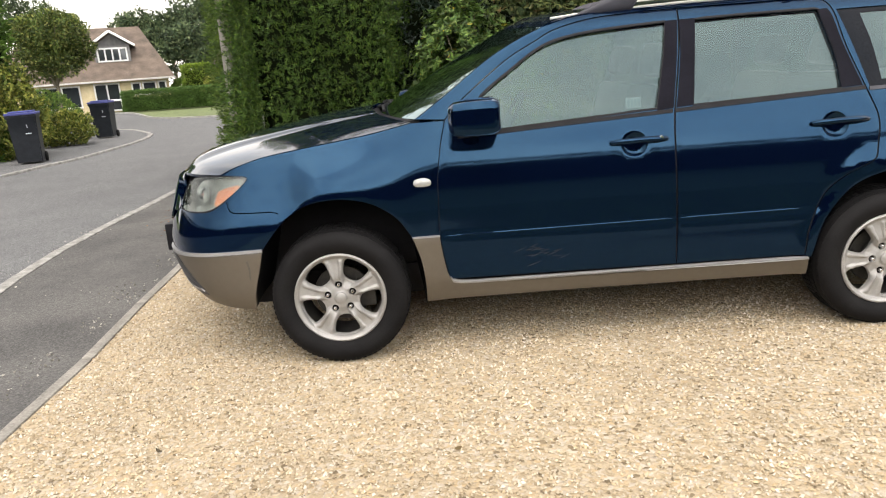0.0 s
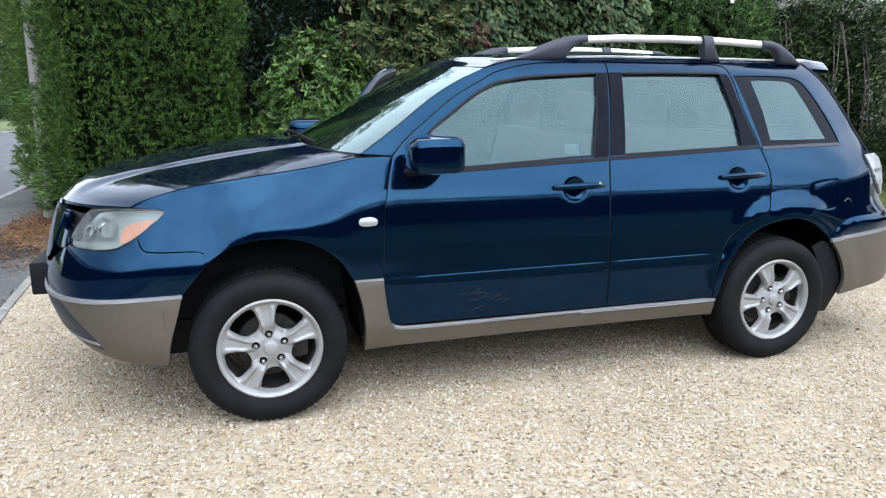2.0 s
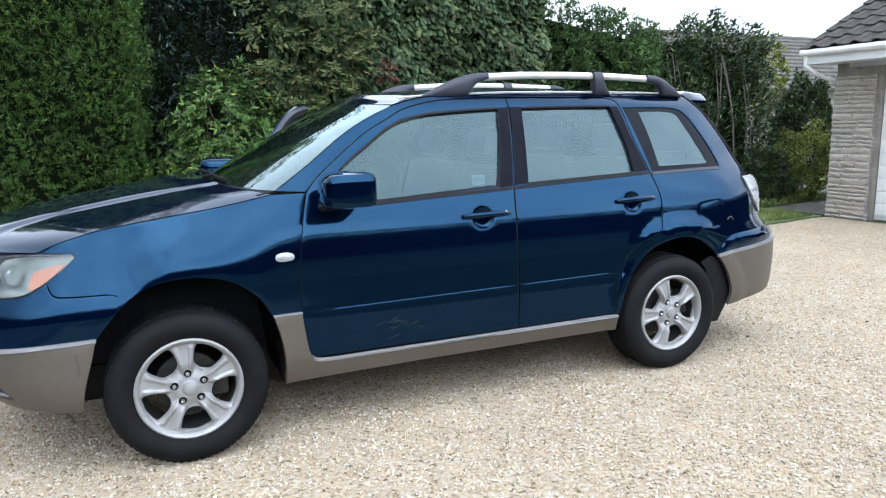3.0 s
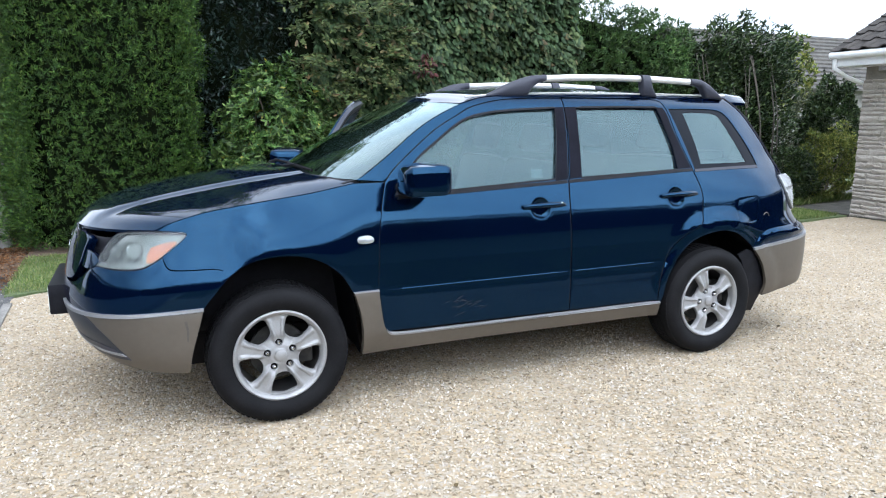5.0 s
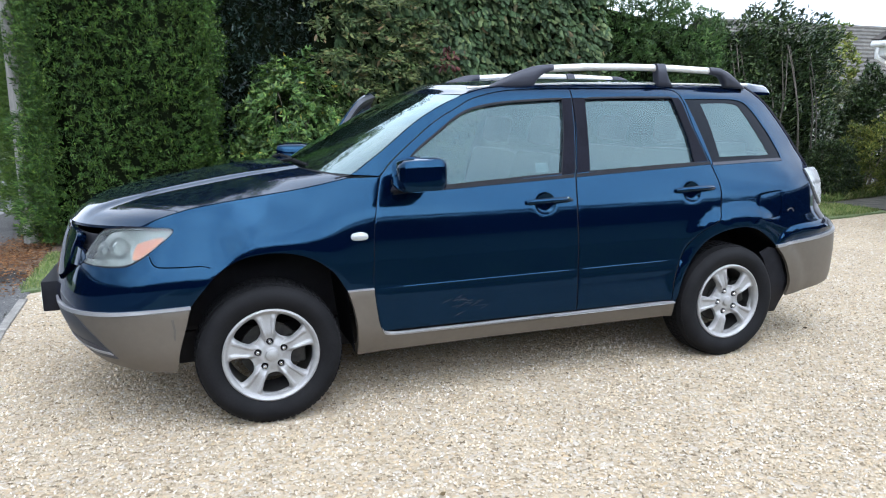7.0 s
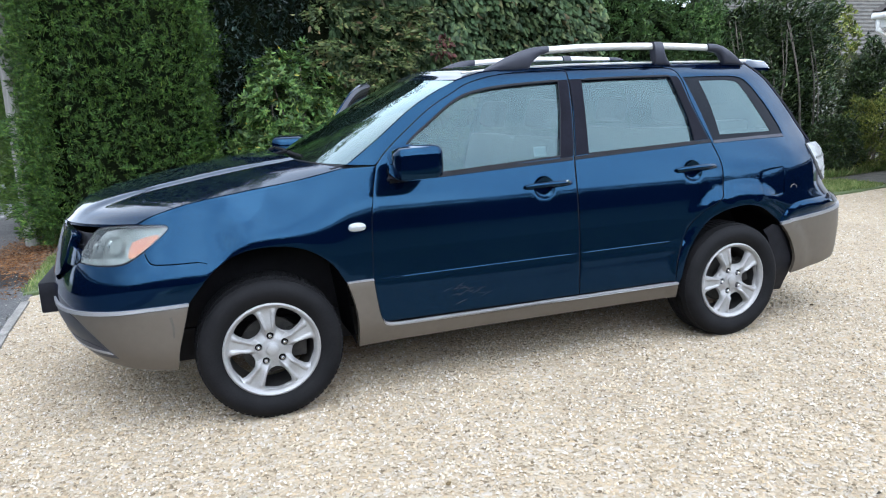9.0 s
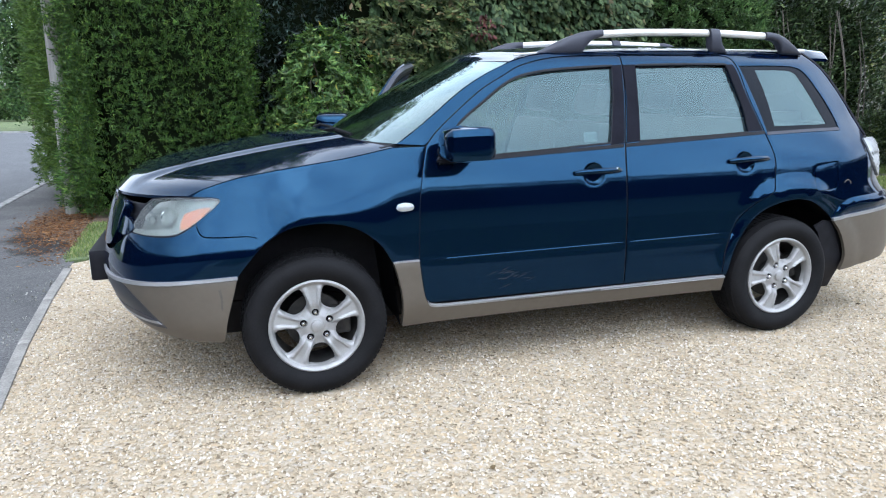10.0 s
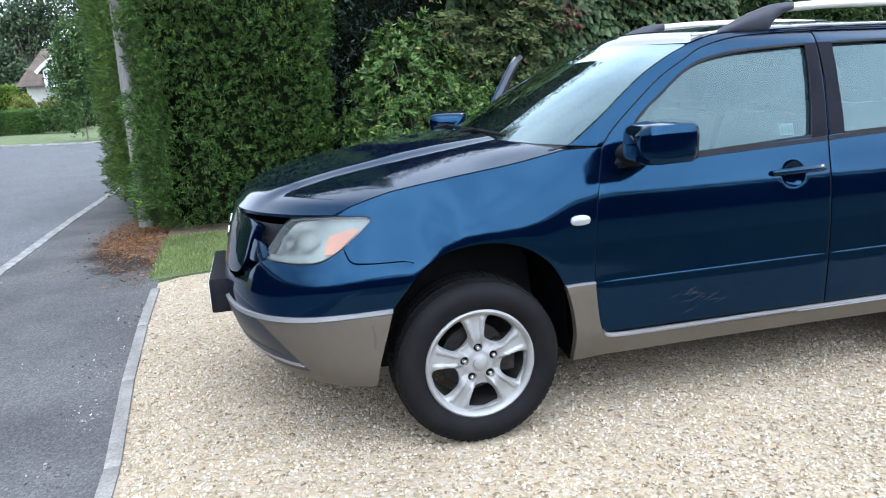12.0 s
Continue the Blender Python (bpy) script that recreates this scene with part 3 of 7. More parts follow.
# ---------------------------------------------------------------- ground, road, paths
flat("ground", [(-160, -120), (160, -120), (160, 220), (-160, 220)], -0.06, TURF, 0.3, 40)
tagged(bpy.data.objects["ground"], "mown green turf reaching into the distance", "ground", kind="structure")

NEAR_KERB = curve([(-2.05, -7.0), (-2.05, -2.5), (-2.40, 0.0), (-2.72, 1.4), (-2.89, 2.4), (-2.98, 3.4), (-2.99, 4.5), (-3.01, 6.3), (-2.98, 9.2), (-2.9, 13.0), (-2.0, 17.0), (1.0, 20.0), (8.0, 22.0)], 8)
FAR_KERB = curve([(-7.6, -7.0), (-7.5, 4.0), (-7.34, 9.4), (-7.1, 11.5), (-7.12, 13.5), (-7.27, 15.5), (-7.74, 17.4), (-8.45, 18.7), (-10.0, 20.8), (-14.0, 23.4), (-24.0, 26.0)], 8)
LAWN_EDGE = curve([(-30.0, 36.0), (-20.0, 37.0), (-16.6, 36.4), (-13.4, 31.0), (-12.1, 28.5), (-10.6, 26.7), (-8.6, 25.4), (-6.0, 24.8), (-2.0, 24.8), (8.0, 26.5)], 6)
EDGE = curve([(-1.22, -7.0), (-1.37, -1.6), (-1.405, 0.1), (-1.468, 0.8), (-1.515, 1.5), (-1.560, 2.3), (-1.590, 3.25)], 8)

flat("road", ring(NEAR_KERB, list(reversed(LAWN_EDGE)), list(reversed(FAR_KERB))), -0.03, ASPHALT, 0.04, 1.0)
tagged(bpy.data.objects["road"], "worn grey asphalt residential road", "road", kind="structure")
flat("pavement_near", ring(EDGE, [(-1.66, 4.9), (-1.85, 5.8), (-2.1, 7.0), (-2.3, 10), (-2.2, 13)], list(reversed([p for p in NEAR_KERB if p[1] <= 13.0]))), -0.004, PATHTAR, 0.06, 0.5)
tagged(bpy.data.objects["pavement_near"], "dark patched asphalt footway beside the gravel", "pavement", kind="structure")
flat("pavement_far", ring(FAR_KERB, [(-24, 24.0), (-15, 20.5), (-11.5, 18.8), (-10.2, 17.0), (-9.9, 12.0), (-9.9, -7.0)]), -0.002, ASPHALT, 0.06, 0.8)
tagged(bpy.data.objects["pavement_far"], "grey asphalt footway across the road", "pavement", kind="structure")

GRAVEL_OUT = ring(EDGE, curve([(-1.590, 3.25), (-1.2, 3.42), (0.6, 3.72), (4.0, 3.75), (7.7, 3.85), (8.7, 4.0), (9.25, 4.06)]), [(9.28, 0.0), (12, 0.0), (12, -7.0)])
flat("driveway", GRAVEL_OUT, 0.0, GRAVEL, 0.07, 0.3)
tagged(bpy.data.objects["driveway"], "loose cream and honey coloured gravel driveway", "driveway", kind="structure")


def chips(name, reach, size, parent, seed):
    """Loose stones lying on the gravel, in one mesh."""
    g = np.random.default_rng(seed)
    x0, x1, y0, y1, n = reach
    p = np.stack([g.uniform(x0, x1, n), g.uniform(y0, y1, n)], 1)
    p = p[g.random(n) < np.minimum(1.0, (3.2 / np.hypot(p[:, 0] - 0.8, p[:, 1] + 1.6)) ** 1.7)]
    p = p[inside(shrink(GRAVEL_OUT, 0.03), p)]
    n = len(p)
    o = np.array([(1, 0, -0.3), (-1, 0, -0.3), (0, 1, -0.3), (0, -1, -0.3), (0, 0, 1)], float)
    s = size * g.uniform(0.5, 1.25, (n, 1, 1)) * g.uniform(0.6, 1.3, (n, 1, 3)) * np.array([1, 0.75, 0.72])
    v = o[None] * s * g.uniform(0.75, 1.2, (n, 5, 1)) + g.normal(size=(n, 5, 3)) * s * 0.15
    a = g.uniform(0, 6.283, n)
    c, d = np.cos(a)[:, None], np.sin(a)[:, None]
    x = v[:, :, 0] * c - v[:, :, 1] * d
    y = v[:, :, 0] * d + v[:, :, 1] * c
    tip = g.normal(size=(n, 1)) * 0.35
    z = v[:, :, 2] + tip * v[:, :, 0]
    co = np.stack([x + p[:, :1], y + p[:, 1:], z + 0.005], 2)
    tri = np.array([(4, 0, 2), (4, 2, 1), (4, 1, 3), (4, 3, 0)])
    f = (np.arange(n)[:, None, None] * 5 + tri[None]).reshape(-1)
    me = bpy.data.meshes.new(name)
    me.vertices.add(n * 5)
    me.vertices.foreach_set("co", co.ravel())
    me.loops.add(len(f))
    me.loops.foreach_set("vertex_index", f)
    me.polygons.add(len(f) // 3)
    me.polygons.foreach_set("loop_start", np.arange(len(f) // 3) * 3)
    me.polygons.foreach_set("loop_total", np.full(len(f) // 3, 3))
    me.update()
    me.materials.append(CHIP)
    ob = new(name, me)
    ob.parent = parent
    return tagged(ob, "loose cream stone chips", kind="stuff")


chips("gravel_chips", (-1.6, 9.2, -2.7, 4.0, 260000), 0.0082, bpy.data.objects["driveway"], 5)

lawn_bed = ring(curve([(-1.0, -2.75), (0.2, -2.50), (1.2, -2.01), (1.78, -1.755), (2.09, -1.680), (3.2, -1.56), (5.0, -1.55), (8.8, -1.8)], 5), [(8.8, -9.0), (-1.0, -9.0)])
# darker copy of mown_turf: shade in the colour, for dark door reflections
flat("lawn_bed", lawn_bed, 0.012, plain("shaded_lawn_turf", (0.035, 0.055, 0.018), (0.075, 0.100, 0.035), 3, 0.9, 0.7, 0.02, 0, 0, 60), 0.08, 0.3)
# thin strip added for the shaded rim of the lawn
soil_edge = [p for p in lawn_bed if p[1] > -3.2]
flat("soil_edge", ring(offset_line(soil_edge, 0.018), list(reversed(soil_edge))), 0.008, EARTH, 0.05, 0.08)
tagged(bpy.data.objects["soil_edge"], "thin brown strip standing in for shade along the lawn", "soil", kind="structure")
tagged(bpy.data.objects["lawn_bed"], "green lawn with a ragged edge along the gravel", "lawn", kind="structure")
verge_out = ring([(-1.66, 3.33), (-1.2, 3.47), (0.6, 3.78), (4.0, 3.81), (7.7, 3.91), (8.7, 4.06), (9.3, 4.15), (9.3, 4.9), (8.6, 5.6), (8.4, 6.5), (-1.7, 6.5), (-1.70, 4.9)])
flat("grass_verge", verge_out, 0.006, TURF, 0.06, 0.25)
tagged(bpy.data.objects["grass_verge"], "narrow rough grass verge under the hedge", "grass", kind="structure")
# brown strip added where only the hedge's shade lies
flat("soil_strip", ring([(-1.72, 5.12), (0.3, 5.08), (4.0, 5.0), (8.2, 5.2), (8.2, 7.0), (-1.8, 7.0)]), 0.014, EARTH, 0.05, 0.4)
tagged(bpy.data.objects["soil_strip"], "brown strip standing in for shade at the hedge foot", "soil", kind="structure")
flat("garden_path", ring([(8.55, 5.55), (9.35, 4.85), (9.4, 4.2), (14.0, 4.2), (14.0, 9.0), (11.0, 8.0)]), 0.009, plain("damp_mossy_path", (0.030, 0.028, 0.020), (0.105, 0.095, 0.075), 5, 0.8, 0.5, 0.006), 0.05, 0.3)
tagged(bpy.data.objects["garden_path"], "damp grey garden path beside the garage", "path", kind="structure")
patch = [(-1.70, 3.95), (-1.80, 4.2), (-1.95, 4.45), (-2.15, 4.55), (-2.30, 4.9), (-2.38, 5.4), (-2.36, 5.9), (-2.28, 6.5), (-2.16, 6.9), (-1.95, 6.2), (-1.74, 5.3), (-1.70, 4.6), (-1.70, 3.95)]
ragged = [(x + 0.05 * noise.noise(Vector((9 * x, 9 * y, 1))) + 0.03 * noise.noise(Vector((27 * x, 27 * y, 1))), y + 0.06 * noise.noise(Vector((9 * x, 9 * y, 4)))) for x, y in dense(ring(curve(patch, 5)), 0.03)]
flat("litter_patch", ragged, 0.001, EARTH, 0.02, 0.12)
tagged(bpy.data.objects["litter_patch"], "orange-brown needle litter washed over the footway", "leaf litter", kind="structure")


gl = np.random.default_rng(41)
fallen = np.concatenate([np.array([2.0, -1.62]) + gl.normal(size=(22, 2)) * np.array([0.22, 0.05]), gl.uniform((-1.0, -2.0), (6.0, 3.0), (34, 2))])
leaf_mesh("fallen_bits", np.concatenate([fallen, np.full((len(fallen), 1), 0.012)], 1), np.concatenate([gl.normal(size=(len(fallen), 2)), np.full((len(fallen), 1), 0.1)], 1), 0.030, 0.5,
          leafy("dead_leaf_bits", [(0.0, (0.03, 0.026, 0.02)), (0.7, (0.07, 0.055, 0.035)), (1.0, (0.30, 0.19, 0.06))], 0.8, 0), bpy.data.objects["driveway"], "scattered dark dead leaves", seed=42, face=np.tile(np.array([[0, 0, 1.0]]), (len(fallen), 1)))


def grass(name, outline, n, h, parent, seed, label):
    g = np.random.default_rng(seed)
    o = np.array(outline)
    p = np.stack([g.uniform(o[:, 0].min(), o[:, 0].max(), n), g.uniform(o[:, 1].min(), o[:, 1].max(), n)], 1)
    p = p[inside(outline, p)]
    at = np.concatenate([p, np.full((len(p), 1), 0.005)], 1)
    up = np.stack([g.normal(size=len(p)) * 0.45, g.normal(size=len(p)) * 0.45, np.ones(len(p))], 1)
    return leaf_mesh(name, at, up, h, 0.13, BLADE, parent, label, seed=seed)


grass("grass_blades", ring([(-1.68, 3.36), (-1.2, 3.45), (0.8, 3.8), (0.8, 5.2), (-1.72, 5.1)]), 22000, 0.040, bpy.data.objects["grass_verge"], 11, "short green grass blades")
grass("grass_blades", ring([(6.6, 3.9), (8.7, 4.06), (9.2, 4.2), (9.2, 4.9), (8.5, 5.5), (6.6, 5.2)]), 16000, 0.06, bpy.data.objects["grass_verge"], 12, "short green grass blades")
grass("grass_blades", ring([(8.4, 5.9), (9.3, 5.2), (11.4, 5.6), (11.4, 7.0), (8.6, 7.2)]), 14000, 0.14, bpy.data.objects["garden_path"], 13, "tall green grass tufts")
grass("grass_blades", ring([p for p in lawn_bed if p[1] > -3], [(8.0, -3.0), (-0.9, -3.0)]), 40000, 0.032, bpy.data.objects["lawn_bed"], 14, "short green grass blades")
rg = np.random.default_rng(21)
q = np.stack([rg.normal(-2.02, 0.20, 4200), rg.normal(5.25, 0.62, 4200), np.full(4200, 0.006)], 1)
q = np.concatenate([q, np.stack([-1.66 - rg.exponential(0.10, 500), rg.uniform(3.2, 4.6, 500), np.full(500, 0.006)], 1)])
q = q[(q[:, 0] < -1.70) & (q[:, 0] > -2.75)]
leaf_mesh("needle_litter", q, np.stack([rg.normal(size=len(q)), rg.normal(size=len(q)), np.full(len(q), 0.12)], 1), 0.032, 0.24,
          leafy("dead_needles", [(0.0, (0.05, 0.022, 0.010)), (0.6, (0.15, 0.065, 0.022)), (1.0, (0.27, 0.15, 0.065))], 0.8, 0), bpy.data.objects["litter_patch"], "orange-brown dead needles", seed=22)
# small pale stones spilled on the footway
WHITECHIP = leafy("white_stone_bits", [(0.0, (0.13, 0.12, 0.10)), (0.5, (0.24, 0.226, 0.20)), (1.0, (0.38, 0.365, 0.335))], 0.8, 0)
q2 = np.stack([-1.58 - rg.exponential(0.16, 620), rg.uniform(-0.8, 4.4, 620), np.full(620, 0.0)], 1)
clump = np.array([noise.noise(Vector((1.7 * p[0], 2.3 * p[1], 5.0))) for p in q2])
q2 = q2[(clump > -0.05) & (q2[:, 0] > -3.0)]
kerb_at = rg.integers(0, len(NEAR_KERB), 260)
q3 = np.array([(NEAR_KERB[k][0] + rg.normal(0, 0.10), NEAR_KERB[k][1] + rg.uniform(-0.3, 0.3), 0.0) for k in kerb_at])
q2 = np.concatenate([q2, q3[q3[:, 1] < 6]])
leaf_mesh("spilled_chips", q2, np.stack([rg.normal(size=len(q2)), rg.normal(size=len(q2)), np.full(len(q2), 0.25)], 1), 0.015, 0.8, WHITECHIP, bpy.data.objects["pavement_near"], "stray pale stone chips", seed=23)


def laid(name, parent_name, label, line, width, z0, z1, length, mat, gap=0.006, category="kerb"):
    """Kerb or edging stones laid end to end along a line, each an object of its own."""
    owner = thing(parent_name, label, category, kind="structure")
    d, pts = 0.0, [Vector(line[0])]
    todo = [Vector(p) for p in line]
    cur, k = todo[0], 1
    marks = [cur.copy()]
    while k < len(todo):
        seg = todo[k] - cur
        if d + seg.length >= length:
            cur = cur + seg.normalized() * (length - d)
            marks.append(cur.copy())
            d = 0.0
        else:
            d += seg.length
            cur = todo[k]
            k += 1
    bm = box(-0.5, 0.5, -width / 2, width / 2, z0, z1, 0.006)
    first = None
    for a, b in zip(marks, marks[1:]):
        v = b - a
        m = Matrix.Translation(((a.x + b.x) / 2, (a.y + b.y) / 2, random.uniform(-0.003, 0.003))) @ Matrix.Rotation(math.atan2(v.y, v.x), 4, 'Z') @ Matrix.Diagonal((v.length - gap, 1, 1, 1))
        if first is None:
            first = to_object(name, bm, mat, owner)
            ob = first
        else:
            ob = new(name, first.data)
            ob.parent = owner
        ob.matrix_basis = m
    return owner


laid("edging_stone", "gravel_edging", "thin concrete edging between gravel and footway", [p for p in offset_line(EDGE, 0.004) if p[1] > -4], 0.062, -0.06, 0.012, 0.915, plain("grey_edging_concrete", (0.155, 0.146, 0.131), (0.270, 0.254, 0.228), 5, 0.9, 0.4, 0.004, 0, 0, None, 0.2), category="edging")
laid("kerb_stone", "kerb_near", "flush pale concrete kerb stones along the road", [p for p in NEAR_KERB if p[1] < 19], 0.10, -0.08, 0.004, 0.915, PALEKERB)
laid("kerb_stone", "kerb_far", "flush pale concrete kerb stones across the road", [p for p in FAR_KERB if p[0] > -15], 0.11, -0.08, 0.012, 0.915, PALEKERB)
laid("kerb_stone", "kerb_lawn", "pale concrete kerb before the far lawn", LAWN_EDGE, 0.12, -0.08, 0.03, 1.8, PALEKERB)


# ---------------------------------------------------------------- hedges and shrubs
def wall_points(segs, n, g, z0, z1, thick, wave):
    """Points in a leafy skin on upright faces, with their outward ways."""
    lens = np.array([math.dist(a, b) for a, b in segs])
    at, nm = [], []
    for (a, b), L in zip(segs, lens):
        k = int(n * L / lens.sum())
        s, z = g.random(k), z0 + (z1 - z0) * g.random(k)
        d = np.array([b[0] - a[0], b[1] - a[1]]) / L
        out = np.array([d[1], -d[0]])
        off = np.array([wave * noise.fractal(Vector((a[0] + d[0] * L * q * 1.0, a[1] + d[1] * L * q, h)) * 1.6, 1.0, 2.0, 3) for q, h in zip(s, z)])
        off += np.array([0.5 * wave * noise.noise(Vector((a[0] + d[0] * L * q, a[1] + d[1] * L * q, h)) * 6.5) for q, h in zip(s, z)])
        off = off - thick * g.random(k) ** 1.5
        p = np.array(a)[None] + d[None] * (s * L)[:, None] + out[None] * off[:, None]
        at.append(np.concatenate([p, z[:, None]], 1))
        nm.append(np.tile(np.array([out[0], out[1], 0.0]), (k, 1)))
    return np.concatenate(at), np.concatenate(nm)


def hedge(name, label, segs, core_plan, n, leaf, aspect, mat, z0, z1, seed, up=0.3, droop=0.0, thick=0.25, wave=0.16, spread=0.6, top=None, category="hedge", sparse=None, tuft=1, shingle=False):
    g = np.random.default_rng(seed)
    owner = thing(name, label, category)
    at, nm = wall_points(segs, n, g, z0, z1, thick, wave)
    if top is not None:
        keep = np.array([p[2] < top(p[0]) + 0.22 * noise.noise(Vector((p[0] * 3.1, p[1] * 3, seed))) + 0.1 * noise.noise(Vector((p[0] * 11, 4, seed))) for p in at])
        at, nm = at[keep], nm[keep]
    if sparse:
        keep = (at[:, 2] < sparse[0]) | (at[:, 2] > sparse[1]) | (g.random(len(at)) < sparse[2])
        at, nm = at[keep], nm[keep]
    way = nm * 0.7 + g.normal(size=at.shape) * spread + np.array([0, 0, up - droop])
    if tuft > 1:                                   # sprays: several blades from one twig end
        at, way, nm = np.repeat(at, tuft, 0), np.repeat(way, tuft, 0), np.repeat(nm, tuft, 0)
        at = at + g.normal(size=at.shape) * leaf * 0.22
        way = way + g.normal(size=at.shape) * 0.55
    leaf_mesh("foliage", at, way, leaf, aspect, mat, owner, seed=seed + 1, face=nm + np.array([0, 0, 0.5]) if shingle else None)
    # solid added inside the leaves, as their inner shade
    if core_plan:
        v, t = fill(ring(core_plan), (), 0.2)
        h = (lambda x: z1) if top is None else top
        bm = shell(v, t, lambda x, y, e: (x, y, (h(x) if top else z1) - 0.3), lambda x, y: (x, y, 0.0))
        part("inner_mass", bm, CORE, owner, "near-black solid core standing in for shade between the leaves", False)
    return owner


yew = hedge("yew_hedge", "tall clipped dark green yew hedge beside the footway", [((-1.80, 5.30), (0.06, 5.30)), ((0.06, 5.30), (0.22, 6.4)), ((-2.06, 6.3), (-1.80, 5.30)), ((-2.85, 9.6), (-2.06, 6.3))],
            [(-1.50, 5.64), (-0.11, 5.60), (0.02, 7.0), (-1.0, 10.0), (-2.55, 9.8), (-1.78, 6.4)], 20500, 0.047, 0.22, YEW, 0.05, 5.0, 31, 0.35, 0, 0.26, 0.18, 0.55, tuft=12)
gy = np.random.default_rng(77)
SHOOT = leafy("yew_shoots", [(0.0, (0.033, 0.074, 0.012)), (1.0, (0.092, 0.142, 0.024))], 0.5, 0.2, (0.7, 1.25))
at, nm = wall_points([((-1.80, 5.26), (0.08, 5.26)), ((-2.08, 6.3), (-1.80, 5.26)), ((-2.87, 9.6), (-2.08, 6.3))], 1700, gy, 0.3, 4.6, 0.05, 0.20)
at, nm = np.repeat(at, 6, 0), np.repeat(nm, 6, 0)
leaf_mesh("fresh_growth", at + gy.normal(size=at.shape) * 0.014, nm * 0.6 + gy.normal(size=at.shape) * 0.40 + np.array([0, 0, 0.7]), 0.058, 0.16, SHOOT, yew, "lighter upright new shoots", seed=78)
for segs, n, z0, z1, lab in (([((-2.20, 6.35), (-1.90, 5.35))], 760, 0.10, 1.45, "loose growth round the pole"), ([((-2.80, 8.8), (-2.42, 6.40)), ((-2.42, 6.40), (-2.16, 5.98))], 2600, 0.30, 4.4, "loose growth along the footway")):
    at, nm = wall_points(segs, n, gy, z0, z1, 0.26, 0.16)
    at, nm = np.repeat(at, 8, 0), np.repeat(nm, 8, 0)
    leaf_mesh("side_growth", at + gy.normal(size=at.shape) * 0.016, nm * 0.9 + gy.normal(size=at.shape) * 0.5 + np.array([0, 0, 0.15]), 0.065, 0.18, YEW if n < 1000 else SHOOT, yew, lab, seed=79 + n)
hedge("laurel_hedge", "dark glossy blue-green evergreen hedge behind the light shrub", [((0.05, 6.05), (2.2, 5.95))], [(0.0, 6.3), (2.3, 6.2), (2.3, 7.4), (0.0, 7.4)], 15000, 0.075, 0.36, LEAFH, 0.1, 5.0, 33, 0.2, 0.0, 0.4, 0.2, 0.7)
vib = hedge("viburnum_hedge", "broad-leaved hedge with dull green drooping leaves", [((1.55, 5.74), (5.4, 5.62))], [(1.3, 6.0), (5.5, 5.9), (5.5, 7.2), (1.3, 7.2)], 21000, 0.115, 0.56, LEAFB, 0.1, 3.5, 35, 0.0, 0.95, 0.32, 0.22, 0.30, shingle=True)
gv = np.random.default_rng(5)
# layered side sprays with bronze tips where the hedge meets the evergreen
rows_at, rows_way = [], []
for k in range(150):
    base = np.array([gv.uniform(1.25, 2.75), 5.66 + gv.uniform(-0.12, 0.12), gv.uniform(0.35, 3.3)])
    run = np.array([gv.normal(0, 0.55) - 0.25, -0.75, gv.normal(-0.05, 0.15)])
    run /= np.linalg.norm(run)
    for m in range(34):
        q = gv.random() ** 0.8
        rows_at.append(base + run * 0.42 * q + np.array([gv.normal() * 0.05, 0, gv.normal() * 0.018 - 0.10 * q * q]))
        rows_way.append(run * 0.8 + gv.normal(size=3) * np.array([0.7, 0.35, 0.18]) + np.array([0, 0, -0.35]))
leaf_mesh("layered_sprays", np.array(rows_at), np.array(rows_way), 0.085, 0.40, LEAFK, vib, "layered leaf sprays with bronze tips", seed=36, face=np.tile(np.array([[0.0, -0.45, 1.0]]), (len(rows_at), 1)))
q = np.array([2.88, 5.42, 2.11]) + gv.normal(size=(46, 3)) * np.array([0.06, 0.04, 0.10])
leaf_mesh("red_leaves", q, gv.normal(size=(46, 3)) * 0.4 + np.array([0, -0.4, -0.6]), 0.085, 0.5, REDLEAF, vib, "a spray of dark red leaves", seed=6)
hedge("mixed_hedge", "loose mid-green garden hedge with an uneven feathery top", [((5.2, 5.7), (7.7, 5.75))], [(5.2, 6.0), (7.7, 6.0), (7.7, 7.0), (5.2, 7.0)], 5200, 0.075, 0.24, LEAFJ, 0.1, 3.4, 37, 0.35, 0, 0.4, 0.3, 0.7,
      top=lambda x: 3.25 - 0.16 * max(0, x - 5.4), tuft=8)
tall = hedge("laurel_clump", "tall dark evergreen clump with bare grey stems", [((7.3, 6.1), (8.3, 5.85)), ((8.3, 5.85), (10.1, 6.05)), ((10.1, 6.05), (10.6, 6.7))], [(7.5, 6.5), (10.1, 6.4), (10.4, 7.4), (7.5, 7.4)], 19000, 0.095, 0.32, LEAFC, 0.05, 3.2, 39, 0.5, 0, 0.5, 0.3, 0.6,
             top=lambda x: 2.95 + 0.16 * math.sin(x * 2.3), sparse=(0.85, 1.9, 0.58))
for k in range(10):
    x = 8.1 + 0.20 * k + random.uniform(-0.1, 0.1)
    y = 5.84 + random.uniform(-0.08, 0.18)
    bend = random.uniform(-0.34, 0.34)
    kink = random.uniform(-0.06, 0.06)
    r = random.uniform(0.6, 1.05)
    part("stem", tube(bmesh.new(), curve([(x, y, 0.0), (x + bend * 0.4 + kink, y, 0.8), (x + bend, y - 0.05, 1.6), (x + bend * 1.5 - kink, y + 0.1, 2.5)], 3), [0.021 * r * (1 - 0.07 * i) for i in range(10)], 7), STEM, tall, "bare grey stem")


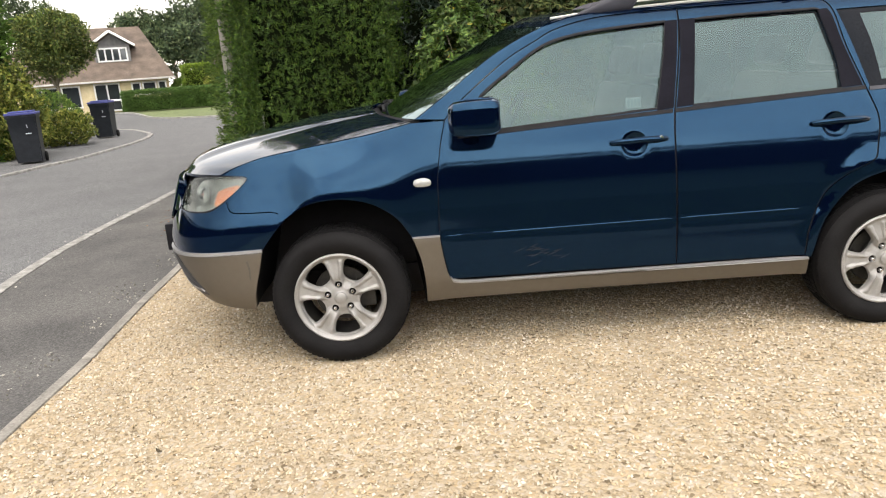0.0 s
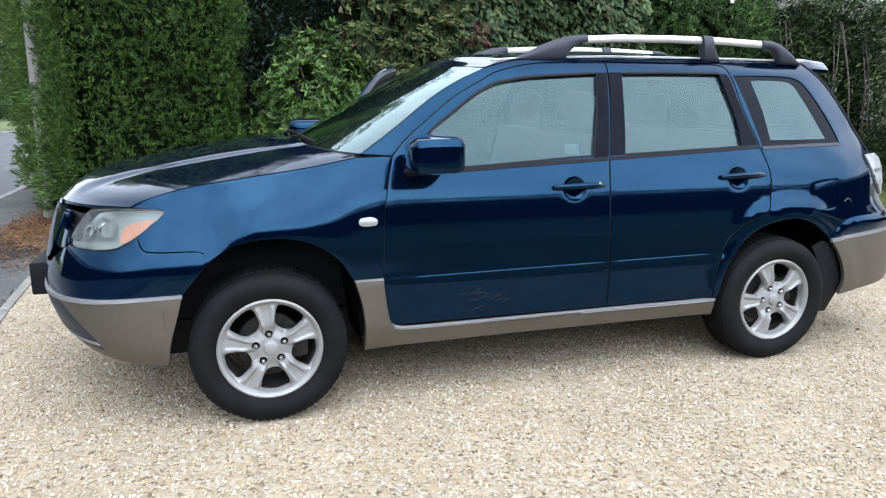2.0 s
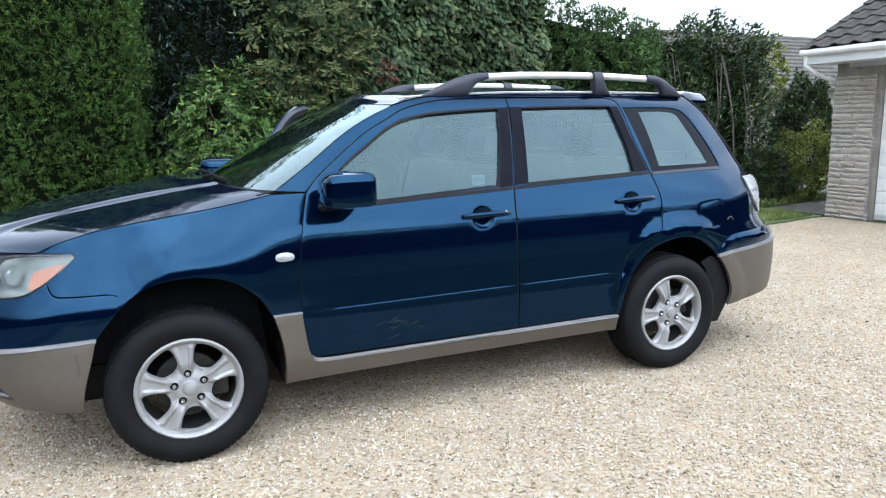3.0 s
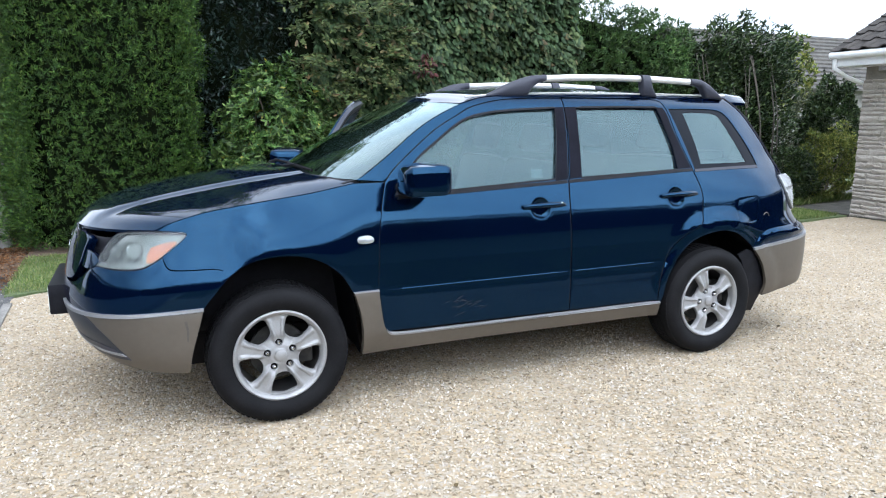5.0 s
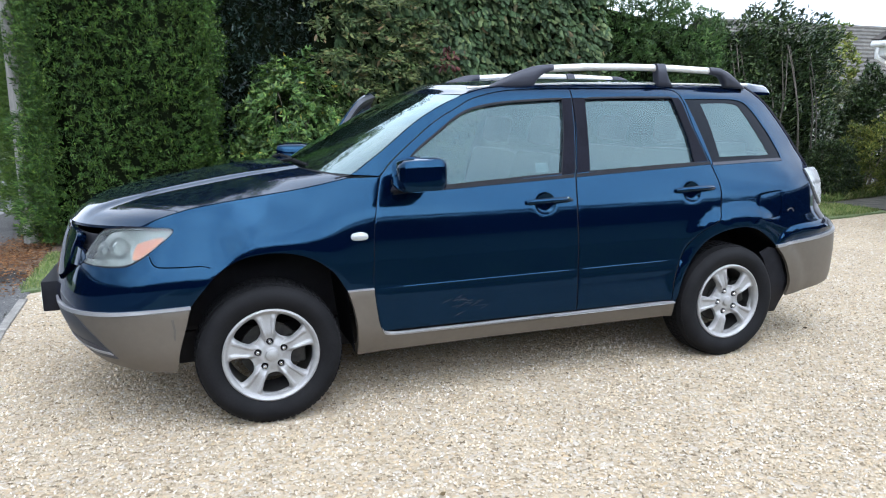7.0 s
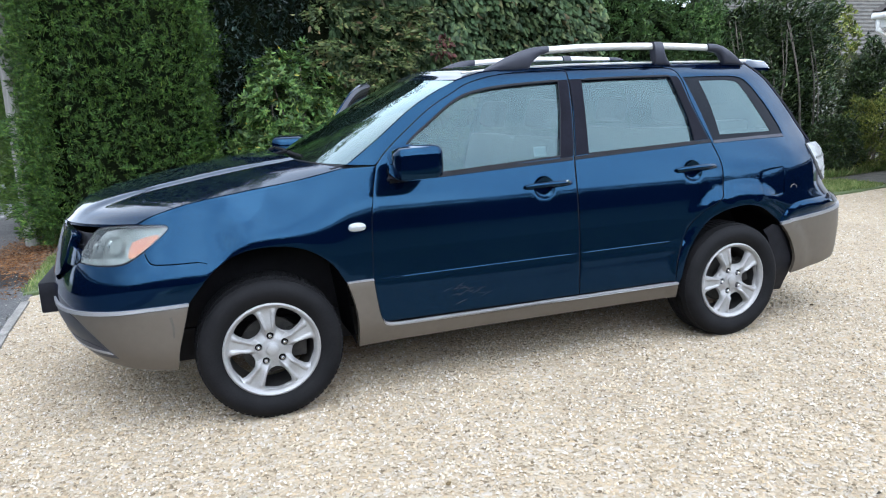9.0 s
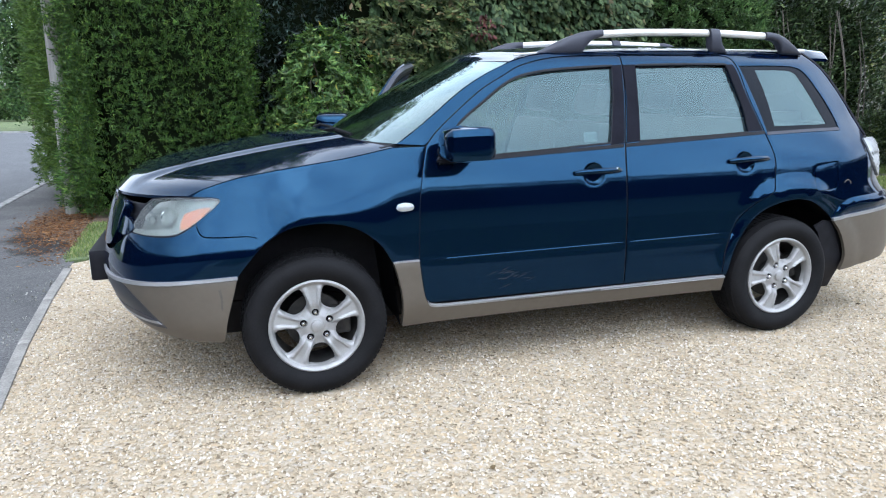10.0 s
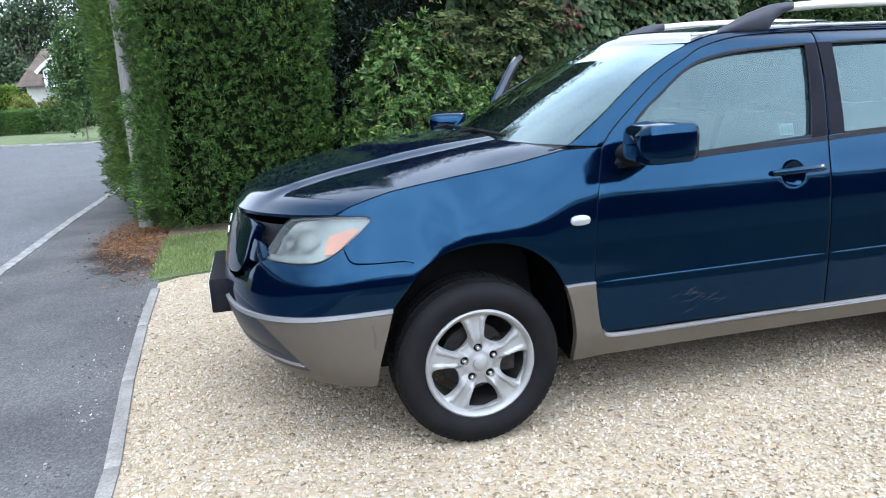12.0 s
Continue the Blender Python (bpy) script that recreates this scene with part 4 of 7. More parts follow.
def shrub(name, label, centre, size, n_rosettes, leaf, aspect, mat, seed, branches=6, whorl=8, category="shrub", rosette=False):
    """A rounded bush: bent stems, and leaf whorls over a lumpy crown."""
    g = np.random.default_rng(seed)
    owner = thing(name, label, category)
    c, s = np.array(centre), np.array(size)
    d = g.normal(size=(n_rosettes, 3))
    d /= np.linalg.norm(d, axis=1, keepdims=True)
    lump = np.array([noise.noise(Vector(q * 2.2) + Vector((seed, 0, 0))) for q in d])
    p = c + d * s * ((0.80 + 0.38 * lump) * g.uniform(0.55, 1.0, n_rosettes) ** 0.5)[:, None]
    keep = p[:, 2] > 0.05
    p, d = p[keep], d[keep]
    at = np.repeat(p, whorl, 0)
    dd = np.repeat(d, whorl, 0) * 0.5 + g.normal(size=at.shape) * 0.75 + np.array([0, 0, 0.25])
    if rosette:                                    # flat stars of leaves that face outwards
        ax = np.repeat(d * np.array([1, 1, 0.6]) + g.normal(size=d.shape) * 0.35 + np.array([0, 0, 0.55]), whorl, 0)
        ax /= np.linalg.norm(ax, axis=1, keepdims=True)
        sp = g.normal(size=at.shape)
        sp -= ax * np.sum(sp * ax, axis=1, keepdims=True)
        sp /= np.linalg.norm(sp, axis=1, keepdims=True)
        dd = sp + ax * g.uniform(0.05, 0.6, (len(at), 1))
    leaf_mesh("leaves", at, dd, leaf, aspect, mat, owner, seed=seed + 1, face=ax if rosette else None)
    for k in range(branches):
        e = p[g.integers(len(p))]
        b = np.array([c[0] + g.normal() * 0.08 * s[0], c[1] + g.normal() * 0.06, 0.0])
        m = (b + e) / 2 + g.normal(size=3) * 0.06 * s
        part("branch", tube(bmesh.new(), curve([tuple(b), tuple(m), tuple(e)], 4), [0.017 - 0.0014 * i for i in range(9)], 6), BARK, owner, "pale bent stem")
    return owner


shrub("pieris_shrub", "bright green evergreen shrub with whorled leaves, some yellow", (0.86, 5.12, 1.18), (0.80, 0.50, 1.04), 1800, 0.072, 0.34, LEAFA, 51, 16, 9, rosette=True)
shrub("pieris_shrub", "low light green shrub with fresh leaf tips at the hedge foot", (0.50, 4.98, 0.55), (0.52, 0.36, 0.60), 600, 0.076, 0.34, LEAFA, 52, 5, 9, rosette=True)
shrub("pieris_shrub", "smaller bright green shrub with pale leaf tips", (1.62, 5.20, 0.85), (0.48, 0.4, 0.70), 700, 0.065, 0.34, LEAFA, 53, 5, 9, rosette=True)
shrub("garden_shrub", "yellow-green shrub with thin twigs beside the path", (10.75, 5.70, 0.62), (0.95, 0.45, 0.80), 2000, 0.052, 0.35, LEAFE, 55, 9, 6)
shrub("garden_shrub", "dark green leafy shrub at the hedge end", (9.75, 5.55, 0.45), (0.55, 0.4, 0.65), 900, 0.06, 0.38, LEAFC, 57, 5, 6)
shrub("climbing_shrub", "dark climber growing up behind the garage corner", (11.75, 6.5, 1.15), (0.95, 0.5, 1.3), 1900, 0.08, 0.42, LEAFC, 59, 8, 6)
shrub("pale_shrub", "grey-green twiggy shrub before the neighbouring roof", (11.5, 6.8, 1.15), (0.85, 0.4, 1.0), 1500, 0.06, 0.3, leafy("grey_green_leaves", [(0.0, (0.06, 0.08, 0.04)), (1.0, (0.14, 0.16, 0.09))], 0.6, 0.2), 61, 10, 5)
shrub("garden_tree", "slender light green sapling by the garage roof", (11.9, 7.6, 2.3), (0.55, 0.5, 1.0), 360, 0.08, 0.45, LEAFE, 63, 5, 5, "tree")

tagged(to_object("utility_pole", tube(bmesh.new(), [(-2.03, 5.93, -0.05), (-2.02, 5.94, 2.0), (-2.00, 5.95, 7.0)], [0.075, 0.066, 0.052], 14), POLE),
              "grey weathered wooden utility pole against the hedge", "pole")

# ---------------------------------------------------------------- garage
garage = thing("garage", "stone garage with a tiled roof and white door", "garage", kind="structure")
part("wall_core", add_box(add_box(add_box(box(9.306, 12.9, 3.9, 4.085, 0, 2.35), 9.306, 9.65, 3.49, 3.9, 0, 2.1), 9.306, 9.65, 0.2, 0.75, 0, 2.1), 12.7, 12.9, 0.2, 3.9, 0, 2.35), MORTAR, garage, "grey mortar", False)
part("lintel", box(9.31, 9.6, 0.3, 4.08, 2.02, 2.14, 0.006), CONCRETE, garage, "grey concrete lintel")
part("door_jamb", box(9.35, 9.60, 3.43, 3.487, 0, 2.02, 0.004), CONCRETE, garage, "grey-brown timber door jamb")
gdoor = part("garage_door", box(9.42, 9.46, 0.75, 3.43, 0.02, 2.02, 0.004), UPVC, garage, "white panelled garage door")
for k in range(11):
    z = 0.08 + k * 0.176
    part("door_rib", box(9.395, 9.425, 0.79, 3.41, z, z + 0.165, 0.006), UPVC, gdoor)
stone_shapes = []
for k in range(9):
    bm = box(-0.05, 0.05, -0.5, 0.5, -0.5, 0.5, 0.012)
    bmesh.ops.subdivide_edges(bm, edges=[e for e in bm.edges if e.calc_length() > 0.4], cuts=2, use_grid_fill=True)
    lean = random.uniform(-0.02, 0.02)
    for v in bm.verts:
        v.co += Vector((random.uniform(-0.013, 0.008) + lean * v.co.z, random.uniform(-0.02, 0.02), random.uniform(-0.08, 0.08)))
        if v.co.x < 0:
            v.co.x += 0.014 * (4 * v.co.z * v.co.z) ** 2
    stone_shapes.append(bm)
stone_meshes = []
for bm in stone_shapes:
    me = bpy.data.meshes.new("stone")
    bm.to_mesh(me)
    bm.free()
    me.materials.append(plain("walling_stone", (0.300 + 0.008 * len(stone_meshes), 0.268 + 0.007 * len(stone_meshes), 0.228 + 0.006 * len(stone_meshes)), (0.46, 0.420, 0.365), 11, 0.9, 0.6, 0.008, 0, 0, 70))
    stone_meshes.append(me)
z = 0.0
while z < 2.0:
    h = random.choice((0.050, 0.062, 0.078, 0.098))
    for y0, y1 in ((3.49, 4.10), (0.2, 0.75)):
        y = y0
        while y < y1 - 0.02:
            w = min(random.uniform(0.12, 0.36), y1 - y)
            if y1 - y - w < 0.1:
                w = y1 - y
            st = new("stone", random.choice(stone_meshes))
            st.parent = garage
            st.matrix_basis = Matrix.Translation((9.343 + random.uniform(-0.010, 0.008), y + w / 2, z + h / 2)) @ Matrix.Diagonal((1, w - 0.004, min(h, 2.02 - z) - 0.005, 1))
            y += w
    z += h
part("fascia", box(8.90, 8.93, -0.6, 4.32, 2.20, 2.36, 0.004), UPVC, garage, "white fascia board")
part("soffit", box(8.93, 9.32, -0.6, 4.30, 2.20, 2.215), UPVC, garage, "white soffit")
gutter = bmesh.new()
tube(gutter, [(8.86, -0.6, 2.36), (8.86, 4.34, 2.36)], 0.05, 12)
part("gutter", gutter, UPVC, garage, "white half-round gutter")
part("downpipe", tube(bmesh.new(), [(8.87, 4.28, 2.33), (8.88, 4.28, 2.18), (9.10, 4.24, 2.06), (9.30, 4.18, 1.99), (9.50, 4.15, 1.93), (9.60, 4.14, 1.80), (9.60, 4.14, 0.05)], 0.032, 10), UPVC, garage, "white plastic downpipe")
slope = math.atan2(1.75, 3.2)
part("roof_deck", add_box(bmesh.new(), 0, 3.9, -0.6, 4.28, -0.05, -0.01, 0, Matrix.Translation((8.86, 0, 2.40)) @ Matrix.Rotation(-slope, 4, 'Y')), TILE, garage, "dark roof underside", False)
bm = bmesh.new()
prof = [(-0.15, 0.0), (-0.12, 0.028), (-0.075, 0.04), (-0.03, 0.028), (0.0, 0.004), (0.05, 0.0), (0.10, 0.004), (0.15, 0.018)]
rows2 = [[bm.verts.new((u, y, z + lift)) for y, z in prof] for u, lift in ((0.0, 0.022), (0.34, 0.0))]
low = [bm.verts.new((0.0, y, z + 0.006)) for y, z in prof]
for i in range(len(prof) - 1):
    bm.faces.new((rows2[0][i], rows2[1][i], rows2[1][i + 1], rows2[0][i + 1]))
    bm.faces.new((low[i], rows2[0][i], rows2[0][i + 1], low[i + 1]))
me = bpy.data.meshes.new("roof_tile")
bm.normal_update()
bm.to_mesh(me)
bm.free()
me.materials.append(TILE)
for i in range(13):
    for j in range(15):
        tl = new("roof_tile", me)
        tl.parent = garage
        tl.matrix_basis = Matrix.Translation((8.86, 0, 2.41)) @ Matrix.Rotation(-slope, 4, 'Y') @ Matrix.Translation((i * 0.285 - 0.03, 4.18 - j * 0.30, random.uniform(0, 0.008))) @ Matrix.Rotation(random.uniform(-0.015, 0.015), 4, 'Z')

nb = thing("neighbour_house", "neighbouring bungalow with a grey-brown tiled roof", "house")
part("wall", box(15, 24, 12.2, 17.8, 0, 2.45), MORTAR, nb, "grey stone wall", False)
for sgn in (1, -1):
    bm = bmesh.new()
    for k in range(14):
        a, b = k / 14, (k + 1) / 14
        y0, y1, z0, z1 = 15 - sgn * (3.3 - 3.3 * a), 15 - sgn * (3.3 - 3.3 * b), 2.3 + 2.0 * a, 2.3 + 2.0 * b
        vs = [bm.verts.new(q) for q in ((14.6, y0, z0 + 0.05), (24.4, y0, z0 + 0.05), (24.4, y1, z1), (14.6, y1, z1), (14.6, y0, z0), (24.4, y0, z0))]
        bm.faces.new(vs[:4])
        bm.faces.new((vs[4], vs[5], vs[1], vs[0]))
    bmesh.ops.remove_doubles(bm, verts=bm.verts, dist=0.001)
    part("roof", bm, plain("weathered_grey_tiles", (0.040, 0.036, 0.031), (0.095, 0.086, 0.070), 5, 0.9, 0.5, 0.01, 0, 0, 40), nb, "tiled roof slope in straight courses", False)

# ---------------------------------------------------------------- across the road
def wheelie_bin(m, label):
    b = tagged(new("wheelie_bin"), label, "bin", "bins across the road")
    bm = bmesh.new()
    lo = []
    for z, w, d in ((0.04, 0.46, 0.50), (0.5, 0.49, 0.55), (0.90, 0.52, 0.60), (0.94, 0.56, 0.64), (0.98, 0.56, 0.64)):
        lo.append([bm.verts.new((sx * w / 2, sy * d / 2, z)) for sx, sy in ((-1, -1), (1, -1), (1, 1), (-1, 1))])
    for r0, r1 in zip(lo, lo[1:]):
        for k in range(4):
            bm.faces.new((r0[k], r0[(k + 1) % 4], r1[(k + 1) % 4], r1[k]))
    bm.faces.new(list(reversed(lo[0])))
    bm.faces.new(lo[-1])
    bmesh.ops.bevel(bm, geom=[e for e in bm.edges if abs(e.verts[0].co.z - e.verts[1].co.z) > 0.1], offset=0.03, segments=2, affect='EDGES')
    part("body", bm, BIN, b, "charcoal ribbed plastic body")
    part("lid", add_box(box(-0.29, 0.29, -0.34, 0.32, 0.985, 1.03, 0.015), -0.22, 0.22, -0.26, 0.22, 1.03, 1.06, 0.014), LID, b, "blue plastic lid")
    part("handle", tube(bmesh.new(), [(-0.24, 0.36, 0.98), (0.24, 0.36, 0.98)], 0.016, 8), BIN, b)
    for s in (-1, 1):
        w = bmesh.new()
        lathe(w, [(0.0, -0.03), (0.08, -0.03), (0.10, -0.015), (0.10, 0.015), (0.08, 0.03), (0.0, 0.03)], 20)
        bmesh.ops.transform(w, matrix=Matrix.Translation((s * 0.25, 0.22, 0.10)) @ Matrix.Rotation(math.pi / 2, 4, 'Z'), verts=w.verts)
        part("wheel", w, RUBBER, b)
    part("label_bar", box(0.03, 0.13, -0.300, -0.288, 0.60, 0.625), GREYBAR, b, "small pale unreadable mark")
    part("label_bar", box(0.07, 0.085, -0.306, -0.290, 0.72, 0.79), GREYBAR, b, "small pale unreadable mark")
    b.matrix_basis = m
    return b


wheelie_bin(pose(-7.88, 11.45, 0, 0, 0, 22), "charcoal wheelie bin with a blue lid by the hedge")
wheelie_bin(pose(-9.0, 17.4, 0, 0, 0, 10), "charcoal wheelie bin with a blue lid beside a shrub")
shrub("round_bush", "clipped yellow-green bush behind the bin", (-8.95, 12.7, 0.95), (0.98, 0.80, 1.18), 2100, 0.085, 0.6, LEAFE, 71, 4, 6, "bush")
shrub("golden_shrub", "low golden-green shrub beside the footway", (-9.1, 15.4, 0.42), (0.8, 0.7, 0.55), 900, 0.09, 0.4, LEAFE, 73, 4, 6)
shrub("green_bush", "loose mid-green bush behind the bins", (-10.6, 17.6, 0.7), (1.0, 0.9, 0.8), 800, 0.09, 0.4, LEAFD, 75, 4, 6, "bush")


def tree(name, label, at, trunk_h, crown, n, leaf, mat, seed, lobes=9, squash=0.8):
    g = np.random.default_rng(seed)
    owner = thing(name, label, "tree", at)
    th = trunk_h
    bm = tube(bmesh.new(), [(0, 0, -0.05), (0.03 * th, 0.02 * th, th * 0.5), (0, 0.03 * th, th)], [0.05 * th, 0.04 * th, 0.03 * th], 9)
    cs = []
    for k in range(lobes):
        a = 6.283 * k / lobes + g.uniform(-0.3, 0.3)
        r = g.uniform(0.25, 0.75) * crown
        c = np.array([r * math.cos(a), r * math.sin(a), th + crown * squash * g.uniform(0.2, 1.3)])
        cs.append((c, crown * g.uniform(0.38, 0.58)))
        tube(bm, [(0, 0.02 * th, th * 0.8), tuple(c * [0.5, 0.5, 0.6] + [0, 0, th * 0.3]), tuple(c)], [0.022 * th, 0.014 * th, 0.006 * th], 6)
    cs.append((np.array([0, 0, th + crown * squash]), crown * 0.6))
    part("trunk", bm, BARK, owner, "grey-brown trunk and limbs")
    P, D = [], []
    for c, r in cs:
        k = n // len(cs)
        d = g.normal(size=(k, 3))
        d /= np.linalg.norm(d, axis=1, keepdims=True)
        lump = np.array([noise.noise(Vector(q * 2.6) + Vector((seed + c[0], c[1], 0))) for q in d])
        P.append(c + d * (r * (0.85 + 0.5 * lump) * g.uniform(0.4, 1.0, k) ** 0.4)[:, None] * np.array([1, 1, squash]))
        D.append(d)
    P, D = np.concatenate(P), np.concatenate(D)
    leaf_mesh("crown", P, D * 0.4 + g.normal(size=P.shape) * 0.8, leaf, 0.6, mat, owner, "uneven leafy crown", seed=seed + 1)
    return owner


tree("garden_tree", "small round-headed olive green tree before the house", (-13.85, 24.5, 0), 1.92, 1.90, 19000, 0.11, leafy("olive_leaves", [(0.0, (0.030, 0.050, 0.014)), (0.6, (0.075, 0.112, 0.026)), (1.0, (0.165, 0.170, 0.048))], 0.5, 0.25, (0.7, 1.3), (2.2, 0.5, 1.5)), 81, 11, 0.75)
tree("garden_tree", "slim light green garden tree before the white house", (-6.95, 27.5, 0), 0.6, 1.2, 9000, 0.12, LEAFJ, 83, 12, 2.2)
far_trees = [(-36, 60, 4.2, 4.2), (-35.2, 66, 4.4, 3.2), (-17.5, 62, 4.2, 3.8), (-22.6, 62, 4.0, 2.5), (-26.6, 64, 4.3, 2.2), (-20.2, 66, 4.0, 4.2), (-12.5, 64, 5.2, 4.6), (-8.5, 60, 4, 5.0), (-3, 62, 4, 6.0), (3, 60, 4, 6.5), (-42, 60, 4, 6.5), (-7, 50, 3, 4.2), (-18.4, 54, 2.0, 2.6), (-15.6, 53, 1.0, 2.2)]
for k, (x, y, th, cr) in enumerate(far_trees):
    tree("far_tree", "tall dark green tree behind the houses", (x, y, 0), th, cr, 4600, 0.29, LEAFF, 100 + 3 * k, 11, 0.95)


hedge("conifer_hedge", "tall clipped bright green conifer hedge across the road", [((-16.0, 11.9), (-8.85, 11.7)), ((-8.85, 11.7), (-9.3, 14.0))], [(-16, 12.1), (-9.0, 11.9), (-9.4, 14.0), (-16, 14.0)], 17000, 0.15, 0.35,
      leafy("conifer_leaves", [(0.0, (0.036, 0.081, 0.013)), (0.6, (0.077, 0.153, 0.027)), (1.0, (0.126, 0.216, 0.045))], 0.5, 0.2), 0.02, 4.2, 141, 0.2, 0, 0.25, 0.2, 0.6)


def boxed_hedge(name, label, x0, x1, y0, y1, h, n, leaf, mat, seed):
    o = hedge(name, label, [((x0, y0), (x1, y0)), ((x1, y0), (x1, y1)), ((x0, y1), (x0, y0))], [(x0 + 0.15, y0 + 0.15), (x1 - 0.15, y0 + 0.15), (x1 - 0.15, y1 - 0.15), (x0 + 0.15, y1 - 0.15)], n, leaf, 0.5, mat, 0.02, h, seed, 0.3, 0, 0.2, 0.08, 0.6)
    g = np.random.default_rng(seed + 7)
    p = np.stack([g.uniform(x0, x1, n // 2), g.uniform(y0, y1, n // 2), np.full(n // 2, h) + g.normal(size=n // 2) * 0.04], 1)
    leaf_mesh("top_growth", p, g.normal(size=p.shape) * 0.6 + np.array([0, 0, 0.6]), leaf, 0.5, mat, o, seed=seed + 8)
    return o


boxed_hedge("far_hedge", "low clipped green hedge before the far house", -16.9, -10.9, 37.0, 38.2, 1.05, 19000, 0.080, leafy("clipped_hedge_leaves", [(0.0, (0.030, 0.070, 0.016)), (0.6, (0.066, 0.130, 0.028)), (1.0, (0.120, 0.190, 0.048))], 0.5, 0.2, (0.85, 1.15)), 121)
boxed_hedge("golden_hedge", "taller golden-green hedge beside the far house", -14.2, -12.7, 39.4, 40.6, 2.3, 6000, 0.10, leafy("golden_hedge_leaves", [(0.0, (0.060, 0.110, 0.016)), (0.6, (0.130, 0.205, 0.026)), (1.0, (0.240, 0.300, 0.045))], 0.5, 0.2, (0.85, 1.15)), 125)
shrub("green_bush", "dark loose bush before the white house wall", (-9.75, 41.0, 1.1), (1.5, 0.7, 1.35), 1500, 0.13, 0.45, LEAFJ, 79, 4, 6, "bush")
shrub("green_bush", "mid-green leafy bush at the house corner", (-14.7, 40.6, 0.85), (0.75, 0.6, 1.0), 900, 0.12, 0.45, LEAFD, 80, 3, 6, "bush")
shrub("round_bush", "dark clipped round bush at the lawn edge", (-9.85, 37.0, 0.62), (1.15, 0.9, 0.85), 1500, 0.10, 0.45, LEAFJ, 76, 3, 6, "bush")
shrub("golden_shrub", "pale yellow-green rounded shrub behind the far hedge", (-12.15, 39.0, 1.05), (0.80, 0.7, 1.05), 1400, 0.10, 0.45, LEAFE, 77, 3, 6)
shrub("pale_shrub", "pale grey-pink rounded shrub before the white house", (-10.9, 39.8, 1.0), (0.9, 0.7, 0.8), 700, 0.11, 0.45, LEAFG, 78, 3, 6)
# three unseen hedges, added so the car's paint mirrors a dark horizon
boxed_hedge("back_hedge", "unseen hedge added behind the camera for dark reflections", -9.0, 22.0, -10.5, -9.2, 2.7, 9500, 0.14, LEAFC, 131)
boxed_hedge("road_hedge", "unseen hedge added beside the road for dark reflections", -10.2, -9.0, -16.0, 5.5, 2.5, 6000, 0.16, LEAFC, 135)
boxed_hedge("side_hedge", "unseen hedge added beyond the drive for dark reflections", 13.2, 14.4, -9.2, -0.9, 2.7, 4200, 0.14, LEAFC, 133)


def window_unit(parent, x0, x1, y, z0, z1, lights, name="window"):
    """A white casement set: frame, mullions and dark panes, facing -y."""
    bm = bmesh.new()
    f = 0.09
    xs = [x0 + (x1 - x0 - f) * k / lights + e for k in range(lights + 1) for e in (0.0, f)]
    zs = [z0, z0 + f, z1 - f, z1]
    grid = [[bm.verts.new((x, y - 0.06, z)) for z in zs] for x in xs]
    for a in range(len(xs) - 1):
        for b in range(3):
            if a % 2 == 0 or b != 1:
                bm.faces.new((grid[a][b], grid[a + 1][b], grid[a + 1][b + 1], grid[a][b + 1]))
    bmesh.ops.solidify(bm, geom=bm.faces[:], thickness=0.08)
    w = part(name, bm, UPVC, parent, "white framed window", False)
    for k in range(lights):
        xa = x0 + (x1 - x0 - f) * k / lights + f
        xb = x0 + (x1 - x0 - f) * (k + 1) / lights
        part("pane", box(xa, xb, y - 0.02, y - 0.01, z0 + f, z1 - f), DARKPANE, w, "", False)
    return w


hs = thing("chalet_house", "yellow stone chalet bungalow with brown roof and dormer", "house")
part("wall", box(-23.5, -15.2, 40, 47, 0, 2.0), YWALL, hs, "yellow stone wall", False)
bm = bmesh.new()
E0, E1, R0, R1 = -24.2, -14.8, -22.6, -16.4
vs = [bm.verts.new(q) for q in ((E0, 39.4, 1.75), (E1, 39.4, 1.75), (R1, 43.5, 4.95), (R0, 43.5, 4.95), (E0, 47.6, 1.75), (E1, 47.6, 1.75))]
for f in ((0, 1, 2, 3), (5, 4, 3, 2), (1, 5, 2), (4, 0, 3), (1, 0, 4, 5)):
    bm.faces.new([vs[i] for i in f])
part("roof", bm, HROOF, hs, "brown tiled hipped roof", False)
part("fascia", box(E0, E1, 39.34, 39.42, 1.70, 1.80), plain("weathered_eaves_board", (0.30, 0.29, 0.27), (0.42, 0.41, 0.38), 2, 0.8, 0.1), hs, "grey weathered eaves board", False)
dm = part("dormer", box(-18.98, -17.05, 40.80, 43.0, 2.75, 3.82), SLATE, hs, "dormer with grey hung tiles", False)
bm = bmesh.new()
vs = [bm.verts.new(q) for q in ((-18.98, 40.76, 3.75), (-17.05, 40.76, 3.75), (-18.015, 40.76, 4.42))]
bm.faces.new(vs)
bmesh.ops.solidify(bm, geom=bm.faces[:], thickness=0.05)
part("dormer_gable", bm, SLATE, dm, "grey hung tiles", False)
for s in (-1, 1):
    bm = bmesh.new()
    xe = -18.015 + s * 1.27
    vs = [bm.verts.new(q) for q in ((xe, 40.50, 3.66), (-18.015, 40.50, 4.52), (-18.015, 43.6, 4.52), (xe, 43.6, 3.66))]
    bm.faces.new(vs)
    bmesh.ops.solidify(bm, geom=bm.faces[:], thickness=0.1)
    part("dormer_roof", bm, HROOF, dm, "brown tiled dormer slope", False)
    part("bargeboard", tube(bmesh.new(), [(xe, 40.48, 3.70), (-18.015, 40.48, 4.55)], 0.07, 6), UPVC, dm, "white bargeboard")
window_unit(dm, -18.84, -17.2, 40.74, 2.84, 3.64, 4)
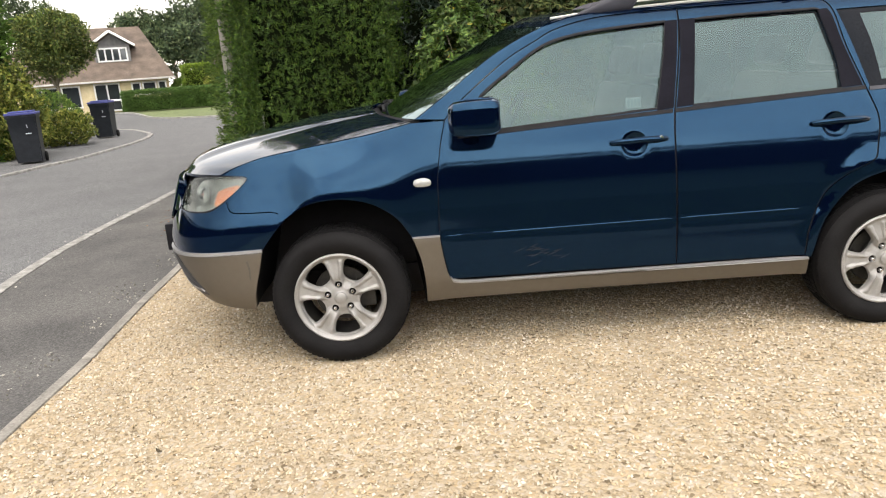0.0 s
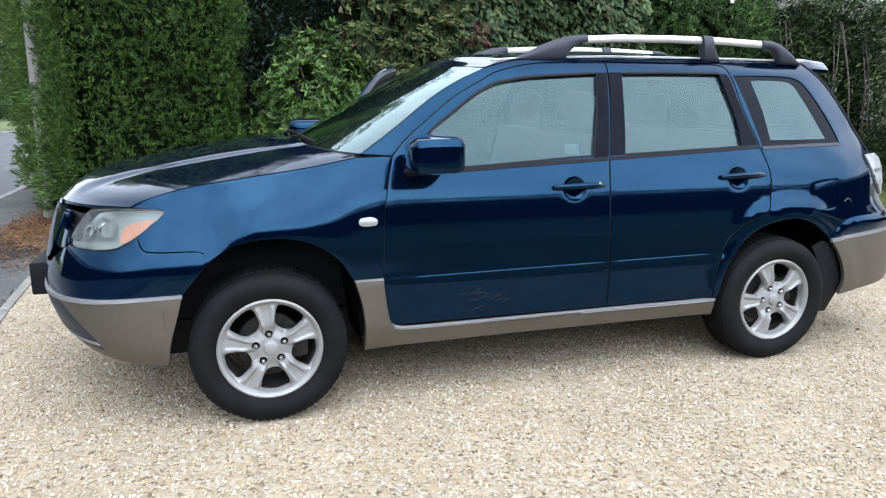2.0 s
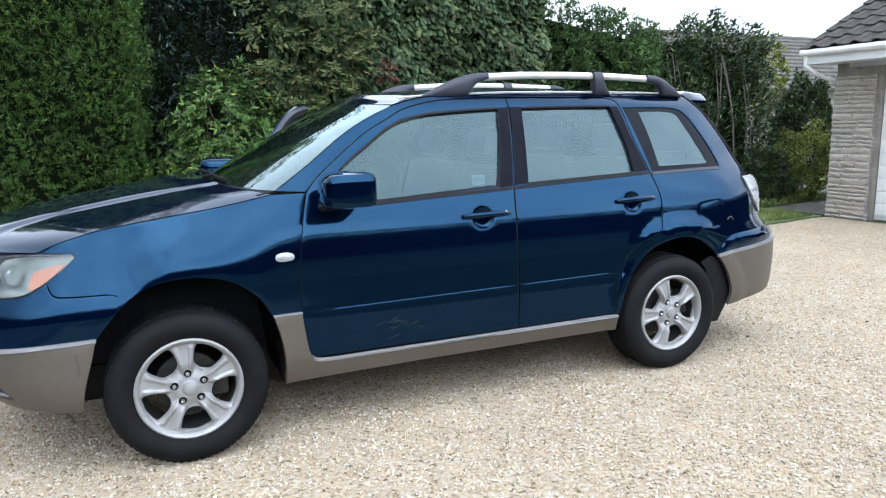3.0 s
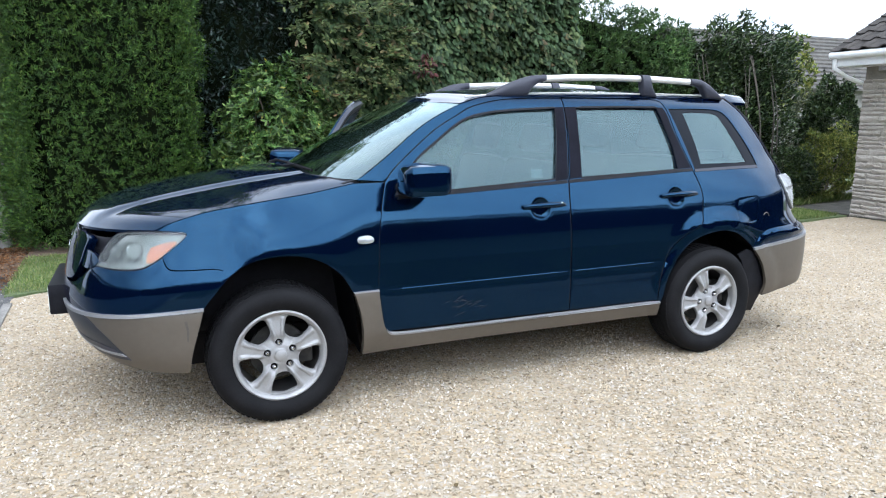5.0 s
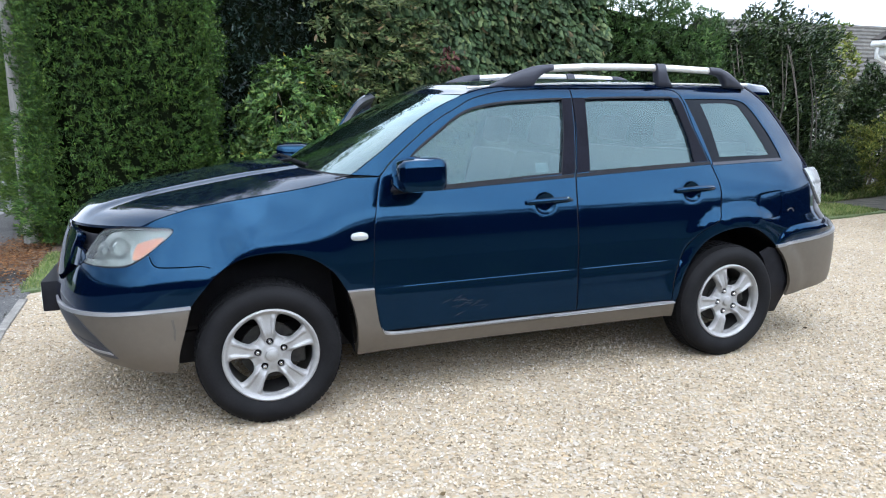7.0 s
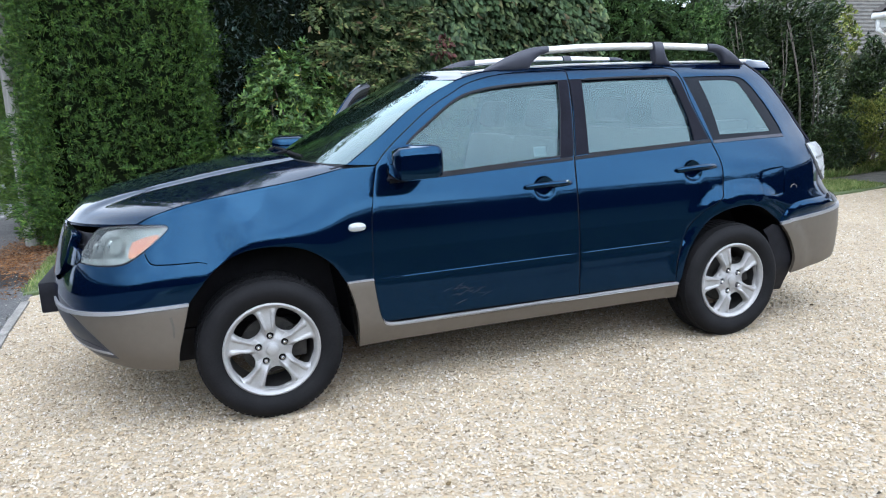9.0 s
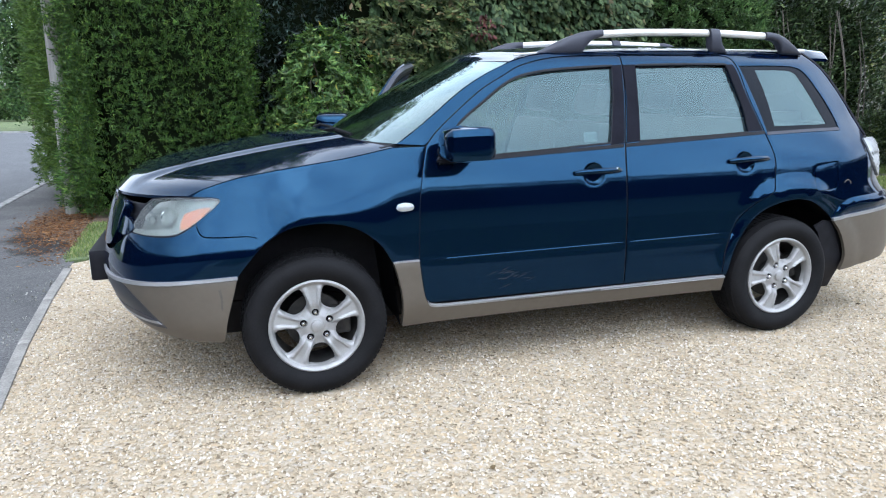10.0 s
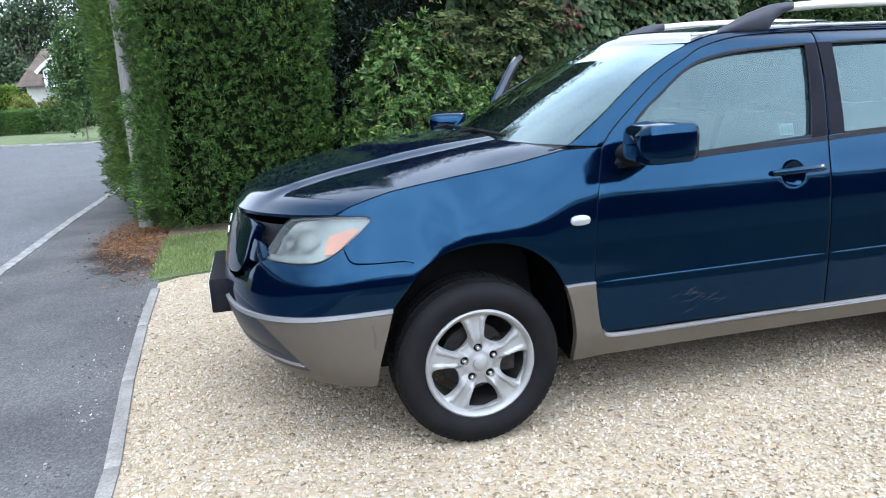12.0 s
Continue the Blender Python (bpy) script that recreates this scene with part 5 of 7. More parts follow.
window_unit(hs, -22.6, -21.9, 39.95, 0.35, 1.62, 1)
window_unit(hs, -21.9, -20.0, 39.95, 0.35, 1.62, 2)
window_unit(hs, -17.3, -16.75, 39.95, 0.85, 1.6, 1)
window_unit(hs, -16.7, -15.9, 39.95, 0.85, 1.6, 1)
window_unit(hs, -15.85, -15.35, 39.95, 0.85, 1.6, 1)
window_unit(hs, -19.3, -17.9, 39.95, 0.05, 1.65, 2, "patio_door")
part("door_rail", box(-19.25, -17.95, 39.86, 39.90, 0.62, 0.72), UPVC, hs, "white door rail", False)

hs.matrix_basis = Matrix.Translation((-15.2, 40, 0)) @ Matrix.Rotation(radians(21), 4, "Z") @ Matrix.Translation((15.2, -40, 0))

wh = thing("gabled_house", "cream rendered house with a brown roof and white gable", "house")
RENDERED = plain("pale_cream_render", (0.36, 0.34, 0.30), (0.46, 0.44, 0.40), 2, 0.9, 0.3, 0.004)
part("wall", box(-13.7, -7.2, 46, 52, 0, 2.6), RENDERED, wh, "pale cream rendered wall", False)
bm = bmesh.new()
vs = [bm.verts.new(q) for q in ((-14.2, 45.6, 2.45), (-6.8, 45.6, 2.45), (-7.6, 47.8, 4.75), (-12.95, 47.8, 4.75), (-14.2, 52.0, 2.45), (-6.8, 52.0, 2.45))]
for f in ((0, 1, 2, 3), (5, 4, 3, 2), (1, 5, 2), (4, 0, 3), (1, 0, 4, 5)):
    bm.faces.new([vs[i] for i in f])
part("roof", bm, HROOF, wh, "brown tiled roof", False)
bm = bmesh.new()
face = [[bm.verts.new((x, y, z)) for x, z in ((-12.40, 2.35), (-11.00, 2.35), (-11.00, 3.28), (-11.70, 3.98), (-12.40, 3.28))] for y in (44.9, 48.0)]
bm.faces.new(face[0])
bm.faces.new(list(reversed(face[1])))
for k in range(5):
    bm.faces.new((face[0][k], face[1][k], face[1][(k + 1) % 5], face[0][(k + 1) % 5]))
bmesh.ops.recalc_face_normals(bm, faces=bm.faces)
gb = part("gable", bm, UPVC, wh, "white gabled bay", False)
for s_ in (-1, 1):
    bm = bmesh.new()
    xe = -11.70 + s_ * 1.0
    vs = [bm.verts.new(q) for q in ((xe, 44.6, 3.15), (-11.70, 44.6, 4.05), (-11.70, 48.4, 4.05), (xe, 48.4, 3.15))]
    bm.faces.new(vs)
    bmesh.ops.solidify(bm, geom=bm.faces[:], thickness=0.1)
    part("gable_roof", bm, HROOF, gb, "brown tiled gable slope", False)
    part("bargeboard", tube(bmesh.new(), [(xe, 44.58, 3.18), (-11.70, 44.58, 4.08)], 0.10, 6), UPVC, gb, "white bargeboard")
window_unit(gb, -12.16, -11.52, 44.85, 2.50, 3.25, 2)


# ---------------------------------------------------------------- the car: shape of its flank
def sm(a):
    a=min(max(a,0.0),1.0); return a*a*(3-2*a)
def table(v,xs,ys):
    # smooth curve through a short table (monotone cubic)
    n=len(xs)
    if v<=xs[0]: return ys[0]
    if v>=xs[-1]: return ys[-1]
    i=max(k for k in range(n-1) if xs[k]<=v)
    d=[(ys[k+1]-ys[k])/(xs[k+1]-xs[k]) for k in range(n-1)]
    def tan(k):
        if k==0: return d[0]
        if k==n-1: return d[-1]
        return 0.0 if d[k-1]*d[k]<=0 else 2*d[k-1]*d[k]/(d[k-1]+d[k])
    h=xs[i+1]-xs[i]; s=(v-xs[i])/h
    return (2*s**3-3*s*s+1)*ys[i]+(s**3-2*s*s+s)*h*tan(i)+(3*s*s-2*s**3)*ys[i+1]+(s**3-s*s)*h*tan(i+1)
def hood_z(u): return table(u,[-.53,-.46,-.30,-.05,.18,.40],[.95,.983,1.02,1.056,1.086,1.128])
def inset(u,z):
    b=table(z,[.15,.25,.34,.40,.56,.575,.60,.75,.85,.95,1.02,1.10,1.14,1.40,1.52,1.585],
              [.15,.100,.064,.052,.049,.047,.051,.048,.051,.063,.080,.105,.119,.235,.30,.365])
    if u<.56:
        r=math.hypot((u-.03)*(1 if u>-.1 else 1-.22*sm((-.1-u)/.35)),z-.34)
        w=sm((-.04-u)/.2)
        f=(1-w)*sm((.76-r)/.27)+w*sm((.88-z)/.21)*sm((1.02-.78*abs(u-.03))/.45)
        b-=.046*f*sm((.47-u)/.5)
        b+=.040*sm((z-hood_z(u)+.26)/.34)*sm((.58-u)/.55)
    if u>2.1:
        r=math.hypot(u-2.68,z-.34)
        b-=.024*sm((.565-r)/.075)*sm((z-.66)/.18)*(1-.45*sm((u-2.86)/.14))
        b-=.010*sm((.475-r)/.030)
        b+=.03*((u-2.1)/.8)**2*(.15+.85*sm((z-.97)/.28))
    return b
def surf(u,z):
    n=2.7 if u<0 else 3.6+1.6*sm((.85-z)/.15)
    if u<-.3:
        L=table(z,[.25,.35,.45,.55,.62,.70,.90,1.0],[.40,.54,.61,.645,.65,.63,.57,.51])
        ph=(-.3-u)/.99*math.pi/2; sg=-1; x0=-.3
    elif u>2.7:
        L=table(z,[.25,.45,.62,.72,.77,1.05,1.15,1.6],[.90,.96,.97,.95,.922,.918,.905,.70])
        ph=(u-2.7)/1.41*math.pi/2; sg=1; x0=2.7
    else: return Vector((u, inset(u, z), z))
    c,s=math.cos(ph),math.sin(ph); r=1/(abs(c)**n+abs(s)**n)**(1/n)
    return Vector([x0+sg*L*r*s,.875-(.875-inset(u,z))*r*c,z])


def body(u, z, off=0.0):
    """A place on the car's near flank, moved out along its normal."""
    p = surf(u, z)
    if off:
        du, dz = surf(u + 0.004, z) - surf(u - 0.004, z), surf(u, z + 0.004) - surf(u, z - 0.004)
        p = p + du.cross(dz).normalized() * off
    return p


def other(p):
    return Vector((p[0], 1.75 - p[1], p[2]))


def panel(outline, holes=(), off=0.0, thick=0.014, far=False, gap=0.0018, res=0.028, roll=0.0006):
    """A pressed panel of the flank with thickness, rolled edges and a shut gap round it."""
    o = shrink(outline, gap) if gap else outline
    v, t = fill(o, holes, res, 0.005 if thick > 0.005 and area(o) ** 2 > 0.0025 else 0.0)
    side = other if far else (lambda p: p)
    return shell(v, t, lambda u, z, e: side(body(u, z, off - (roll if e else 0))), lambda u, z: side(body(u, z, off - thick)))


def across(edge, centre, power=2.2, n=28, thick=0.012, ridge=0.0):
    """A sheet from flank to flank: edge points on the near side, the centre line's x and z, mirrored."""
    bm = bmesh.new()
    rows = []
    for lift in (0.0, -thick):
        for (ex, ey, ez), (cx, cz) in zip(edge, centre):
            row = []
            for k in range(n + 1):
                s = k / n
                w = 1 - abs(1 - 2 * s) ** power
                row.append(bm.verts.new((ex + (cx - ex) * w, ey + (1.75 - 2 * ey) * s, ez + (cz - ez) * w + lift + ridge * sm((min(s, 1 - s) - 0.20) / 0.05) * sm((ez - 0.95) / 0.05) * (1 - 0.3 * sm((ez - 1.06) / 0.07)))))
            rows.append(row)
    m = len(edge)
    for i in range(m - 1):
        for k in range(n):
            bm.faces.new((rows[i][k], rows[i][k + 1], rows[i + 1][k + 1], rows[i + 1][k]))
            bm.faces.new((rows[m + i][k + 1], rows[m + i][k], rows[m + i + 1][k], rows[m + i + 1][k + 1])).material_index = 1
    for i in range(m - 1):
        for k in (0, n):
            bm.faces.new((rows[i][k], rows[i + 1][k], rows[m + i + 1][k], rows[m + i][k]))
    for k in range(n):
        for i in (0, m - 1):
            bm.faces.new((rows[i][k], rows[i][k + 1], rows[m + i][k + 1], rows[m + i][k]))
    bmesh.ops.recalc_face_normals(bm, faces=bm.faces)
    return bm


car = thing("estate_car", "dark metallic blue estate car with bronze-grey lower trim", "car")

# outlines on the flank: along the car from the front axle, and height
ARCH_F = curve([(0.365, 0.602), (0.30, 0.70), (0.19, 0.778), (0.05, 0.812), (-0.10, 0.798), (-0.22, 0.730), (-0.30, 0.645), (-0.335, 0.600)])
ARCH_R = curve([(2.27, 0.36), (2.32, 0.539), (2.42, 0.676), (2.53, 0.742), (2.68, 0.770), (2.80, 0.750), (2.89, 0.695), (2.945, 0.645)])
HOOD_EDGE = curve([(-0.53, 0.950), (-0.46, 0.983), (-0.30, 1.020), (-0.05, 1.056), (0.18, 1.086), (0.40, 1.128)])
DOOR_TOP = curve([(0.558, 1.130), (0.62, 1.196), (0.75, 1.297), (0.88, 1.388), (1.01, 1.455), (1.11, 1.502), (1.28, 1.539), (1.49, 1.554), (1.70, 1.558)])
DOOR_FRONT = curve([(0.53, 0.380), (0.513, 0.48), (0.498, 0.602), (0.502, 0.74), (0.508, 0.88), (0.53, 1.02), (0.558, 1.130)])
B_GAP = curve([(1.70, 1.558), (1.67, 1.347), (1.622, 1.10), (1.612, 0.92), (1.62, 0.65), (1.62, 0.375)])
C_GAP = curve([(2.235, 0.374), (2.252, 0.513), (2.313, 0.668), (2.41, 0.757), (2.50, 0.800), (2.543, 0.85), (2.557, 1.0), (2.512, 1.147), (2.455, 1.333), (2.428, 1.49), (2.395, 1.548), (2.34, 1.560)])
LAMP = curve([(-0.80, 0.797), (-0.73, 0.915), (-0.67, 0.940), (-0.51, 0.943), (-0.40, 0.936), (-0.42, 0.900), (-0.50, 0.838), (-0.57, 0.797), (-0.64, 0.786), (-0.74, 0.788), (-0.80, 0.797)])
STRIP_F = curve([(-0.335, 0.607), (-0.48, 0.602), (-0.62, 0.594), (-0.77, 0.588), (-0.90, 0.582), (-1.03, 0.577), (-1.285, 0.575)])
STRIP_R = curve([(2.945, 0.645), (3.10, 0.663), (3.25, 0.680), (3.42, 0.698), (3.70, 0.71), (4.10, 0.715)])
HATCH_EDGE = curve([(3.60, 0.71), (3.53, 0.82), (3.40, 0.95), (3.27, 1.10), (3.215, 1.28), (3.15, 1.46), (3.05, 1.578)])
SCREEN_EDGE = curve([(0.415, 1.140), (0.585, 1.255), (0.765, 1.382), (0.91, 1.462), (1.05, 1.522)])
ROOF_EDGE = curve([(1.05, 1.522), (1.25, 1.563), (1.74, 1.578), (2.34, 1.581), (2.80, 1.582), (3.05, 1.578)])
HOLE_1 = ring(curve([(0.60, 1.063), (0.73, 1.218), (0.87, 1.321), (1.04, 1.427), (1.20, 1.468), (1.39, 1.486), (1.63, 1.499)]), curve([(1.63, 1.499), (1.60, 1.348), (1.54, 1.118)]))
REAR_EDGE = curve([(2.356, 1.506), (2.376, 1.40), (2.400, 1.27), (2.402, 1.147)])
HOLE_2 = ring(curve([(1.77, 1.502), (2.05, 1.507), (2.34, 1.508)]), REAR_EDGE, [(1.71, 1.121)])
HOLE_3 = ring([(2.445, 1.500)], curve([(2.445, 1.503), (2.70, 1.504), (2.875, 1.496), (2.955, 1.455), (3.015, 1.34), (3.055, 1.21), (3.058, 1.150)]), [(2.535, 1.140)], curve([(2.535, 1.140), (2.49, 1.332), (2.445, 1.500)]))
PANE_3 = ring(curve([(2.555, 1.472), (2.57, 1.480), (2.72, 1.481), (2.84, 1.472), (2.885, 1.435), (2.94, 1.30), (2.975, 1.19), (2.965, 1.176), (2.80, 1.174), (2.61, 1.174), (2.598, 1.186), (2.585, 1.33), (2.555, 1.472)], 4))

FENDER = ring(HOOD_EDGE, [(0.553, 1.130)], list(reversed(DOOR_FRONT))[1:-14], [(0.498, 0.602)], ARCH_F[:-8], [(-0.245, 0.768)], curve([(-0.28, 0.776), (-0.42, 0.779), (-0.475, 0.790), (-0.50, 0.838)], 4), curve([(-0.50, 0.838), (-0.42, 0.900), (-0.40, 0.936), (-0.51, 0.946)], 4))
FRONT_DOOR = ring(DOOR_FRONT, DOOR_TOP, B_GAP)
REAR_DOOR = ring([(u + 0.005, z) for u, z in B_GAP], C_GAP)
QUARTER = ring([(2.345, 1.562)], list(reversed([(u + 0.004, z) for u, z in C_GAP])), ARCH_R, [p for p in STRIP_R if p[0] < 3.6], HATCH_EDGE, [(3.05, 1.578), (2.80, 1.580), (2.345, 1.580)])
ROOF_SIDE = ring(SCREEN_EDGE, [p for p in ROOF_EDGE if p[0] < 2.34], [(2.34, 1.580), (2.34, 1.562), (1.70, 1.560)], list(reversed(DOOR_TOP)))
BUMPER_TOP = ring(curve([(-1.285, 0.70), (-1.10, 0.690), (-0.95, 0.690), (-0.87, 0.735), (-0.80, 0.792)]), curve([(-0.80, 0.792), (-0.72, 0.784), (-0.64, 0.781), (-0.57, 0.791), (-0.50, 0.832)]),
                  curve([(-0.50, 0.832), (-0.475, 0.786), (-0.42, 0.776), (-0.28, 0.773), (-0.245, 0.764)], 4), ARCH_F[-12:], STRIP_F)
BUMPER_LOW = ring([(u, z - 0.018) for u, z in reversed(STRIP_F)], curve([(-0.338, 0.59), (-0.36, 0.51), (-0.40, 0.40), (-0.425, 0.33), (-0.445, 0.306)], 4),
                  curve([(-0.445, 0.306), (-0.64, 0.320), (-0.75, 0.338), (-0.87, 0.362), (-1.0, 0.385), (-1.285, 0.40)]))
STRIP_BAND = ring(STRIP_F, [(u, z - 0.016) for u, z in reversed(STRIP_F)])
SILL = ring([(0.367, 0.600), (0.496, 0.600)], curve([(0.496, 0.600), (0.508, 0.50), (0.522, 0.42), (0.548, 0.377), (0.61, 0.361), (0.75, 0.360)]), [(1.40, 0.360), (2.255, 0.360), (2.262, 0.275), (1.80, 0.278), (1.10, 0.280), (0.56, 0.275), (0.415, 0.268)], curve([(0.415, 0.268), (0.412, 0.40), (0.397, 0.50), (0.367, 0.600)]))
SILL_TOP = ring([(0.366, 0.602), (0.497, 0.602), (0.4985, 0.593), (0.369, 0.593)])
SILL_LINE = ring(curve([(0.535, 0.398), (0.555, 0.376), (0.62, 0.367), (0.80, 0.366)]), [(1.40, 0.366), (2.255, 0.366), (2.255, 0.358), (1.40, 0.358)], curve([(0.80, 0.358), (0.62, 0.359), (0.55, 0.368), (0.535, 0.398)]))
REAR_LOW = ring([(u, z - 0.018) for u, z in STRIP_R], [(4.10, 0.42)], curve([(4.10, 0.42), (3.70, 0.405), (3.38, 0.375), (3.055, 0.325)]), curve([(3.055, 0.325), (3.052, 0.42), (3.015, 0.53), (2.955, 0.625)]))
REAR_BAND = ring(STRIP_R, [(u, z - 0.016) for u, z in reversed(STRIP_R)])
REAR_UP = ring(curve([(3.605, 0.708), (3.80, 0.712), (4.10, 0.717)]), curve([(4.10, 0.82), (3.80, 0.81), (3.57, 0.795)]))


def bar(outline, off, mat, name, parent, label="", far=False, thick=0.01, gap=0.0, holes=(), res=0.03, roll=0.0006):
    return part(name, panel(outline, holes, off, thick, far, gap, res, roll), mat, parent, label)


def cup_ring(u, z, r=0.058):
    return [(u - 0.02 + 1.08 * r * math.cos(a), z - 0.008 + r * math.sin(a)) for a in [math.pi * k / 14 for k in range(28)]]


def handle(parent, u, z, far):
    """A grab handle over a round finger cup."""
    side = other if far else (lambda p: p)
    v, t = fill(cup_ring(u, z, 0.060), (), 0.012)
    dip = lambda a, b: 0.004 + 0.034 * max(0.0, 1 - ((a - u + 0.02) ** 2 / 0.0042 + (b - z + 0.008) ** 2 / 0.0036)) ** 0.6
    part("finger_cup", shell(v, t, lambda a, b, e: side(body(a, b, -dip(a, b))), lambda a, b: side(body(a, b, -dip(a, b) - 0.006))), PAINT, parent, "dark recessed finger cup")
    bm = bmesh.new()
    path = [side(body(u + d, z + 0.02 * (d + 0.1), o)) for d, o in ((-0.125, 0.004), (-0.10, 0.022), (-0.04, 0.034), (0.04, 0.034), (0.09, 0.026), (0.125, 0.006))]
    tube(bm, path, [(0.014, 0.012), (0.020, 0.014), (0.022, 0.015), (0.022, 0.015), (0.023, 0.015), (0.016, 0.012)], 14)
    h = part("handle", bm, PAINT, parent, "body-coloured grab handle")
    return h


def mirror(parent, far):
    side = other if far else (lambda p: p)
    bm = bmesh.new()
    rings_ = []
    # a swollen box: cross-sections from the forward face to the glass; flat-sided, with rounded corners
    for x, y0, y1, z0, z1 in ((0.572, -0.01, -0.125, 1.112, 1.182), (0.580, 0.012, -0.160, 1.092, 1.206), (0.602, 0.022, -0.186, 1.080, 1.222), (0.66, 0.026, -0.20, 1.076, 1.229), (0.765, 0.02, -0.202, 1.078, 1.230), (0.792, 0.014, -0.192, 1.088, 1.220), (0.798, 0.008, -0.182, 1.098, 1.212)):
        cy, cz, hy, hz = (y0 + y1) / 2, (z0 + z1) / 2, abs(y1 - y0) / 2, (z1 - z0) / 2
        rg_ = []
        for k in range(32):
            a = 2 * math.pi * k / 32
            c, s = math.cos(a), math.sin(a)
            r = 1 / (abs(c) ** 7 + abs(s) ** 7) ** (1 / 7)
            q = cy + hy * r * c
            rg_.append(bm.verts.new(side(Vector((x + 0.10 * (q + 0.09), q, cz + hz * r * s)))))
        rings_.append(rg_)
    for r0, r1 in zip(rings_, rings_[1:]):
        for k in range(32):
            bm.faces.new((r0[k], r0[(k + 1) % 32], r1[(k + 1) % 32], r1[k]))
    bm.faces.new(list(reversed(rings_[0])))
    bm.faces.new(rings_[-1])
    bmesh.ops.recalc_face_normals(bm, faces=bm.faces)
    part("door_mirror", bm, PAINT, parent, "body-coloured door mirror housing")
    bm = tube(bmesh.new(), [side(Vector(p)) for p in ((0.655, 0.105, 1.098), (0.66, 0.05, 1.092), (0.675, -0.03, 1.094))], [(0.050, 0.040), (0.042, 0.034), (0.045, 0.032)], 12)
    part("mirror_foot", bm, PLASTIC, parent, "black mirror foot")
    sail = ring(curve([(0.600, 1.064), (0.66, 1.135), (0.725, 1.205)]), [(0.735, 1.075)])
    bar(sail, 0.006, RAILDARK, "mirror_sail", parent, "grey plastic triangle", far, 0.012)


def front_door(far):
    d = part("front_door", panel(FRONT_DOOR, [HOLE_1, cup_ring(1.445, 0.973)], 0.0, 0.012, far), PAINT, car, "far front door standing open" if far else "")
    bar(shrink(HOLE_1, -0.012), -0.014, GLASS, "window_pane", d, "tinted side window", far, 0.005)
    bar(ring([(0.62, 1.060), (1.10, 1.084), (1.615, 1.107), (1.612, 1.090), (1.10, 1.067), (0.61, 1.043)]), 0.004, PLASTIC, "belt_seal", d, "black rubber seal", far)
    bar(ring([(1.632, 1.503), (1.688, 1.505), (1.664, 1.347), (1.618, 1.110), (1.540, 1.104), (1.603, 1.348)]), 0.003, PILLAR, "pillar_cover", d, "black pillar cover", far)
    bar(shrink(HOLE_1, -0.009), 0.0022, PLASTIC, "window_seal", d, "thin black seal", far, 0.008, 0.0, [shrink(HOLE_1, 0.001)])
    if far:
        bar(shrink(HOLE_1, -0.052), -0.013, FRAMEGREY, "inner_frame", d, "dark slate inner window frame", far, 0.030, 0.0, [shrink(HOLE_1, 0.004)])
        bar(shrink(HOLE_1, -0.012), -0.044, PLASTIC, "inner_seal", d, "black inner seal", far, 0.006, 0.0, [shrink(HOLE_1, 0.010)])
    mirror(d, far)
    handle(d, 1.445, 0.973, far)
    if not far:
        bm = bmesh.new()
        lathe(bm, [(0.0, -0.004), (0.008, -0.004), (0.0105, 0.0), (0.0105, 0.016)], 16)
        bmesh.ops.transform(bm, matrix=Matrix.Translation(body(1.538, 0.9785, 0.044)), verts=bm.verts)
        part("keyhole", bm, CHROME, d, "small chrome keyhole")
        st = part("window_sticker", panel(ring([(1.405, 1.128), (1.475, 1.130), (1.478, 1.178), (1.408, 1.177)]), (), -0.0215, 0.001, False, 0.0), PAPER, d, "small white sticker")
        for k in range(4):
            u = 1.414 + 0.016 * k
            part("sticker_bar", panel(ring([(u, 1.136), (u + 0.010, 1.136), (u + 0.010, 1.168), (u, 1.168)]), (), -0.0200, 0.001, False, 0.0), GREYBAR, d)
        g = random.Random(4)
        for k in range(18):
            u, z, L, a = 0.98 + g.gauss(0, 0.06), 0.472 + g.gauss(0, 0.022), g.uniform(0.02, 0.08), g.uniform(-0.2, 0.5)
            w = g.uniform(0.0008, 0.0018)
            du, dz = L * math.cos(a) / 2, L * math.sin(a) / 2
            part("scuff", panel(ring([(u - du, z - dz), (u, z - w), (u + du, z + dz), (u, z + w)]), (), 0.0008, 0.0006, False, 0.0, 0.05, 0.0), SCUFF, d, "faint pale scrape")
    return d


def rear_door(far):
    d = part("rear_door", panel(REAR_DOOR, [HOLE_2, cup_ring(2.375, 0.995)], 0.0, 0.012, far), PAINT, car)
    bar(shrink(HOLE_2, -0.012), -0.014, GLASS, "window_pane", d, "tinted side window", far, 0.005)
    bar(ring([(1.625, 1.108), (2.05, 1.128), (2.512, 1.149), (2.515, 1.132), (2.05, 1.111), (1.624, 1.091)]), 0.004, PLASTIC, "belt_seal", d, "black rubber seal", far)
    bar(ring([(1.697, 1.505), (1.772, 1.507), (1.712, 1.118), (1.632, 1.112), (1.680, 1.347)]), 0.003, PILLAR, "pillar_cover", d, "black pillar cover", far)
    bar(ring(REAR_EDGE, [(2.502, 1.151)], curve([(2.502, 1.151), (2.446, 1.333), (2.418, 1.47), (2.40, 1.508)])), 0.003, PILLAR, "pillar_cover", d, "black pillar cover", far)
    bar(shrink(HOLE_2, -0.008), 0.0022, PLASTIC, "window_seal", d, "thin black seal", far, 0.008, 0.0, [shrink(HOLE_2, 0.001)])
    handle(d, 2.375, 0.995, far)
    return d


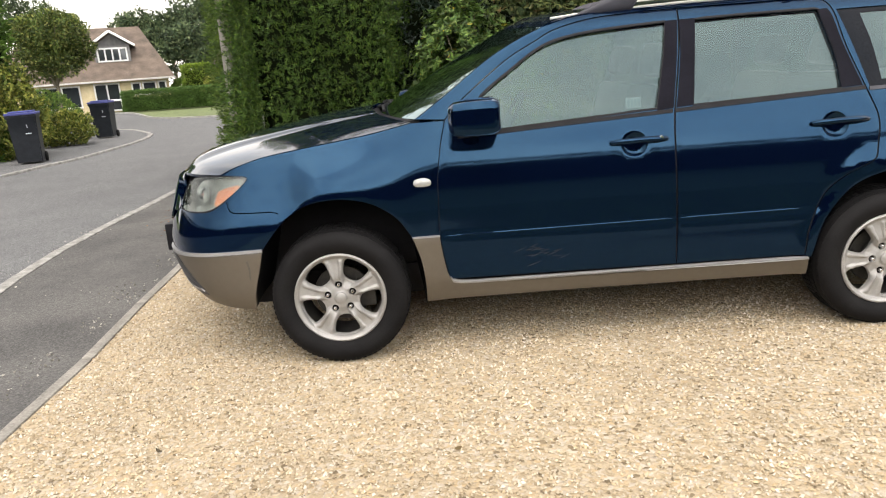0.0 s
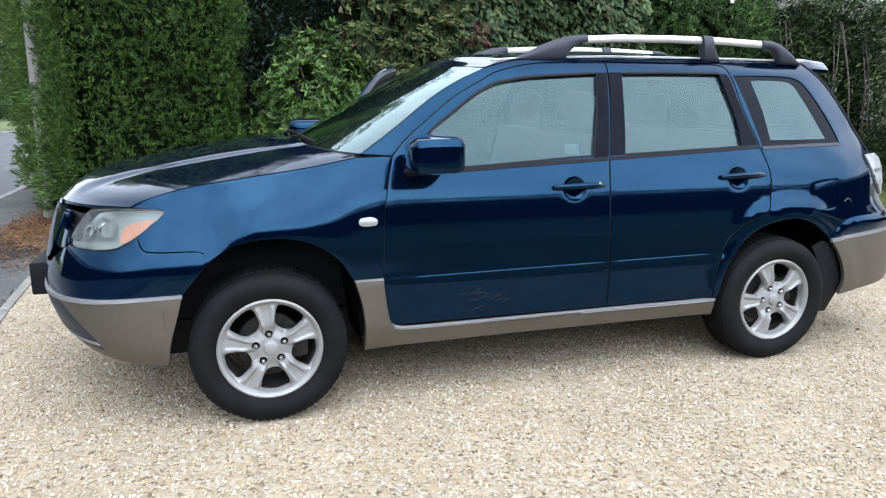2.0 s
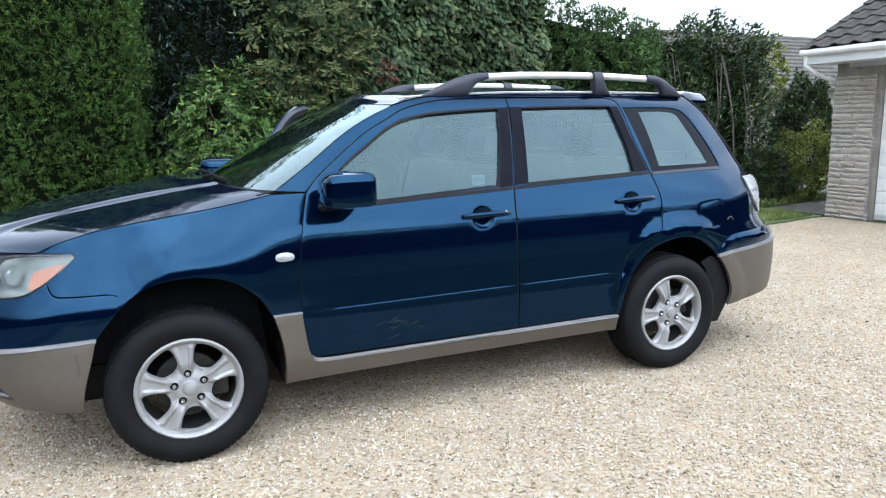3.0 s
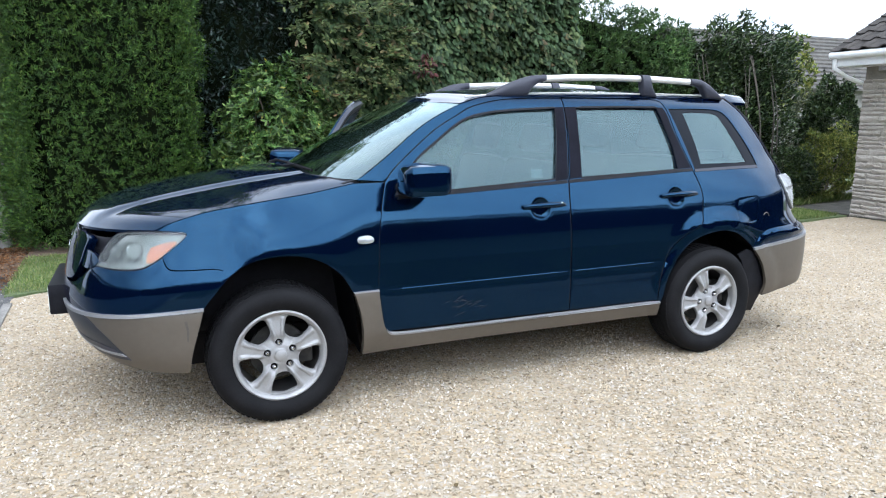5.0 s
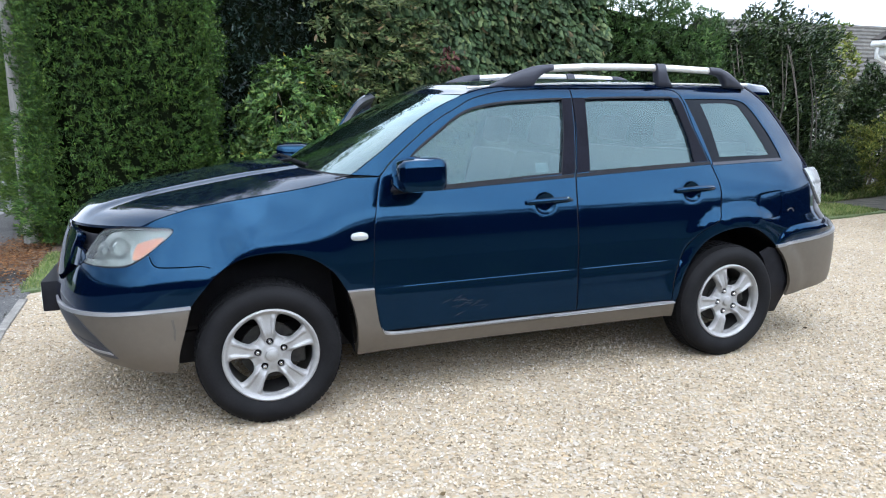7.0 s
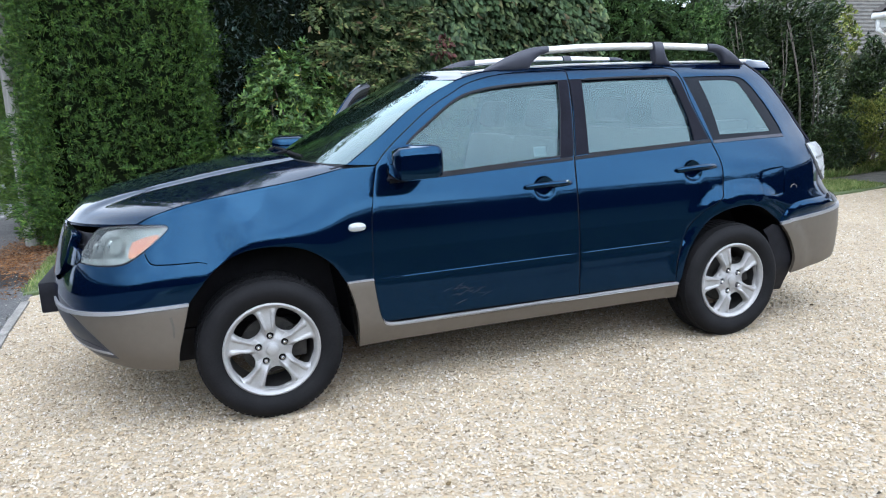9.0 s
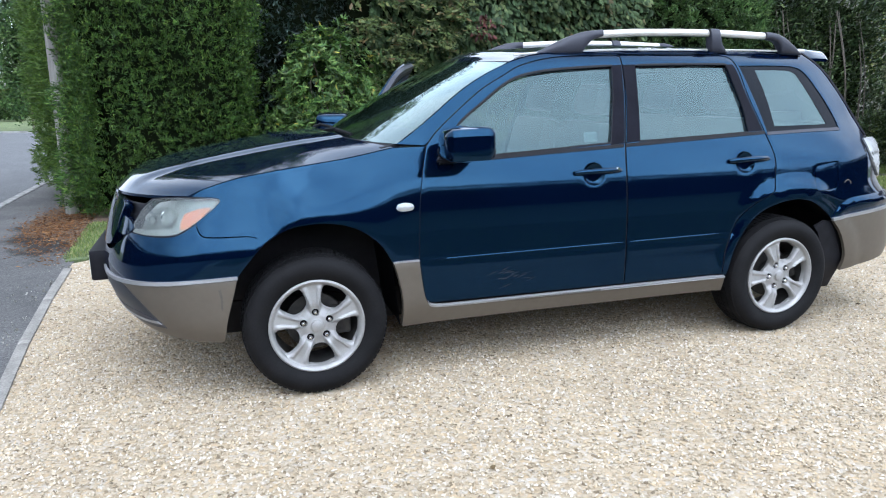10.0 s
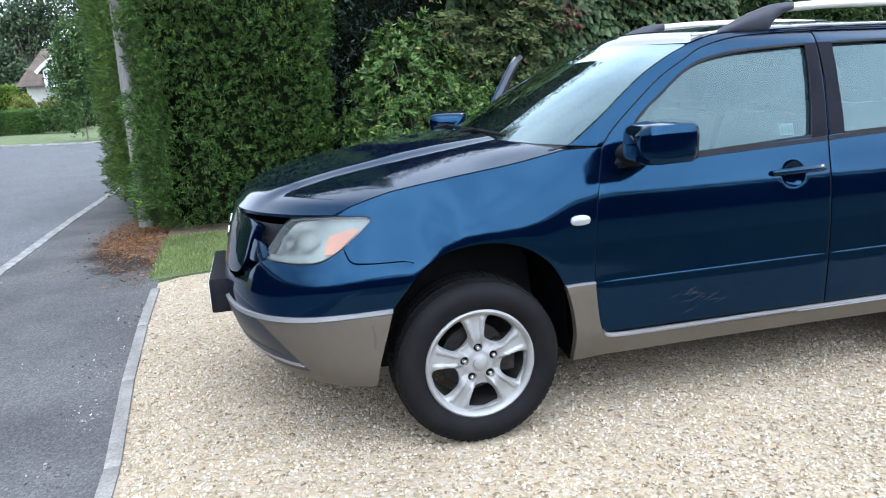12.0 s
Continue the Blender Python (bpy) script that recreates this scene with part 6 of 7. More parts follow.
def flank(far):
    f = part("fender", panel(FENDER, (), 0.0, 0.014, far), PAINT, car)
    front_door(far) if not far else None
    rear_door(far)
    bar(ROOF_SIDE, 0.0, PAINT, "roof_pillar", car, "", far, 0.02, 0.004)
    flap = ring(curve([(2.825, 0.82), (2.835, 0.93), (2.86, 0.95), (2.97, 0.965), (2.995, 0.95), (2.985, 0.83), (2.96, 0.812), (2.85, 0.808), (2.825, 0.82)], 4))
    q = part("rear_quarter", panel(QUARTER, [HOLE_3] if far else [HOLE_3, flap], 0.0, 0.014, far), PAINT, car)
    bar(shrink(HOLE_3, 0.004), -0.004, BORDER, "window_border", q, "black glass border", far, 0.004, 0.0, [PANE_3])
    bar(shrink(PANE_3, -0.004), -0.006, GLASS, "quarter_window", q, "tinted fixed rear quarter window", far, 0.004)
    bar(ring([(2.53, 1.142), (2.84, 1.150), (3.05, 1.152), (3.055, 1.136), (2.84, 1.134), (2.53, 1.126)]), 0.004, RAILDARK, "belt_seal", q, "grey rubber seal", far)
    if not far:
        bar(shrink(flap, 0.0035), 0.0, PAINT, "fuel_flap", q, "fuel filler flap", far, 0.010, 0.0, (), 0.02, 0.001)
    if not far:
        bm = tube(bmesh.new(), [body(3.06 + 0.022 * math.cos(radians(a)), 0.835 + 0.022 * math.sin(radians(a)), 0.001) for a in range(0, 170, 15)], 0.0024, 6)
        part("plug_rim", bm, TRIM, q, "small raised pale crescent")
    sl = bar(SILL, 0.009, TRIM, "sill", car, "bronze-grey sill and arch moulding", far, 0.03, 0.001)
    bar(SILL_TOP, 0.011, STRIP, "moulding_line", sl, "pale line on the moulding", far, 0.012)
    bar(SILL_LINE, 0.014, STRIP, "sill_line", sl, "pale sill ledge", far, 0.02)
    m = bar(ring(curve([(0.39, 0.855), (0.40, 0.872), (0.435, 0.878), (0.465, 0.872), (0.475, 0.857), (0.465, 0.842), (0.43, 0.838), (0.40, 0.842), (0.39, 0.855)], 4)), 0.012, TAILLENS, "side_indicator", f, "white oval side repeater lamp", far, 0.012, 0, (), 0.012, 0.006)
    # wheel-arch liners
    for arch in (ARCH_F, ARCH_R):
        a = list(arch)
        a = ([(0.41, 0.26)] + a + [(-0.40, 0.40), (-0.44, 0.31)]) if arch is ARCH_F else ([(2.26, 0.26)] + a + [(3.01, 0.53), (3.08, 0.36)])
        bm = bmesh.new()
        side = other if far else (lambda p: p)
        rr = []
        for u, z in a:
            p = body(u, z, -0.006)
            rr.append([bm.verts.new(side(p)), bm.verts.new(side(Vector((p.x, 0.20, p.z + 0.02)))), bm.verts.new(side(Vector((p.x, 0.46, p.z + 0.02))))])
        for r0, r1 in zip(rr, rr[1:]):
            for k in range(2):
                bm.faces.new((r0[k], r0[k + 1], r1[k + 1], r1[k]))
        bmesh.ops.solidify(bm, geom=bm.faces[:], thickness=0.006)
        part("arch_liner", bm, PLASTIC, car, "black wheel arch liner")
    bar(ring(curve([(2.92, 0.63), (2.99, 0.60), (3.05, 0.50), (3.075, 0.36)]), [(3.085, 0.185), (2.90, 0.195)], curve([(2.90, 0.195), (2.915, 0.38), (2.90, 0.52), (2.86, 0.60)])), -0.018, PLASTIC, "mud_flap", car, "black rubber mud flap", far, 0.012)
    # lamps
    lamp = bar(shrink(LAMP[:-1], 0.001), -0.045, LAMPBOWL, "headlight", car, "headlight with amber corner", far, 0.02)
    am = ring(curve([(-0.56, 0.885), (-0.50, 0.905), (-0.445, 0.912), (-0.435, 0.893), (-0.49, 0.846), (-0.535, 0.815), (-0.575, 0.812), (-0.575, 0.850), (-0.56, 0.885)], 4))
    bar(shrink(am, 0.008), -0.016, AMBER, "indicator", lamp, "amber indicator", far, 0.012)
    bar(ring(curve([(-0.80, 0.790), (-0.72, 0.786), (-0.62, 0.786), (-0.57, 0.797), (-0.60, 0.815), (-0.70, 0.812), (-0.80, 0.812)], 4)), -0.010, TAILLENS, "side_lamp", lamp, "clear lower lamp strip", far, 0.01)
    side = other if far else (lambda p: p)
    for u, z, r in ((-0.645, 0.868, 0.042), (-0.72, 0.86, 0.03)):
        bm = lathe(bmesh.new(), [(r * 0.35, 0.03), (r * 0.7, 0.02), (r * 0.95, 0.0), (r, -0.012), (r * 1.02, 0.0)], 24)
        n = (body(u, z, 0.1) - body(u, z, 0.0)).normalized()
        bmesh.ops.transform(bm, matrix=Matrix.Translation(side(body(u, z, -0.035))) @ Vector((0, -1, 0)).rotation_difference(Vector((n.x, n.y if not far else -n.y, n.z))).to_matrix().to_4x4(), verts=bm.verts)
        part("lamp_bowl", bm, CHROME, lamp, "round chrome reflector bowl")
    bar(shrink(LAMP[:-1], -0.0045), -0.0005, PLASTIC, "lamp_seal", lamp, "black lamp seal", far, 0.010, 0.0, [shrink(LAMP[:-1], 0.0025)])
    bar(LAMP[:-1], 0.001, LENS, "lens", lamp, "clear lens", far, 0.004)
    rl = ring(curve([(3.215, 1.082), (3.34, 1.084)], 1), curve([(3.34, 1.084), (3.43, 1.04), (3.47, 0.93), (3.44, 0.835)], 4), curve([(3.44, 0.835), (3.35, 0.865), (3.27, 0.95), (3.215, 1.082)], 4))
    tl = bar(rl, 0.014, TAILLENS, "tail_lamp", car, "clear tail lamp", far, 0.02, 0, (), 0.02, 0.006)
    bar(ring([(3.26, 1.000), (3.44, 1.012), (3.45, 0.996), (3.265, 0.986)]), 0.0155, LAMPBOWL, "lamp_divider", tl, "grey divider", far, 0.004)
    bar(ring([(3.30, 0.920), (3.455, 0.945), (3.46, 0.930), (3.31, 0.907)]), 0.0155, LAMPBOWL, "lamp_divider", tl, "grey divider", far, 0.004)


flank(False)
flank(True)
for u0, u1, owner in ((0.53, 1.60, "front_door"), (1.64, 2.20, "rear_door")):
    bm = tube(bmesh.new(), [body(u0 + (u1 - u0) * k / 14, 0.592 + 0.006 * (u0 + (u1 - u0) * k / 14), 0.0005) for k in range(15)], [0.001] + [0.0045] * 13 + [0.001], 6)
    part("swage_line", bm, PAINT, bpy.data.objects[owner], "raised body line")
# black bead added in each shut gap, as the gap's shade
for line in (DOOR_TOP, DOOR_FRONT, [(u + 0.0025, z) for u, z in B_GAP], [(u + 0.002, z) for u, z in C_GAP], HOOD_EDGE):
    part("shut_line_seal", tube(bmesh.new(), [body(u, z, -0.0060) for u, z in line], 0.0030, 6), PLASTIC, car, "black bead standing in for shade in a shut gap")
for y in (0.46, 1.25):
    part("inner_wing", box(2.18, 3.15, y, y + 0.04, 0.28, 0.86), PLASTIC, car, "black inner wing", False)
hinge = Matrix.Translation((0.54, 1.64, 0)) @ Matrix.Rotation(radians(67), 4, 'Z') @ Matrix.Translation((0, 0, 1.0)) @ Matrix.Rotation(radians(-2.6), 4, 'Y') @ Matrix.Translation((-0.56, -1.64, -1.0))
far_door = front_door(True)
far_door.matrix_basis = hinge

# bumpers wrap from side to side
for far in (False, True):
    b = bar(BUMPER_TOP, 0.0, PAINT, "front_bumper", car, "", far, 0.02, 0.0005)
    bar(STRIP_BAND, 0.010, STRIP, "bumper_line", b, "pale silver line", far, 0.016)
    bar(ring([(-0.416, 0.552), (-0.405, 0.556), (-0.401, 0.505), (-0.408, 0.458), (-0.415, 0.462), (-0.410, 0.508)]), 0.0055, plain("scuffed_trim", (0.062, 0.052, 0.042), (0.080, 0.068, 0.054), 60, 0.7, 0.0), "scuff_mark", b, "dark upright scuff on the bumper", far, 0.004) if not far else None
    bar(BUMPER_LOW, 0.004, TRIM, "lower_bumper", b, "bronze-grey lower bumper", far, 0.02)
    # scoop shading is laid on as flat slate and dark pieces
    bar(ring(curve([(-1.12, 0.566), (-0.93, 0.572), (-0.82, 0.560), (-0.755, 0.500), (-0.715, 0.440), (-0.690, 0.398)]), [(-0.80, 0.400), (-0.95, 0.412), (-1.12, 0.422)]), 0.007, SLATEGREY, "scoop_panel", b, "slate panel with the scoop's shading in its colour", far, 0.008)
    bar(ring([(-1.12, 0.464), (-0.92, 0.456), (-0.79, 0.444), (-0.725, 0.428), (-0.700, 0.410), (-0.80, 0.417), (-0.95, 0.429), (-1.12, 0.437)]), 0.010, RAILDARK, "scoop_floor", b, "dark scoop floor with its shade in the colour", far, 0.008)
    bar(ring([(-1.12, 0.436), (-0.95, 0.428), (-0.80, 0.416), (-0.700, 0.409), (-0.688, 0.396), (-0.80, 0.404), (-0.95, 0.414), (-1.12, 0.421)]), 0.012, STRIP, "scoop_lip", b, "pale lip under the scoop", far, 0.010)
    bar(ring([(-1.12, 0.420), (-0.95, 0.413), (-0.80, 0.403), (-0.690, 0.396), (-0.680, 0.376), (-0.80, 0.380), (-0.95, 0.390), (-1.12, 0.398)]), 0.0065, RAILDARK, "scoop_shadow", b, "dark band painted as the shadow under the scoop", far, 0.006)
    rb = bar(REAR_UP, 0.004, PAINT, "rear_bumper", car, "", far, 0.02)
    side_piece = ring([p for p in STRIP_R if p[0] < 3.62], curve([(3.60, 0.785), (3.45, 0.775), (3.25, 0.765), (3.08, 0.752), (3.00, 0.715), (2.955, 0.655)], 4))
    bar(side_piece, 0.015, PAINT, "bumper_shoulder", rb, "body-coloured bumper shoulder", far, 0.02, 0.001, (), 0.024, 0.010)
    bar(ring([(u + 0.004, z) for u, z in HATCH_EDGE if z > 1.1], [(u - 0.018, z) for u, z in reversed(HATCH_EDGE) if z > 1.1]), 0.003, PILLAR, "hatch_seal", rb, "black tailgate seal", far, 0.01)
    bar(REAR_BAND, 0.022, STRIP, "bumper_line", rb, "pale silver line", far, 0.016)
    bar(REAR_LOW, 0.016, TRIM, "lower_bumper", rb, "bronze-grey rear bumper", far, 0.02)
    gr = bar(ring([(-1.285, 0.71), (-0.97, 0.70), (-0.88, 0.745), (-0.81, 0.80), (-0.74, 0.905), (-0.78, 0.925), (-1.285, 0.91)]), -0.045, PLASTIC, "grille", car, "black grille", far, 0.02)
    for k in range(4):
        z = 0.86 - 0.016 * k
        bar(ring([(-1.10, z), (-0.80, z), (-0.80, z + 0.006), (-1.10, z + 0.006)]), -0.030, PLASTIC, "grille_bar", gr, "", far, 0.02)
    bar(ring(curve([(-0.92, 0.838), (-0.86, 0.852), (-0.800, 0.838), (-0.780, 0.806), (-0.82, 0.776), (-0.89, 0.786), (-0.92, 0.838)], 4)), 0.004, PAINT, "grille_bar", gr, "body-coloured grille bar", far, 0.03)
    bar(ring(curve([(-1.285, 0.925), (-1.08, 0.922), (-0.872, 0.912), (-0.868, 0.85), (-0.895, 0.760), (-0.97, 0.705), (-1.285, 0.695)], 4)), 0.010, PAINT, "nose", gr, "body-coloured nose panel", far, 0.04)
    bar(ring([(-1.285, 0.868), (-1.255, 0.842), (-1.285, 0.816)]), 0.014, CHROME, "badge", gr, "plain chrome diamond badge", far, 0.01)
    bar(ring([(-1.245, 0.822), (-1.222, 0.800), (-1.24, 0.778), (-1.265, 0.790)]), 0.014, CHROME, "badge", gr, "plain chrome diamond badge", far, 0.01)
part("number_plate", box(-1.010, -1.006, 0.615, 1.135, 0.515, 0.625), PAPER, car, "white number plate")
part("plate_holder", box(-1.006, -0.88, 0.585, 1.165, 0.495, 0.645, 0.012), PLASTIC, car, "black plate holder")
part("plate_bars", add_box(add_box(box(-1.0125, -1.0095, 0.66, 0.82, 0.54, 0.60), -1.0125, -1.0095, 0.86, 0.95, 0.54, 0.60), -1.0125, -1.0095, 0.98, 1.09, 0.54, 0.60), PLASTIC, car, "dark unreadable bars", False)

# bonnet, windscreen, roof, tailgate
he = [body(u, z) for u, z in curve([(-0.545, 0.951), (-0.46, 0.985), (-0.30, 1.022), (-0.05, 1.058), (0.18, 1.088), (0.40, 1.130)], 5)]
hc = curve([(-0.868, 0.934), (-0.78, 0.994), (-0.58, 1.050), (-0.30, 1.105), (-0.05, 1.146), (0.17, 1.170)], 5)
part("bonnet", across(he, hc, 2.6, 80, 0.012, 0.016), PAINT, car)
se = [body(u, z, -0.006) for u, z in curve([(0.42, 1.146), (0.585, 1.257), (0.765, 1.384), (0.91, 1.464), (1.045, 1.521)], 4)]
sc = curve([(0.20, 1.150), (0.40, 1.268), (0.60, 1.380), (0.76, 1.465), (0.90, 1.535)], 4)
part("windscreen", across(se, sc, 2.3, 32, 0.006), SCREEN, car, "reflecting laminated windscreen")
re_ = [body(u, z, 0.0) for u, z in curve([(1.05, 1.523), (1.14, 1.547), (1.27, 1.566), (1.74, 1.579), (2.34, 1.582), (2.80, 1.583), (3.05, 1.579)], 5)]
rc = curve([(0.905, 1.536), (1.00, 1.577), (1.14, 1.604), (1.74, 1.636), (2.34, 1.633), (2.80, 1.618), (3.12, 1.600)], 5)
part("roof", across(re_, rc, 1.75, 40), PAINT, car)
te = [body(u, z, 0.0) for u, z in HATCH_EDGE]
tc = [(x, p[1]) for p, x in zip(HATCH_EDGE, [3.62 - 0.10 * k / (len(HATCH_EDGE) - 1) - 0.34 * max(0, k / (len(HATCH_EDGE) - 1) - 0.45) ** 1.0 * 1.3 for k in range(len(HATCH_EDGE))])]
part("tailgate", across(te, tc, 1.7, 32), PAINT, car)
# cowl, wipers
cw = [Vector(p) + Vector((-0.03, -0.005, 0.004)) for p in (he[-1] + Vector((-0.02, 0.02, -0.008)), se[0] + Vector((0.05, 0.02, 0.0)))]
part("cowl", across(cw, [(0.16, 1.160), (0.24, 1.158)], 2.3, 30, 0.02), PLASTIC, car, "black windscreen cowl")
for y0, y1, dx in ((0.42, 0.98, 0.0), (0.98, 1.42, 0.02)):
    bm = bmesh.new()
    tube(bm, [(0.262 + dx, y0, 1.176), (0.238, (y0 + y1) / 2, 1.184), (0.248, y1, 1.182)], [0.008, 0.011, 0.007], 6)
    tube(bm, [(0.215, y1 - 0.02, 1.164), (0.205, y1 - 0.15, 1.176), (0.232, (y0 + y1) / 2, 1.190)], [0.014, 0.011, 0.007], 6)
    part("wiper", bm, PLASTIC, car, "black wiper")

# spoiler
bm = bmesh.new()
rows_ = []
for k in range(25):
    s = k / 24
    y = 0.43 + 0.89 * s
    w = 1 - abs(1 - 2 * s) ** 3
    xb = 3.20 + 0.06 * w
    d = min(1.0, min(k, 24 - k) / 3)
    lift = 0.30 + 0.70 * math.sqrt(1 - (1 - d) ** 2)
    rows_.append([bm.verts.new((x, y, 1.530 + (z - 1.530) * lift)) for x, y, z in ((2.98 + 0.03 * w, y, 1.592 + 0.018 * w), (3.08 + 0.05 * w, y, 1.600 + 0.02 * w), (xb, y, 1.588 + 0.02 * w), (xb + 0.012, y, 1.575 + 0.02 * w), (xb, y, 1.530 + 0.02 * w), (3.10, y, 1.540 + 0.01 * w))])
for a, b in zip(rows_, rows_[1:]):
    for k in range(6):
        bm.faces.new((a[k], a[(k + 1) % 6], b[(k + 1) % 6], b[k]))
bm.faces.new(list(reversed(rows_[0])))
bm.faces.new(rows_[-1])
bmesh.ops.recalc_face_normals(bm, faces=bm.faces)
part("spoiler", bm, PAINT, car, "body-coloured roof spoiler")

# roof rails
for far in (False, True):
    side = other if far else (lambda p: Vector(p))
    P = lambda x, y, z: side(Vector((x, y, z)))
    bm = tube(bmesh.new(), [P(1.56, 0.355, 1.662), P(1.80, 0.36, 1.676), P(2.10, 0.365, 1.681), P(2.40, 0.365, 1.679), P(2.69, 0.365, 1.668)], [(0.017, 0.020)] * 5, 12)
    rail = part("roof_rail", bm, RAIL, car, "silver roof rail with dark feet")
    for nm, x0, x1, top, low, wide in (
            ("front_foot", 1.210, 1.606, ([1.21, 1.28, 1.36, 1.44, 1.52, 1.606], [1.562, 1.592, 1.630, 1.660, 1.680, 1.688]), ([1.21, 1.49, 1.505, 1.53, 1.565, 1.606], [1.552, 1.562, 1.588, 1.618, 1.640, 1.646]), ([1.21, 1.32, 1.45, 1.606], [0.012, 0.027, 0.031, 0.024])),
            ("middle_foot", 2.276, 2.398, ([2.276, 2.340, 2.360, 2.398], [1.704, 1.704, 1.645, 1.580]), ([2.276, 2.300, 2.398], [1.690, 1.572, 1.570]), ([2.276, 2.398], [0.026, 0.026])),
            ("rear_foot", 2.662, 2.940, ([2.662, 2.72, 2.79, 2.86, 2.94], [1.690, 1.687, 1.667, 1.628, 1.572]), ([2.662, 2.735, 2.77, 2.79, 2.94], [1.650, 1.636, 1.606, 1.570, 1.564]), ([2.662, 2.80, 2.94], [0.024, 0.029, 0.014]))):
        bm = bmesh.new()
        rings_ = []
        for k in range(25):
            x = x0 + (x1 - x0) * k / 24
            zt, zb, w = table(x, *top), table(x, *low), table(x, *wide)
            rg_ = []
            for j in range(18):
                a = 2 * math.pi * (j + 0.5) / 18
                c, t = math.cos(a), math.sin(a)
                r = 1 / (abs(c) ** 2.8 + abs(t) ** 2.8) ** (1 / 2.8)
                z = (zt + zb) / 2 + (zt - zb) / 2 * r * t
                rg_.append(bm.verts.new(P(x, 0.362 + w * r * c + 0.10 * max(0, 1.66 - z), z)))
            rings_.append(rg_)
        for r0, r1 in zip(rings_, rings_[1:]):
            for j in range(18):
                bm.faces.new((r0[j], r0[(j + 1) % 18], r1[(j + 1) % 18], r1[j]))
        bm.faces.new(list(reversed(rings_[0])))
        bm.faces.new(rings_[-1])
        bmesh.ops.recalc_face_normals(bm, faces=bm.faces)
        part(nm, bm, RAILDARK, rail, "dark slate plastic rail foot")
    bar_ = tube(bmesh.new(), [P(1.10, 0.352, 1.556), P(1.30, 0.372, 1.574), P(1.74, 0.378, 1.588), P(2.40, 0.378, 1.591), P(2.98, 0.385, 1.588)], 0.006, 6)
    part("roof_gutter_strip", bar_, RAIL, car, "pale roof joint strip")

# underside and cabin
part("floor_pan", add_box(add_box(box(-0.55, 3.35, 0.46, 1.29, 0.20, 0.36), 0.52, 2.18, 0.19, 1.56, 0.235, 0.40), 3.1, 3.45, 0.2, 1.55, 0.38, 0.60), PLASTIC, car, "black underside", False)
part("bulkhead", box(0.50, 0.54, 0.14, 1.61, 0.36, 1.08), PLASTIC, car, "black inner bulkhead", False)
part("engine_block", box(-0.62, 0.5, 0.46, 1.29, 0.36, 0.86, 0.03), PLASTIC, car, "black engine and inner wings", False)
part("crash_beam", box(-0.80, -0.5, 0.3, 1.45, 0.42, 0.70, 0.02), PLASTIC, car, "black beam behind the bumper", False)
part("dashboard", add_box(box(0.52, 0.85, 0.16, 1.59, 0.88, 1.10, 0.05), 0.56, 0.80, 1.0, 1.45, 1.08, 1.15, 0.03), PLASTIC, car, "dark grey dashboard")
part("boot_floor", box(2.40, 3.35, 0.30, 1.45, 0.84, 0.90, 0.01), CLOTH, car, "grey boot floor")
part("parcel_shelf", box(2.62, 3.24, 0.34, 1.41, 1.145, 1.170, 0.008), LINING, car, "pale parcel shelf cover")
part("roof_lining", across([Vector((x, y, z)) for x, y, z in ((1.12, 0.40, 1.505), (1.74, 0.40, 1.545), (2.34, 0.40, 1.548), (3.0, 0.45, 1.535))], [(1.02, 1.520), (1.74, 1.60), (2.34, 1.598), (3.0, 1.56)], 2.4, 16, 0.008), LINING, car, "pale roof lining")


def seat(x, y0, y1):
    bm = box(x, x + 0.50, y0, y1, 0.52, 0.68, 0.05)
    s = part("seat", bm, CLOTH, car, "grey cloth seat")
    bm = bmesh.new()
    add_box(bm, -0.07, 0.07, y0 + 0.02, y1 - 0.02, 0.0, 0.58, 0.06, Matrix.Translation((x + 0.50, 0, 0.64)) @ Matrix.Rotation(radians(15), 4, 'Y'))
    part("backrest", bm, CLOTH, s, "grey cloth backrest")
    bm = bmesh.new()
    m = (y0 + y1) / 2
    add_box(bm, -0.05, 0.05, m - 0.13, m + 0.13, 0.60, 0.77, 0.045, Matrix.Translation((x + 0.50, 0, 0.66)) @ Matrix.Rotation(radians(14), 4, 'Y'))
    part("headrest", bm, CLOTH, s, "grey cloth headrest")


seat(1.00, 0.28, 0.80)
seat(1.00, 0.95, 1.47)
seat(1.90, 0.24, 0.86)
seat(1.90, 0.89, 1.51)
bm = bmesh.new()
lathe(bm, [(0.178, -0.012), (0.190, 0.0), (0.178, 0.012), (0.166, 0.0)], 36, True)
add_box(bm, -0.17, 0.17, -0.01, 0.012, -0.035, 0.035, 0.01)
bmesh.ops.transform(bm, matrix=Matrix.Translation((0.97, 1.21, 1.02)) @ Matrix.Rotation(radians(-62), 4, 'Y') @ Matrix.Rotation(math.pi / 2, 4, 'Z') @ Matrix.Rotation(math.pi / 2, 4, 'X'), verts=bm.verts)
part("steering_wheel", bm, PLASTIC, car, "black steering wheel")


